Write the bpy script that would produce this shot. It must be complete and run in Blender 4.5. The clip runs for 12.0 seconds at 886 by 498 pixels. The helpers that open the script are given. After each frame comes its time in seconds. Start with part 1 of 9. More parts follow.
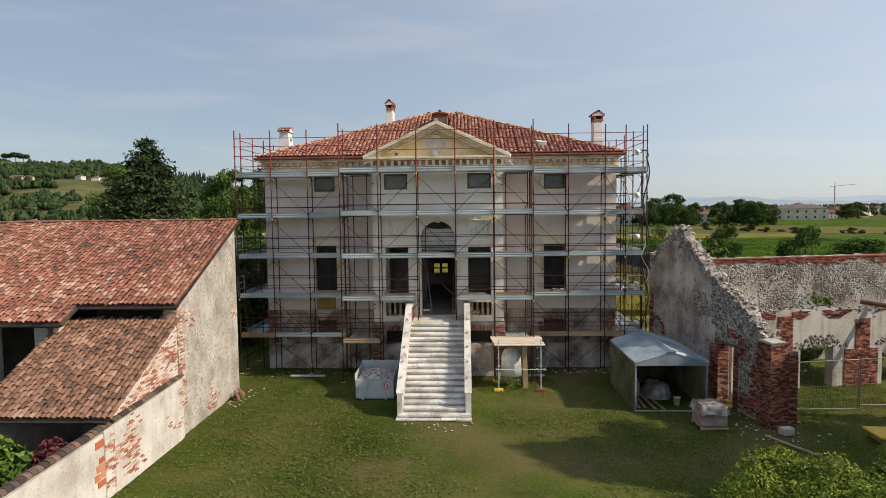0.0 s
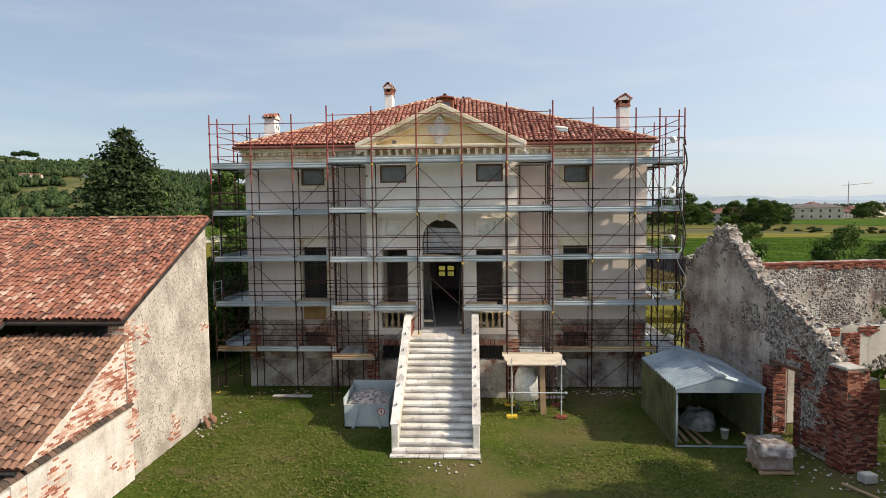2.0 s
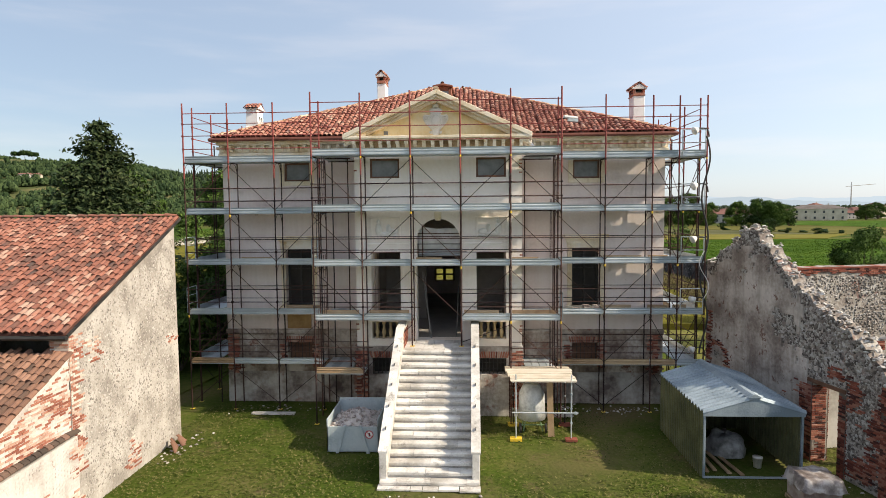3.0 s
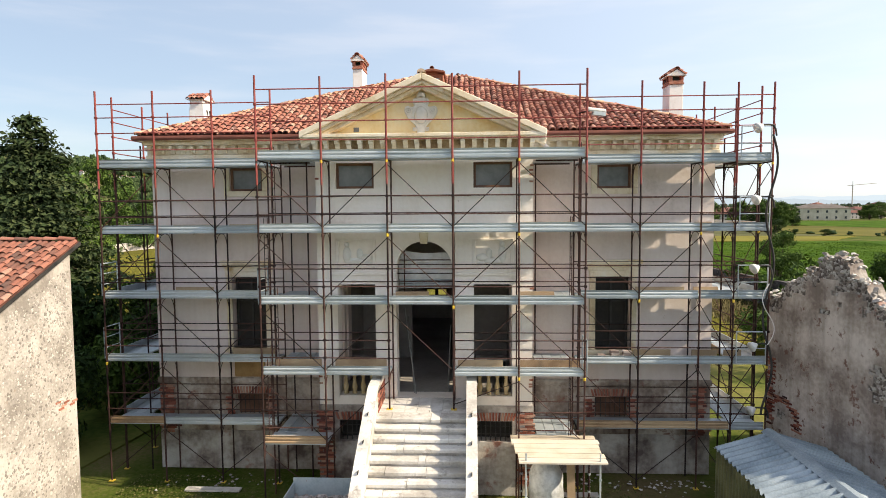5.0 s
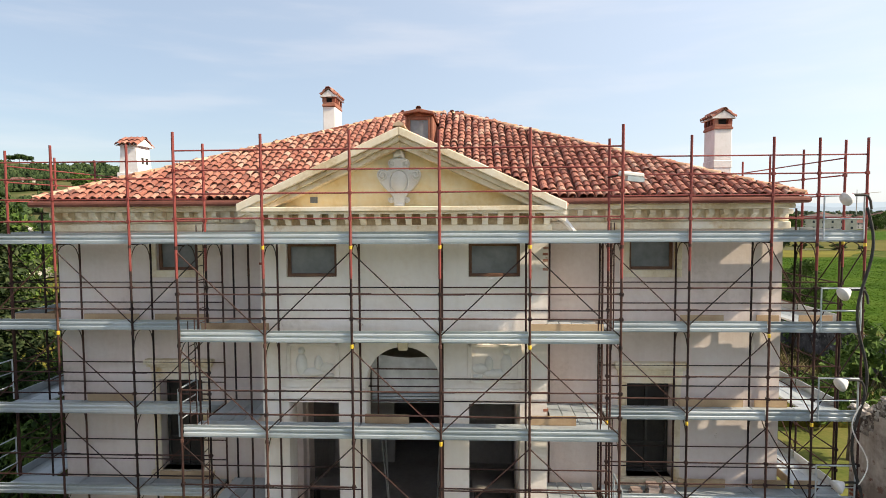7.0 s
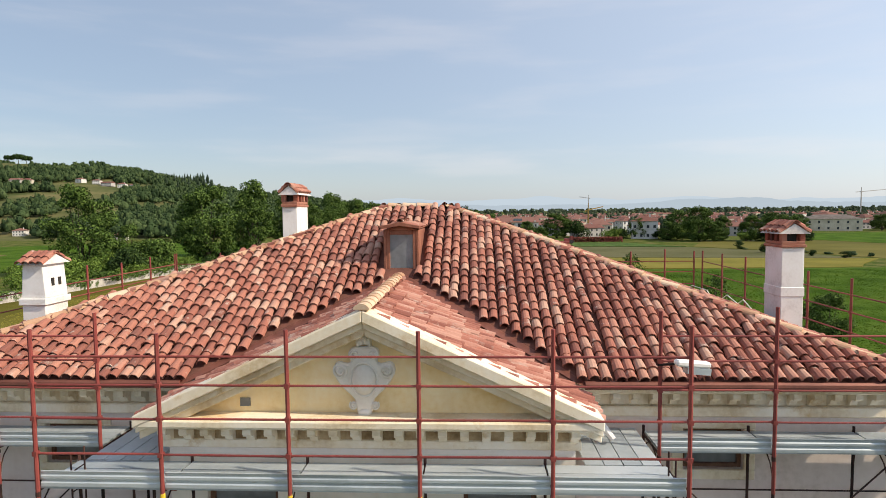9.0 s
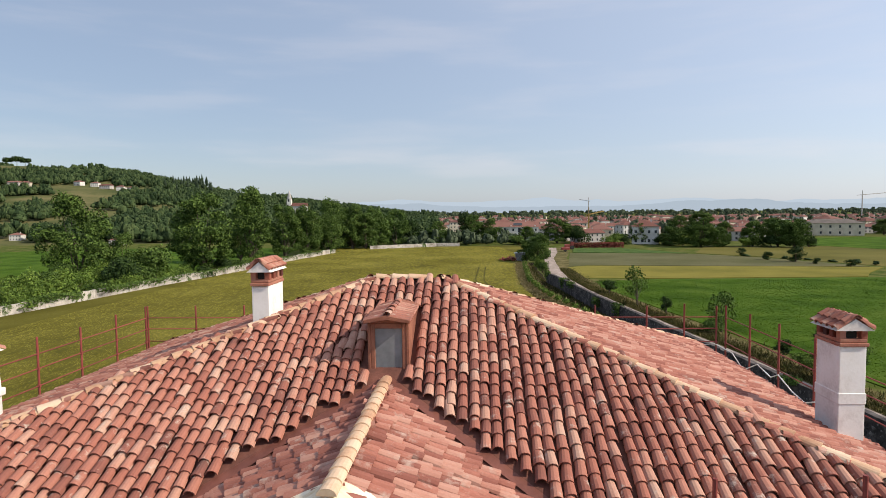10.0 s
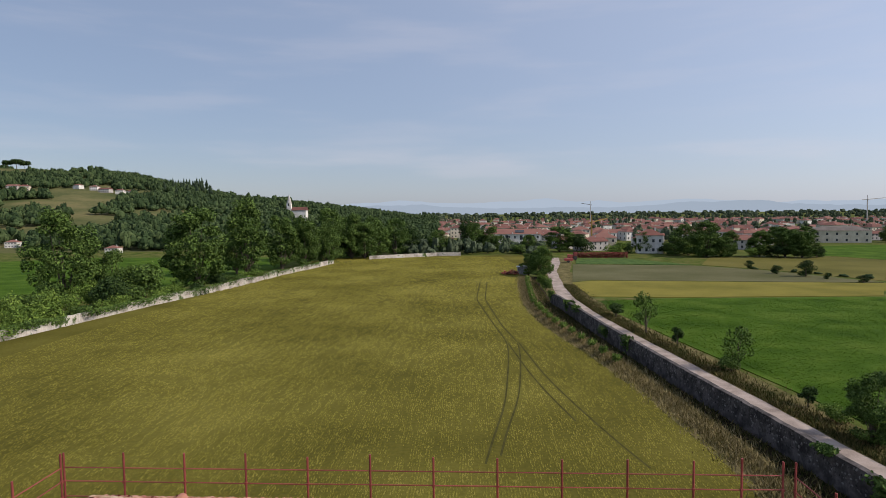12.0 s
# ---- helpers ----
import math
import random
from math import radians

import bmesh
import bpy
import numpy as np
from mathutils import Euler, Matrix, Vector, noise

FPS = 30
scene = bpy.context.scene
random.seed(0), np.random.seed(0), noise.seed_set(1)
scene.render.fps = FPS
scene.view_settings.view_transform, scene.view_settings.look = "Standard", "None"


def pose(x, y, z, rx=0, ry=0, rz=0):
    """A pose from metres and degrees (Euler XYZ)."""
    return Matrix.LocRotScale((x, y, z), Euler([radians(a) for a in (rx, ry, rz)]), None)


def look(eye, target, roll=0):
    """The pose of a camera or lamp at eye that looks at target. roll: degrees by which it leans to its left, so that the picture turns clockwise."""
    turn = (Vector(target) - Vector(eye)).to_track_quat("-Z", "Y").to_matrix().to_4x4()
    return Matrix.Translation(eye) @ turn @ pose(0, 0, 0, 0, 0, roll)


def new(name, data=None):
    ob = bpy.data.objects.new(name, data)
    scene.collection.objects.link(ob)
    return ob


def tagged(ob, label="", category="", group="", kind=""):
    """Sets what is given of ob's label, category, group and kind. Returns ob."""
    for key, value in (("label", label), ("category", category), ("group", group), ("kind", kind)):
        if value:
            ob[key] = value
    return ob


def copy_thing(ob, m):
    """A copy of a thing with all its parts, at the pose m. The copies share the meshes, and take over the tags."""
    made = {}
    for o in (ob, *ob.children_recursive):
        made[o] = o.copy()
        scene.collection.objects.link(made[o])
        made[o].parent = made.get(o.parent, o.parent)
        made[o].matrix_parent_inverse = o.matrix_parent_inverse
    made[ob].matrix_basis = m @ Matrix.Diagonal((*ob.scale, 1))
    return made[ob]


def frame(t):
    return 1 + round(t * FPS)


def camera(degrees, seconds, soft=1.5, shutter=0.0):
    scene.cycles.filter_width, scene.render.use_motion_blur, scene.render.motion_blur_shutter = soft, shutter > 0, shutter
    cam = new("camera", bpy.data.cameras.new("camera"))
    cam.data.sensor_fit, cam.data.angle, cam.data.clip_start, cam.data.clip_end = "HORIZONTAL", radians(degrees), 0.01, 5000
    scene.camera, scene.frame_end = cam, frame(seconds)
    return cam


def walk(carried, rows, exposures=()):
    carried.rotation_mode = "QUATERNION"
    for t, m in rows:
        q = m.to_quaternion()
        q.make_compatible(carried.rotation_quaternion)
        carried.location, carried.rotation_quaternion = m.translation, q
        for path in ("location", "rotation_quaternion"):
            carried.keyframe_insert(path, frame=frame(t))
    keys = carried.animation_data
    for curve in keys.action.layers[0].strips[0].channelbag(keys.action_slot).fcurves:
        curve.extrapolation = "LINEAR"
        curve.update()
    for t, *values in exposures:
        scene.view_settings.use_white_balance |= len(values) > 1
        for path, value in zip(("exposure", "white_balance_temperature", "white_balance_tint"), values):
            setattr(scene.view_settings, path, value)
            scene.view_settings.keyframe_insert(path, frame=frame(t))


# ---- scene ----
cam = camera(72.5, 12.0, soft=0.85)

PATH = [
    (0, (1.389, -30.8, 8.117), (1.316, -28.805, 7.989), -0.7),
    (0.5, (1.381, -30.086, 8.107), (1.309, -28.092, 7.979), -0.6),
    (1, (1.359, -29.156, 8.093), (1.274, -27.162, 7.964), -0.7),
    (1.5, (1.366, -28.106, 8.066), (1.265, -26.113, 7.935), -0.6),
    (2, (1.375, -26.943, 8.024), (1.277, -24.95, 7.892), -0.6),
    (2.5, (1.397, -25.789, 7.957), (1.298, -23.796, 7.828), -0.5),
    (3, (1.408, -24.492, 7.934), (1.308, -22.499, 7.804), -0.5),
    (5, (1.464, -19.204, 8.572), (1.37, -17.211, 8.435), -0.4),
    (5.5, (1.493, -17.989, 8.851), (1.399, -15.995, 8.726), -0.4),
    (6, (1.519, -16.822, 9.269), (1.426, -14.828, 9.151), -0.3),
    (6.5, (1.58, -15.782, 9.823), (1.483, -13.787, 9.709), -0.3),
    (8.5, (1.667, -11.715, 12.998), (1.571, -9.722, 12.865), -0.4),
    (9, (1.713, -10.694, 13.793), (1.612, -8.701, 13.663), -0.6),
    (9.5, (1.714, -9.606, 14.629), (1.614, -7.613, 14.501), -0.6),
    (10, (1.714, -8.478, 15.476), (1.614, -6.484, 15.35), -0.6),
    (10.5, (1.727, -7.352, 16.313), (1.625, -5.359, 16.187), -0.6),
    (11, (1.747, -6.214, 17.162), (1.645, -4.221, 17.037), -0.6),
    (11.5, (1.828, -5.068, 18.063), (1.724, -3.074, 17.938), -0.6),
    (12, (1.785, -3.803, 18.922), (1.681, -1.81, 18.798), -0.6),
]
walk(cam, [(t, look(eye, aim, roll)) for t, eye, aim, roll in PATH],
     exposures=[(0, 0.18, 7050, 10), (2.5, 0.54, 7050, 10), (5.5, 0.85, 7250, 10), (6.7, 0.8, 7250, 10), (8.5, 0.48, 7050, 10), (10.5, 0.25, 6700, 13), (12, 0.02, 6500, 15)])

# ---------------- light ----------------
SUN = Vector((2.5, -0.62, 1.95)).normalized()      # towards the sun: to the right, a little in front of the facade
world = bpy.data.worlds.new("sky")
scene.world = world
world.use_nodes = True
wn = world.node_tree.nodes
sky = wn.new("ShaderNodeTexSky")
sky.sky_type, sky.sun_disc = "NISHITA", False
sky.sun_elevation = math.asin(SUN.z)
sky.sun_rotation = math.atan2(SUN.x, SUN.y)
sky.altitude, sky.air_density, sky.dust_density, sky.ozone_density = 60, 1.0, 0.7, 2.0
links = world.node_tree.links
view = wn.new("ShaderNodeTexCoord")
aim = wn.new("ShaderNodeVectorMath")                  # 1 towards the sun, -1 away from it
aim.operation = "DOT_PRODUCT"
aim.inputs[1].default_value = SUN
links.new(view.outputs["Generated"], aim.inputs[0])
glow = wn.new("ShaderNodeMapRange")                   # summer haze scatters forwards: milky near the sun, bluer away from it
glow.interpolation_type = "SMOOTHSTEP"
for q, value in zip(("From Min", "From Max", "To Min", "To Max"), (-0.7, 0.85, 0.52, 1.1)):
    glow.inputs[q].default_value = value
links.new(aim.outputs["Value"], glow.inputs["Value"])
tone = wn.new("ShaderNodeMix")
tone.data_type = "RGBA"
tone.inputs["A"].default_value, tone.inputs["B"].default_value = (4.3, 6.2, 9.3, 1), (5.9, 6.8, 8.5, 1)
links.new(glow.outputs["Result"], tone.inputs["Factor"])
milk = wn.new("ShaderNodeVectorMath")
milk.operation = "SCALE"
links.new(tone.outputs["Result"], milk.inputs[0])
links.new(glow.outputs["Result"], milk.inputs["Scale"])
haze = wn.new("ShaderNodeMix")
haze.data_type = "RGBA"
haze.inputs["Factor"].default_value = 0.55
links.new(sky.outputs["Color"], haze.inputs["A"])
links.new(milk.outputs["Vector"], haze.inputs["B"])
stretch = wn.new("ShaderNodeMapping")                 # a thin bank of far cloud low over the plain
stretch.inputs["Scale"].default_value = (2.2, 2.2, 15.0)
links.new(view.outputs["Generated"], stretch.inputs["Vector"])
puff = wn.new("ShaderNodeTexNoise")
puff.inputs["Scale"].default_value, puff.inputs["Detail"].default_value = 1.5, 7.0
links.new(stretch.outputs["Vector"], puff.inputs["Vector"])
edge_ = wn.new("ShaderNodeMapRange")
edge_.interpolation_type = "SMOOTHSTEP"
for q, value in zip(("From Min", "From Max", "To Min", "To Max"), (0.46, 0.74, 0.0, 0.3)):
    edge_.inputs[q].default_value = value
links.new(puff.outputs["Fac"], edge_.inputs["Value"])
height = wn.new("ShaderNodeSeparateXYZ")
links.new(view.outputs["Generated"], height.inputs[0])
bank = wn.new("ShaderNodeValToRGB")                   # the bank lies 2 to 11 degrees above the horizon
for q, (place, level) in zip((bank.color_ramp.elements[0], bank.color_ramp.elements[1], bank.color_ramp.elements.new(0.11), bank.color_ramp.elements.new(0.15)), ((0.03, 0), (0.2, 0), (0.08, 1), (0.12, 0.45))):
    q.position, q.color = place, (level, level, level, 1)
links.new(height.outputs["Z"], bank.inputs["Fac"])
cover = wn.new("ShaderNodeMath")
cover.operation = "MULTIPLY"
links.new(edge_.outputs["Result"], cover.inputs[0])
links.new(bank.outputs["Color"], cover.inputs[1])
cloud = wn.new("ShaderNodeMix")
cloud.data_type = "RGBA"
cloud.inputs["B"].default_value = (6.6, 6.4, 6.7, 1)
links.new(cover.outputs[0], cloud.inputs["Factor"])
links.new(haze.outputs["Result"], cloud.inputs["A"])
wn["Background"].inputs["Strength"].default_value = 0.104
links.new(cloud.outputs["Result"], wn["Background"].inputs["Color"])
sun_lamp = new("sun", bpy.data.lights.new("sun", "SUN"))
sun_lamp.data.energy, sun_lamp.data.angle, sun_lamp.data.color = 4.0, radians(0.8), (1.0, 0.91, 0.77)
sun_lamp.matrix_world = look(SUN * 60, (0, 0, 0))

# ---------------- mesh building ----------------
class Build:
    """Collects vertices and faces of one mesh."""

    def __init__(self):
        self.v, self.f, self.m, self.count = [], [], [], 0

    def add(self, verts, faces, mat=0):
        k = self.count
        self.v.append(np.asarray(verts, float).reshape(-1, 3))
        self.count += len(self.v[-1])
        self.f.extend([tuple(i + k for i in f) for f in faces])
        self.m.extend([mat] * len(faces))
        return self

    def box(self, x0, x1, y0, y1, z0, z1, mat=0, m=None):
        v = np.array([(x, y, z) for z in (z0, z1) for y in (y0, y1) for x in (x0, x1)], float)
        if m is not None:
            v = np.array([m @ Vector(p) for p in v])
        return self.add(v, [(0, 2, 3, 1), (4, 5, 7, 6), (0, 1, 5, 4), (2, 6, 7, 3), (0, 4, 6, 2), (1, 3, 7, 5)], mat)

    def tube(self, a, b, r, n=8, r2=None, mat=0, caps=True):
        a, b = Vector(a), Vector(b)
        d = (b - a).normalized()
        s = d.orthogonal().normalized()
        t = d.cross(s)
        r2 = r if r2 is None else r2
        v = []
        for p, q in ((a, r), (b, r2)):
            for i in range(n):
                w = 2 * math.pi * i / n
                v.append(p + (s * math.cos(w) + t * math.sin(w)) * q)
        f = [(i, (i + 1) % n, n + (i + 1) % n, n + i) for i in range(n)]
        if caps:
            f += [tuple(range(n - 1, -1, -1)), tuple(range(n, 2 * n))]
        return self.add(v, f, mat)

    def pipe(self, pts, r, n=6, mat=0):
        """A bent tube through the points, in one piece."""
        p = [Vector(q) for q in pts]
        v, side = [], None
        for i, q in enumerate(p):
            a = (q - p[i - 1]).normalized() if i else None
            c = (p[i + 1] - q).normalized() if i < len(p) - 1 else None
            d = ((a or c) + (c or a)).normalized()
            side = d.orthogonal().normalized() if side is None else (side - d * side.dot(d)).normalized()
            t = d.cross(side)
            stretch = 1.0 / max(0.5, d.dot(c or a))
            v += [q + (side * math.cos(2 * math.pi * j / n) + t * math.sin(2 * math.pi * j / n)) * r * min(stretch, 1.4) for j in range(n)]
        f = [(i * n + j, i * n + (j + 1) % n, (i + 1) * n + (j + 1) % n, (i + 1) * n + j) for i in range(len(p) - 1) for j in range(n)]
        f += [tuple(range(n - 1, -1, -1)), tuple(range((len(p) - 1) * n, len(p) * n))]
        return self.add(v, f, mat)

    def prism(self, poly, axis, lo, hi, mat=0, m=None):
        """A polygon in the plane across axis, pushed from lo to hi. poly: (u, w) with the other two axes in order."""
        n, v = len(poly), []
        for c in (lo, hi):
            for u, w in poly:
                v.append({"x": (c, u, w), "y": (u, c, w), "z": (u, w, c)}[axis])
        if m is not None:
            v = [m @ Vector(p) for p in v]
        f = [(i, (i + 1) % n, n + (i + 1) % n, n + i) for i in range(n)] + [tuple(range(n - 1, -1, -1)), tuple(range(n, 2 * n))]
        return self.add(v, f, mat)

    def lathe(self, profile, n=12, centre=(0, 0, 0), mat=0, squash=1.0):
        v, f, k = [], [], len(profile)
        for i in range(n):
            w = 2 * math.pi * i / n
            for r, z in profile:
                v.append((centre[0] + r * math.cos(w), centre[1] + r * math.sin(w) * squash, centre[2] + z))
        for i in range(n):
            j = (i + 1) % n
            for q in range(k - 1):
                f.append((i * k + q, j * k + q, j * k + q + 1, i * k + q + 1))
        f += [tuple(i * k for i in range(n - 1, -1, -1)), tuple(i * k + k - 1 for i in range(n))]
        return self.add(v, f, mat)

    def many(self, verts, faces, frames, mat=0):
        """verts (n, 3) laid at frames (k, 3, 4): many alike pieces at once."""
        verts, frames = np.asarray(verts, float), np.asarray(frames, float)
        if not len(frames):
            return self
        w = np.einsum("kij,nj->kni", frames[:, :, :3], verts) + frames[:, None, :, 3]
        n = len(verts)
        fs = [tuple(i + n * q for i in f) for q in range(len(frames)) for f in faces]
        return self.add(w.reshape(-1, 3), fs, mat)

    def mesh(self, name, mats, smooth=False, fix=True):
        me = bpy.data.meshes.new(name)
        v = np.concatenate(self.v) if self.v else np.zeros((0, 3))
        me.from_pydata(v.tolist(), [], self.f)
        for m in mats if isinstance(mats, (list, tuple)) else [mats]:
            me.materials.append(m)
        if any(self.m):
            me.polygons.foreach_set("material_index", self.m)
        if fix and len(self.f) < 60000:
            bm = bmesh.new()
            bm.from_mesh(me)
            bmesh.ops.recalc_face_normals(bm, faces=bm.faces)
            bm.to_mesh(me)
            bm.free()
        if smooth:
            me.polygons.foreach_set("use_smooth", [True] * len(me.polygons))
        me.update()
        return me


def broken_wall(segments, axis, lo, hi, m):
    """One continuous wall of (a, c, foot, top at a, top at c) stretches, pushed from lo to hi, with jambs where the foot steps."""
    b = Build()

    def at(u, q, z):
        return m @ Vector((q, u, z) if axis == "x" else (u, q, z))

    def quad(*pts):
        b.add(pts, [tuple(range(len(pts)))])

    last = None
    for a, c, foot, za, zc in segments:
        for q in (lo, hi):
            quad(at(a, q, foot), at(c, q, foot), at(c, q, zc), at(a, q, za))
        quad(at(a, lo, za), at(c, lo, zc), at(c, hi, zc), at(a, hi, za))
        quad(at(a, lo, foot), at(a, hi, foot), at(c, hi, foot), at(c, lo, foot))
        z0 = za if last is None else last
        if abs(z0 - foot) > 1e-4:
            quad(at(a, lo, min(z0, foot)), at(a, hi, min(z0, foot)), at(a, hi, max(z0, foot)), at(a, lo, max(z0, foot)))
        last = foot
    quad(at(c, lo, foot), at(c, hi, foot), at(c, hi, zc), at(c, lo, zc))
    me = b.mesh("broken_wall", [], fix=False)
    bm = bmesh.new()
    bm.from_mesh(me)
    bmesh.ops.remove_doubles(bm, verts=bm.verts, dist=0.0005)
    bmesh.ops.recalc_face_normals(bm, faces=bm.faces)
    bm.to_mesh(me)
    bm.free()
    return me


def thing(name, at, label, category, group="", kind=""):
    ob = new(name)
    ob.empty_display_size = 0.3
    ob.location = at
    return tagged(ob, label, category, group, kind)


def origin_of(ob):
    p = Vector(ob.location)
    while ob.parent:
        ob = ob.parent
        p = Vector(ob.location) if ob.type == "EMPTY" else p
    return p


def part(name, build, material, parent, label="", m=None, smooth=False, kind="", bevel=0.0):
    """One mesh under a thing or under a part. Its vertices are in world places, or at m."""
    me = build if isinstance(build, bpy.types.Mesh) else build.mesh(name, material, smooth)
    ob = new(name, me)
    ob.parent = parent
    if parent.parent is None:
        ob.matrix_parent_inverse = Matrix.Translation(-Vector(parent.location))
    else:
        ob.matrix_parent_inverse = parent.matrix_basis.inverted()
    if m is not None:
        ob.matrix_basis = m
    if bevel:
        mod = ob.modifiers.new("bevel", "BEVEL")
        mod.width, mod.segments, mod.limit_method = bevel, 1, "ANGLE"
    return tagged(ob, label, kind=kind)


def solid(name, build, material, label, category, kind="structure", smooth=False, group="", bevel=0.0):
    """A top-level thing that is one mesh."""
    ob = new(name, build.mesh(name, material, smooth))
    if bevel:
        mod = ob.modifiers.new("bevel", "BEVEL")
        mod.width, mod.segments, mod.limit_method = bevel, 1, "ANGLE"
    return tagged(ob, label, category, group, kind)


def along(a, b):
    """A pose whose z runs from a to b."""
    a, b = Vector(a), Vector(b)
    return Matrix.Translation(a) @ (b - a).to_track_quat("Z", "Y").to_matrix().to_4x4()


TUBES = {}


def tube_mesh(length, r, mat, n=7):
    key = (round(length, 2), r, mat.name)
    if key not in TUBES:
        TUBES[key] = Build().tube((0, 0, 0), (0, 0, key[0]), r, n).mesh("tube", mat, fix=False)
    return TUBES[key]


def pole(name, a, b, r, mat, parent):
    return part(name, tube_mesh((Vector(b) - Vector(a)).length, r, mat), None, parent, m=along(a, b))


def holed(b, x0, x1, z0, z1, y0, y1, holes, mat=0, axis="y"):
    """A wall across y from y0 to y1 with rectangular holes (x0, x1, z0, z1) through it. axis 'x': x and y change places."""
    xs = sorted({x0, x1, *[h[0] for h in holes], *[h[1] for h in holes]})
    zs = sorted({z0, z1, *[h[2] for h in holes], *[h[3] for h in holes]})
    xs, zs = [x for x in xs if x0 <= x <= x1], [z for z in zs if z0 <= z <= z1]

    def full(i, j):
        if not (0 <= i < len(xs) - 1 and 0 <= j < len(zs) - 1):
            return False
        x, z = (xs[i] + xs[i + 1]) / 2, (zs[j] + zs[j + 1]) / 2
        return not any(h[0] < x < h[1] and h[2] < z < h[3] for h in holes)

    def put(pts, face):
        b.add([(p[1], p[0], p[2]) for p in pts] if axis == "x" else pts, [face], mat)

    for i in range(len(xs) - 1):
        for j in range(len(zs) - 1):
            if not full(i, j):
                continue
            a, c, d, e = xs[i], xs[i + 1], zs[j], zs[j + 1]
            for y, face in ((y0, (0, 1, 2, 3)), (y1, (3, 2, 1, 0))):
                put([(a, y, d), (c, y, d), (c, y, e), (a, y, e)], face)
            if not full(i - 1, j):
                put([(a, y0, d), (a, y1, d), (a, y1, e), (a, y0, e)], (3, 2, 1, 0))
            if not full(i + 1, j):
                put([(c, y0, d), (c, y1, d), (c, y1, e), (c, y0, e)], (0, 1, 2, 3))
            if not full(i, j - 1):
                put([(a, y0, d), (c, y0, d), (c, y1, d), (a, y1, d)], (3, 2, 1, 0))
            if not full(i, j + 1):
                put([(a, y0, e), (c, y0, e), (c, y1, e), (a, y1, e)], (0, 1, 2, 3))
    return b


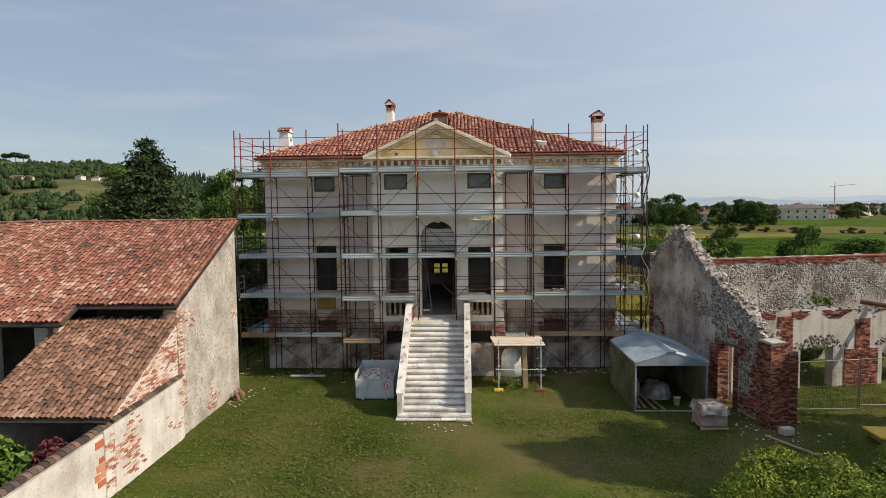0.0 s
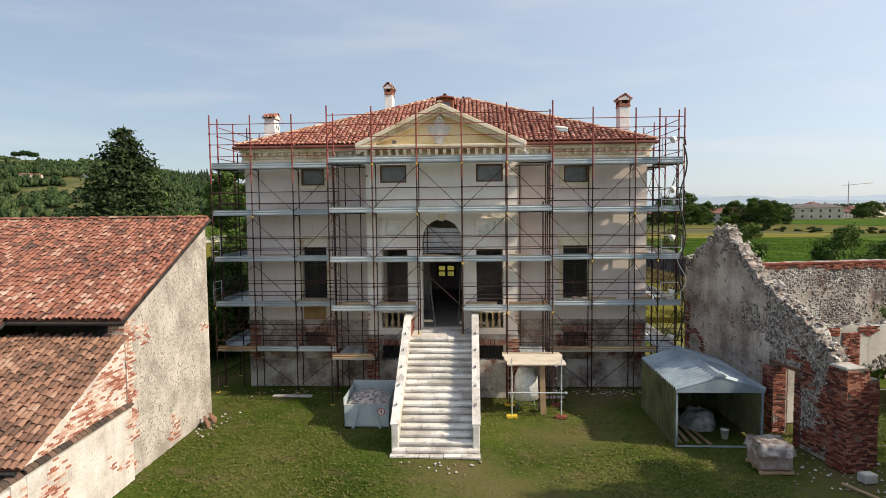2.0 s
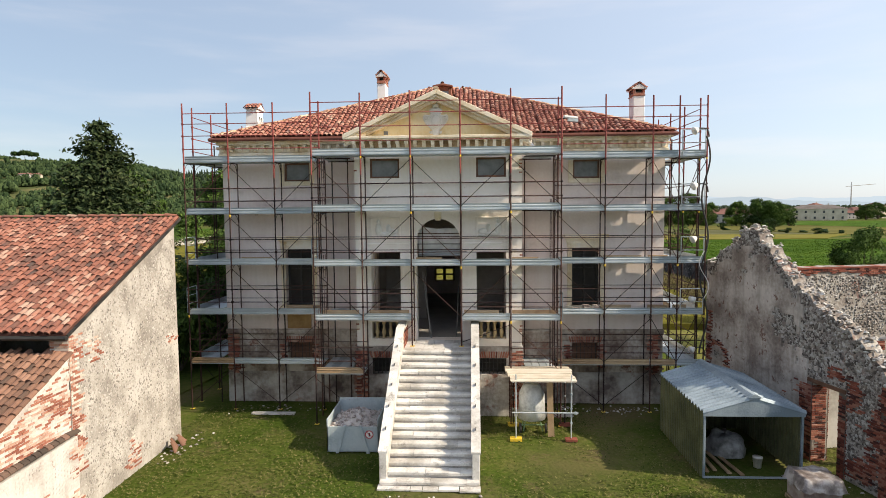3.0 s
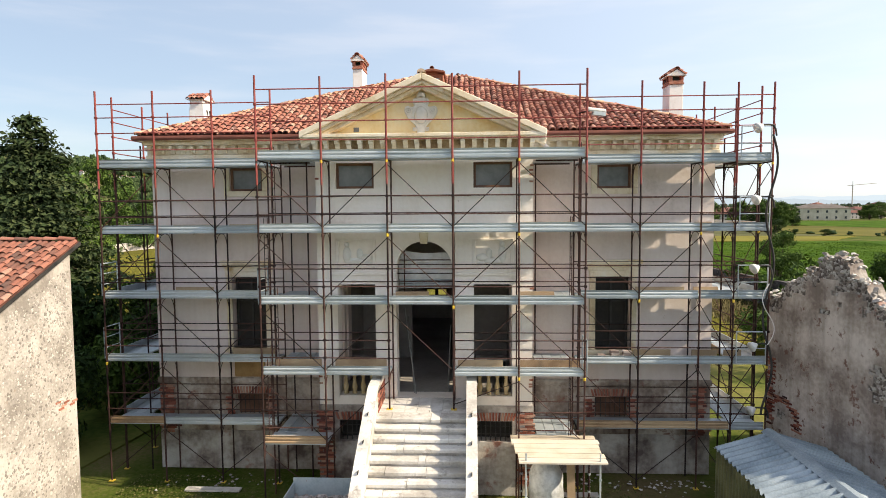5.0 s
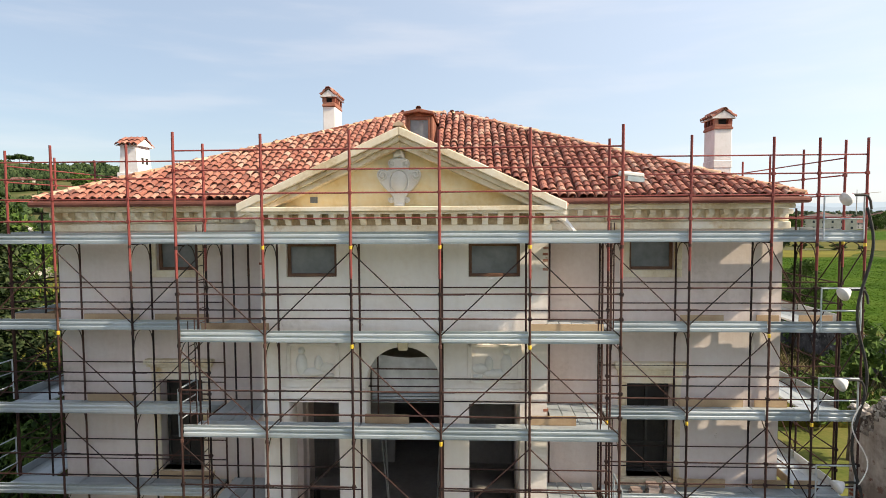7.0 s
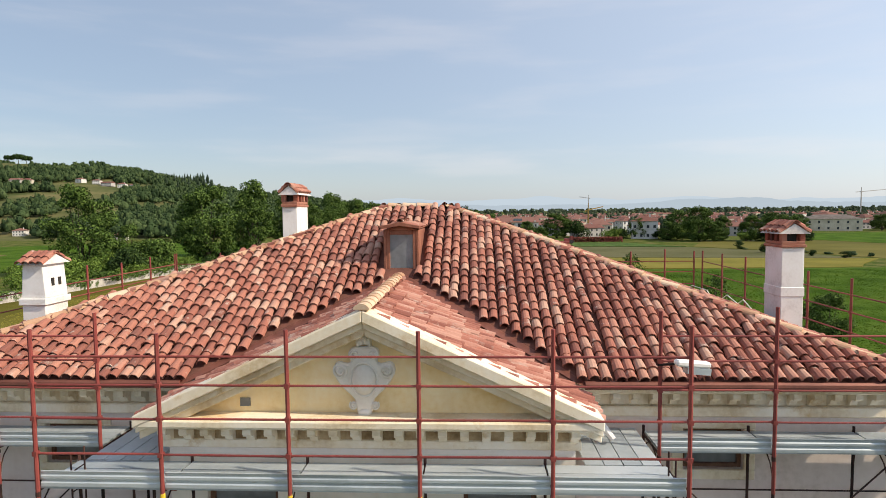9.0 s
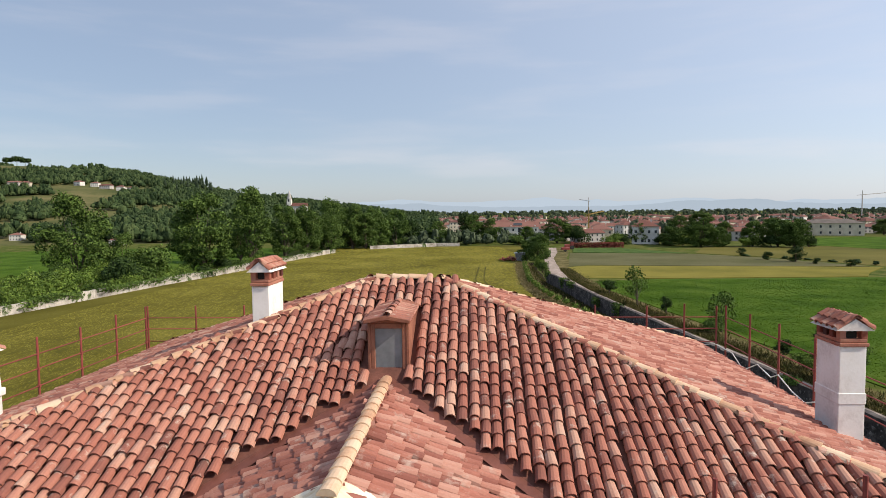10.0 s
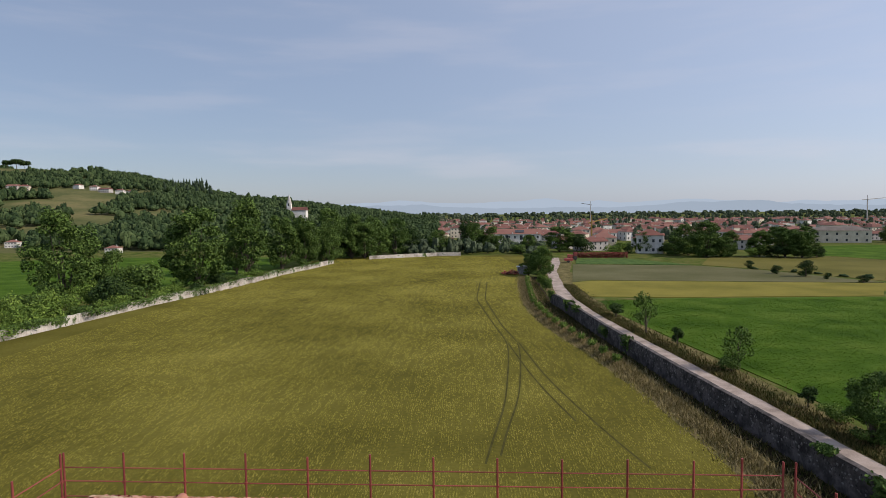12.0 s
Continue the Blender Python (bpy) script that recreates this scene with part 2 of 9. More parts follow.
# ---------------- materials ----------------
def surface(name, colours, scale=1.0, rough=0.8, bump=0.3, fine=12.0, metal=0.0, vary="", amount=0.35, stops=None,
            spots=None, streak=0.0, spec=0.35, bump_size=0.02, spot_scale=0.7, spot_edge=(0.52, 0.6), detail=6.0, trans=0.0):
    """A weathered surface: colours mixed by noise at two scales, spots of another colour, upright streaks, and bump.
    vary: 'object' or 'island' shifts each piece along the colours."""
    m = bpy.data.materials.new(name)
    m.use_nodes = True
    t = m.node_tree
    n, l = t.nodes, t.links
    p = n["Principled BSDF"]
    pos = n.new("ShaderNodeNewGeometry")
    big = n.new("ShaderNodeTexNoise")
    big.inputs["Scale"].default_value, big.inputs["Detail"].default_value = scale, detail
    big.inputs["Roughness"].default_value = 0.5
    small = n.new("ShaderNodeTexNoise")
    small.inputs["Scale"].default_value, small.inputs["Detail"].default_value = fine, 5.0
    l.new(pos.outputs["Position"], big.inputs["Vector"])
    l.new(pos.outputs["Position"], small.inputs["Vector"])
    mixer = n.new("ShaderNodeMath")
    mixer.operation = "MULTIPLY_ADD"
    mixer.inputs[1].default_value = 0.5
    l.new(small.outputs["Fac"], mixer.inputs[0])
    scaled = n.new("ShaderNodeMath")
    scaled.operation = "MULTIPLY_ADD"
    scaled.inputs[1].default_value, scaled.inputs[2].default_value = 1.5, -0.48
    l.new(big.outputs["Fac"], scaled.inputs[0])
    l.new(scaled.outputs[0], mixer.inputs[2])
    value = mixer.outputs[0]
    if vary:
        src = n.new("ShaderNodeObjectInfo").outputs["Random"] if vary == "object" else pos.outputs["Random Per Island"]
        mv = n.new("ShaderNodeMix")
        mv.data_type = "FLOAT"
        mv.inputs[0].default_value = amount
        l.new(value, mv.inputs[2])
        l.new(src, mv.inputs[3])
        value = mv.outputs[0]
    ramp = n.new("ShaderNodeValToRGB")
    e = ramp.color_ramp.elements
    k = len(colours)
    stops = stops or [0.25 + 0.5 * i / max(1, k - 1) for i in range(k)]
    while len(e) < k:
        e.new(0.5)
    for q, s, c in zip(e, stops, colours):
        q.position, q.color = s, (*c, 1)
    l.new(value, ramp.inputs["Fac"])
    colour = ramp.outputs["Color"]
    if streak:
        mp = n.new("ShaderNodeMapping")
        mp.inputs["Scale"].default_value = (2.6, 2.6, 0.16)
        l.new(pos.outputs["Position"], mp.inputs["Vector"])
        st = n.new("ShaderNodeTexNoise")
        st.inputs["Scale"].default_value, st.inputs["Detail"].default_value = 1.6, 7.0
        l.new(mp.outputs["Vector"], st.inputs["Vector"])
        sr = n.new("ShaderNodeMapRange")
        sr.inputs["From Min"].default_value, sr.inputs["From Max"].default_value = 0.48, 0.72
        sr.inputs["To Min"].default_value, sr.inputs["To Max"].default_value = 0.0, streak
        l.new(st.outputs["Fac"], sr.inputs["Value"])
        sm = n.new("ShaderNodeMix")
        sm.data_type, sm.blend_type = "RGBA", "MULTIPLY"
        sm.inputs["B"].default_value = (0.42, 0.38, 0.33, 1)
        l.new(sr.outputs["Result"], sm.inputs["Factor"])
        l.new(colour, sm.inputs["A"])
        colour = sm.outputs["Result"]
    if spots:
        sn = n.new("ShaderNodeTexNoise")
        sn.inputs["Scale"].default_value, sn.inputs["Detail"].default_value = spot_scale, 9.0
        sn.inputs["Roughness"].default_value = 0.7
        l.new(pos.outputs["Position"], sn.inputs["Vector"])
        mr = n.new("ShaderNodeMapRange")
        mr.inputs["From Min"].default_value, mr.inputs["From Max"].default_value = spot_edge
        l.new(sn.outputs["Fac"], mr.inputs["Value"])
        sx = n.new("ShaderNodeMix")
        sx.data_type = "RGBA"
        sx.inputs["B"].default_value = (*spots, 1)
        l.new(mr.outputs["Result"], sx.inputs["Factor"])
        l.new(colour, sx.inputs["A"])
        colour = sx.outputs["Result"]
    l.new(colour, p.inputs["Base Color"])
    p.inputs["Roughness"].default_value, p.inputs["Metallic"].default_value = rough, metal
    p.inputs["Specular IOR Level"].default_value = spec
    if trans:
        p.inputs["Transmission Weight"].default_value = trans
    if bump:
        bp = n.new("ShaderNodeBump")
        bp.inputs["Strength"].default_value, bp.inputs["Distance"].default_value = bump, bump_size
        l.new(mixer.outputs[0], bp.inputs["Height"])
        l.new(bp.outputs["Normal"], p.inputs["Normal"])
    return m


PLASTER = surface("old_plaster", [(0.53, 0.43, 0.365), (0.685, 0.572, 0.518), (0.735, 0.63, 0.58), (0.77, 0.685, 0.64)], 0.5, 0.9, 0.6, 9, streak=0.10,
                  spots=(0.42, 0.32, 0.24), spot_scale=1.1, spot_edge=(0.665, 0.70), stops=[0.1, 0.33, 0.55, 0.8])
PORTICO_PLASTER = surface("cream_plaster", [(0.61, 0.52, 0.435), (0.785, 0.695, 0.61), (0.83, 0.755, 0.68), (0.85, 0.785, 0.72)], 0.6, 0.9, 0.6, 9, streak=0.08,
                          spots=(0.46, 0.34, 0.25), spot_scale=1.3, spot_edge=(0.655, 0.69), stops=[0.1, 0.33, 0.55, 0.8])
BASE_PLASTER = surface("base_plaster", [(0.13, 0.088, 0.07), (0.30, 0.235, 0.19), (0.55, 0.485, 0.42)], 0.9, 0.92, 0.8, 8, streak=0.55,
                       spots=(0.22, 0.105, 0.075), spot_scale=1.1, spot_edge=(0.58, 0.63))
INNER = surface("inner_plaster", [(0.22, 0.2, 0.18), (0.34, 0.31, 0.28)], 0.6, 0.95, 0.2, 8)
YELLOW = surface("yellow_plaster", [(0.70, 0.50, 0.22), (0.80, 0.63, 0.35), (0.84, 0.72, 0.49)], 0.8, 0.88, 0.3, 10, streak=0.08)
STONE = surface("carved_stone", [(0.60, 0.47, 0.30), (0.76, 0.65, 0.48), (0.81, 0.73, 0.60)], 1.2, 0.82, 0.4, 14, streak=0.08,
                spots=(0.55, 0.36, 0.15), spot_scale=1.3, spot_edge=(0.57, 0.70))
WHITE_STONE = surface("white_stone", [(0.40, 0.37, 0.33), (0.61, 0.58, 0.54), (0.74, 0.72, 0.68)], 1.6, 0.8, 0.5, 14,
                      spots=(0.27, 0.245, 0.215), spot_scale=2.6, spot_edge=(0.55, 0.68), vary="object", amount=0.3)
# risers darker than treads: nosing shade painted in, with some staining
SHADED_RISER = surface("shaded_stained_riser", [(0.30, 0.275, 0.245), (0.46, 0.435, 0.40), (0.60, 0.575, 0.54)], 2.2, 0.9, 0.6, 14, vary="object", amount=0.3)
RELIEF = surface("pale_stucco", [(0.66, 0.62, 0.56), (0.76, 0.73, 0.68)], 2.0, 0.8, 0.3, 20)
ROOF_TILE = surface("terracotta_tile", [(0.10, 0.062, 0.054), (0.21, 0.078, 0.058), (0.31, 0.115, 0.08), (0.39, 0.17, 0.12), (0.47, 0.29, 0.215), (0.55, 0.46, 0.38)],
                    1.3, 0.86, 0.6, 30, vary="island", amount=0.72, stops=[0.02, 0.17, 0.40, 0.68, 0.9, 1.0], spots=(0.46, 0.38, 0.32), spot_scale=4, spot_edge=(0.58, 0.7))
ROOF_TILE_ONE = surface("terracotta_single_tile", [(0.10, 0.062, 0.054), (0.21, 0.078, 0.058), (0.31, 0.115, 0.08), (0.39, 0.17, 0.12), (0.47, 0.29, 0.215), (0.55, 0.46, 0.38)],
                        1.3, 0.86, 0.6, 30, vary="object", amount=0.72, stops=[0.02, 0.17, 0.40, 0.68, 0.9, 1.0], spots=(0.46, 0.38, 0.32), spot_scale=4, spot_edge=(0.58, 0.7))
RIDGE_TILE = surface("ridge_tile", [(0.38, 0.20, 0.12), (0.54, 0.34, 0.215), (0.64, 0.48, 0.34)], 2, 0.86, 0.5, 20, vary="island", amount=0.5)
SMOOTH_TILE = surface("weathered_tile", [(0.24, 0.085, 0.062), (0.36, 0.14, 0.10), (0.46, 0.24, 0.18)], 1.2, 0.86, 0.5, 24, vary="island", amount=0.6,
                      spots=(0.46, 0.34, 0.28), spot_scale=2, spot_edge=(0.56, 0.7))
OLD_TILE = surface("barn_tile", [(0.085, 0.056, 0.048), (0.155, 0.074, 0.056), (0.25, 0.098, 0.067), (0.325, 0.135, 0.093), (0.41, 0.265, 0.20), (0.53, 0.44, 0.36)],
                   0.5, 0.9, 0.6, 30, vary="island", amount=0.55, stops=[0.12, 0.28, 0.46, 0.64, 0.82, 0.96])
UNDER_TILE = surface("channel_tile", [(0.10, 0.04, 0.03), (0.18, 0.07, 0.05)], 2, 0.95, 0.4, 20)
BRICK = surface("old_brick", [(0.055, 0.022, 0.018), (0.15, 0.042, 0.029), (0.26, 0.072, 0.046), (0.36, 0.16, 0.11)], 2.0, 0.92, 0.6, 30, vary="island", amount=0.6)
BRICK_ONE = surface("single_brick", [(0.13, 0.045, 0.035), (0.27, 0.085, 0.055), (0.36, 0.14, 0.09), (0.44, 0.27, 0.2)], 2.0, 0.92, 0.6, 30, vary="object", amount=0.6)
LIME = surface("lime_wash", [(0.44, 0.39, 0.357), (0.585, 0.543, 0.51), (0.66, 0.625, 0.597)], 1.1, 0.93, 0.9, 16, streak=0.2,
               spots=(0.36, 0.27, 0.22), spot_scale=5.5, spot_edge=(0.61, 0.66), bump_size=0.03, detail=9)
GABLE_LIME = surface("worn_lime_wash", [(0.26, 0.232, 0.205), (0.41, 0.372, 0.335), (0.53, 0.49, 0.45)], 1.3, 0.93, 0.9, 16, streak=0.2,
                     spots=(0.30, 0.235, 0.195), spot_scale=5.5, spot_edge=(0.60, 0.66), bump_size=0.03, detail=9)
RUBBLE = surface("rubble_wall", [(0.13, 0.10, 0.09), (0.27, 0.23, 0.2), (0.40, 0.36, 0.32), (0.50, 0.47, 0.43)], 1.1, 0.95, 1.0, 7, streak=0.3,
                 spots=(0.25, 0.11, 0.08), spot_scale=0.8, spot_edge=(0.58, 0.66), bump_size=0.05)
COBBLE = surface("cobble", [(0.18, 0.16, 0.145), (0.36, 0.33, 0.3), (0.52, 0.49, 0.45), (0.62, 0.6, 0.56)], 3, 0.85, 0.4, 20, vary="island", amount=0.6)
RED_PAINT = surface("red_scaffold_paint", [(0.17, 0.034, 0.03), (0.27, 0.058, 0.048)], 3, 0.6, 0.15, 40, vary="object", amount=0.5)
RUST = surface("brown_scaffold_steel", [(0.022, 0.013, 0.012), (0.05, 0.025, 0.021), (0.085, 0.042, 0.033)], 3, 0.75, 0.2, 40, vary="object", amount=0.5, spec=0.2)
ZINC = surface("galvanised_steel", [(0.31, 0.355, 0.38), (0.435, 0.48, 0.505), (0.53, 0.575, 0.60)], 1.2, 0.5, 0.2, 14, metal=0.35, vary="object", amount=0.5)
COPPER = surface("brown_metal", [(0.16, 0.06, 0.045), (0.24, 0.09, 0.065)], 2, 0.5, 0.1, 20, metal=0.3)
WOOD = surface("board_wood", [(0.22, 0.14, 0.08), (0.36, 0.24, 0.14), (0.46, 0.33, 0.2)], 2.5, 0.8, 0.4, 30, vary="object", amount=0.5)
PALE_WOOD = surface("pale_board_wood", [(0.46, 0.38, 0.28), (0.60, 0.52, 0.41), (0.68, 0.6, 0.5)], 2.5, 0.8, 0.3, 30, vary="object", amount=0.5)
DARK_WOOD = surface("window_wood", [(0.11, 0.05, 0.03), (0.2, 0.1, 0.06)], 3, 0.6, 0.2, 30)
WHITEWASH = surface("white_render", [(0.62, 0.58, 0.55), (0.76, 0.73, 0.70), (0.80, 0.78, 0.76)], 1.5, 0.85, 0.25, 18)
SHEETING = surface("grey_plastic_sheet", [(0.14, 0.15, 0.16), (0.24, 0.25, 0.26)], 2.2, 0.35, 0.3, 8)
# dark timber; also painted shade that fills openings and interiors
DARK = surface("dark_timber_and_shade", [(0.02, 0.018, 0.016), (0.04, 0.035, 0.03)], 2, 0.8, 0.2, 20)
IRON = surface("black_iron", [(0.02, 0.02, 0.02), (0.05, 0.045, 0.04)], 4, 0.6, 0.1, 30)
YELLOW_PAINT = surface("yellow_paint", [(0.6, 0.4, 0.03), (0.75, 0.52, 0.06)], 6, 0.5, 0.1, 30)
LAWN = surface("lawn", [(0.030, 0.050, 0.008), (0.058, 0.086, 0.014), (0.098, 0.108, 0.028), (0.155, 0.122, 0.06)], 0.22, 0.95, 1.0, 9, bump_size=0.08, spec=0.03,
               stops=[0.22, 0.42, 0.62, 0.84], detail=12, spots=(0.12, 0.098, 0.046), spot_scale=0.7, spot_edge=(0.54, 0.68))



def worn(mat, centres, colour):
    """Trampled earth on a ground material: round patches (x, y, radius) with ragged edges."""
    n, l = mat.node_tree.nodes, mat.node_tree.links
    p = n["Principled BSDF"]
    colour_in = p.inputs["Base Color"].links[0].from_socket
    pos, rag = n.new("ShaderNodeNewGeometry"), n.new("ShaderNodeTexNoise")
    rag.inputs["Scale"].default_value, rag.inputs["Detail"].default_value = 1.7, 12.0
    l.new(pos.outputs["Position"], rag.inputs["Vector"])
    for x, y, r in centres:
        d = n.new("ShaderNodeVectorMath")
        d.operation = "DISTANCE"
        d.inputs[1].default_value = (x, y, 0)
        l.new(pos.outputs["Position"], d.inputs[0])
        q = n.new("ShaderNodeMath")
        q.operation = "MULTIPLY_ADD"
        q.inputs[1].default_value = -1.0 / r
        l.new(d.outputs["Value"], q.inputs[0])
        l.new(rag.outputs["Fac"], q.inputs[2])
        k = n.new("ShaderNodeMapRange")
        for name, value in zip(("From Min", "From Max", "To Min", "To Max"), (-0.42, 0.35, 0.0, 0.5)):
            k.inputs[name].default_value = value
        l.new(q.outputs[0], k.inputs["Value"])
        mix = n.new("ShaderNodeMix")
        mix.data_type = "RGBA"
        mix.inputs["B"].default_value = (*colour, 1)
        l.new(k.outputs["Result"], mix.inputs["Factor"])
        l.new(colour_in, mix.inputs["A"])
        colour_in = mix.outputs["Result"]
    l.new(colour_in, p.inputs["Base Color"])


WORN = [(0.6, -8.8, 2.6), (2.6, -11.0, 3.6), (4.4, -6.2, 2.6), (-1.5, -12.5, 2.4), (1.5, -15.5, 3.2), (-3.5, -2.5, 1.6), (7.0, -1.2, 2.2), (12.6, -9.2, 1.8), (-5.6, -16.0, 1.6)]
worn(LAWN, WORN, (0.118, 0.088, 0.048))

# ---------------- villa ----------------
CX = 0.08                     # the facade's axis
HALF, DEEP, PORTICO = 8.93, 11.8, -1.65
WALL_TOP, FLOOR = 10.25, 2.95
villa = thing("villa", (CX, 0, 0), "plastered Palladian villa with pediment and tiled hip roof under restoration", "house")

side_holes = [(a, b, c, d) for s in (-1, 1) for a, b, c, d in
              ([(CX + s * 5.85 - 0.53, CX + s * 5.85 + 0.53, 9.14, 9.88), (CX + s * 5.85 - 0.55, CX + s * 5.85 + 0.55, 4.03, 6.36),
                (CX + s * 5.85 - 0.54, CX + s * 5.85 + 0.54, 1.78, 2.5)])]
wall = Build()
holed(wall, CX - HALF, CX + HALF, 2.95, WALL_TOP, 0, 0.5, side_holes + [(CX - 2.6, CX + 2.6, FLOOR, 8.2)])
part("wall", wall, PLASTER, villa, "aged cream plaster front wall")
wall = Build()
back_holes = [(CX + s * 5.85 - 0.55, CX + s * 5.85 + 0.55, z, z + h) for s in (-1, 1) for z, h in ((4.0, 2.3), (9.1, 0.75))]
back_holes.append((CX - 0.98, CX + 0.2, 3.7, 4.45))
holed(wall, CX - HALF, CX + HALF, 0, WALL_TOP, DEEP - 0.5, DEEP, back_holes)
part("wall", wall, PLASTER, villa, "aged cream plaster rear wall")
flank_holes = [(y - 0.55, y + 0.55, z, z + h) for y in (2.6, 6.0, 9.3) for z, h in ((4.0, 2.3), (9.1, 0.75))]
for x0, x1 in ((CX - HALF, CX - HALF + 0.5), (CX + HALF - 0.5, CX + HALF)):
    wall = Build()
    holed(wall, 0.5, DEEP - 0.5, 0, WALL_TOP, x0, x1, flank_holes, axis="x")
    part("wall", wall, PLASTER, villa, "aged cream plaster side wall")
for x0, x1 in ((CX - HALF, CX - 2.3), (CX + 2.3, CX + HALF)):
    part("footing", Build().box(x0, x1, -0.06, 0.5, 0, 1.28), RUBBLE, villa, "stained rubble footing")
    part("base_wall", holed(Build(), x0, x1, 1.28, 2.95, -0.03, 0.5, [h for h in side_holes if x0 < h[0] < x1]), BASE_PLASTER, villa, "stained base wall with missing plaster")

for x0, x1 in ((CX - HALF - 0.04, CX - 3.24), (CX + 3.24, CX + HALF + 0.04)):
    band = Build().prism([(-0.09, 2.88), (0.0, 2.88), (0.0, 3.06), (-0.05, 3.06), (-0.09, 3.0)], "x", x0, x1)
    part("string_course", band, BASE_PLASTER, villa, bevel=0.01)

# portico: front wall with a great arch and two side openings, and its flanks
PX = 3.16
ARCH_R, SPRING = 0.83, 6.76
p_holes = [(CX - ARCH_R, CX + ARCH_R, FLOOR, SPRING + ARCH_R)]
for s in (-1, 1):
    a, b = sorted((CX + s * 1.45, CX + s * 2.57))
    p_holes += [(a, b, FLOOR, 6.33), (a, b, 9.14, 9.88), (a, b, 1.62, 2.26)]
portico = Build()
holed(portico, CX - PX, CX + PX, 2.72, WALL_TOP, PORTICO, PORTICO + 0.55, p_holes)
for s in (-1, 1):                                     # spandrels of the arch
    arc = [(CX + s * ARCH_R * math.cos(w), SPRING + ARCH_R * math.sin(w)) for w in np.linspace(0, math.pi / 2, 14)]
    part("spandrel", Build().prism(arc + [(CX + s * ARCH_R, SPRING + ARCH_R)], "y", PORTICO + 0.002, PORTICO + 0.55), PORTICO_PLASTER, villa)
    x0, x1 = sorted((CX + s * PX, CX + s * (PX - 0.5)))
    part("portico_flank", holed(Build(), PORTICO + 0.55, 0, 2.72, WALL_TOP, x0, x1, [(-0.95, -0.3, FLOOR, 6.3)], axis="x"), PLASTER, villa)
part("portico_wall", portico, PORTICO_PLASTER, villa, "cream plastered portico wall with arch")
pbase = Build()
holed(pbase, CX - PX - 0.03, CX + PX + 0.03, 0, 2.72, PORTICO - 0.04, PORTICO + 0.55, [h for h in p_holes if h[3] < 2.7])
for s in (-1, 1):
    x0, x1 = sorted((CX + s * (PX + 0.03), CX + s * (PX - 0.5)))
    part("portico_flank_base", Build().box(x0, x1, PORTICO + 0.55, 0.0, 0, 2.72), RUBBLE, villa)
part("portico_base", pbase, RUBBLE, villa, "exposed rubble and brick base")
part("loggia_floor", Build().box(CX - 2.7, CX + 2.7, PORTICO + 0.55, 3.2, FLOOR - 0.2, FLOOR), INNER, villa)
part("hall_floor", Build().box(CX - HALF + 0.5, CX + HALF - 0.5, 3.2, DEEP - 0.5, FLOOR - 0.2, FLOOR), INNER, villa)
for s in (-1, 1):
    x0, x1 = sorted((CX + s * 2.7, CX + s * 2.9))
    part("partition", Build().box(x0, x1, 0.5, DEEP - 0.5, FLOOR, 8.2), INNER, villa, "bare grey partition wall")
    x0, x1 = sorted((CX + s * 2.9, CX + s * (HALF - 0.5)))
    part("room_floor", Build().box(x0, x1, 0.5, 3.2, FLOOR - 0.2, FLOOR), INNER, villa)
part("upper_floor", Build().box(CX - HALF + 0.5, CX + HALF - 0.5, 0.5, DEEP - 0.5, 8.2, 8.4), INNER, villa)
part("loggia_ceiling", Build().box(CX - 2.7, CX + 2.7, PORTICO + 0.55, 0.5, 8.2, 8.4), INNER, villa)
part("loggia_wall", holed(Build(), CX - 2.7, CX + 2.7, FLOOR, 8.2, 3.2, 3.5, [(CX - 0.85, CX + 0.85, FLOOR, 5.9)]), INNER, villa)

# the hip roof
EAVE_Z, RIDGE_Z, OVER = 10.86, 13.84, 0.48
EX, EY0, EY1 = HALF + 0.22, -OVER, DEEP + OVER
RIDGE_Y, RIDGE_H, RX = (EY0 + EY1) / 2 - 0.1, 0.78, CX + 0.1
roof = Build()
A, B_, C_, D_ = (CX - EX, EY0, EAVE_Z), (CX + EX, EY0, EAVE_Z), (CX + EX, EY1, EAVE_Z), (CX - EX, EY1, EAVE_Z)
R0, R1 = (RX - RIDGE_H, RIDGE_Y, RIDGE_Z), (RX + RIDGE_H, RIDGE_Y, RIDGE_Z)
RUN_L, RUN_R = EX - RIDGE_H + 0.1, EX - RIDGE_H - 0.1     # plan length of the two hip sides
roof.add([A, B_, C_, D_, R0, R1], [(0, 1, 5, 4), (1, 2, 5), (2, 3, 4, 5), (3, 0, 4), (3, 2, 1, 0)])
roof_part = part("roof", roof, UNDER_TILE, villa, "hip roof of red terracotta barrel tiles")
for x0, x1, y0, y1 in ((CX - EX + 0.12, CX + EX - 0.12, EY0 + 0.12, 0.0), (CX - EX + 0.12, CX + EX - 0.12, DEEP, EY1 - 0.12),
                       (CX - EX + 0.06, CX - HALF, 0, DEEP), (CX + HALF, CX + EX - 0.06, 0, DEEP)):
    part("cornice", Build().box(x0, x1, y0, y1, 10.60, 10.72), STONE, villa, "worn cream stone cornice", bevel=0.02)
for x0, x1, y0, y1 in ((CX - EX + 0.02, CX + EX - 0.02, EY0 + 0.03, 0.0), (CX - EX + 0.02, CX + EX - 0.02, DEEP, EY1 - 0.03), (CX - EX + 0.02, CX - HALF, 0, DEEP), (CX + HALF, CX + EX - 0.02, 0, DEEP)):
    part("corona", Build().box(x0, x1, y0, y1, 10.72, 10.84), STONE, villa, bevel=0.015)
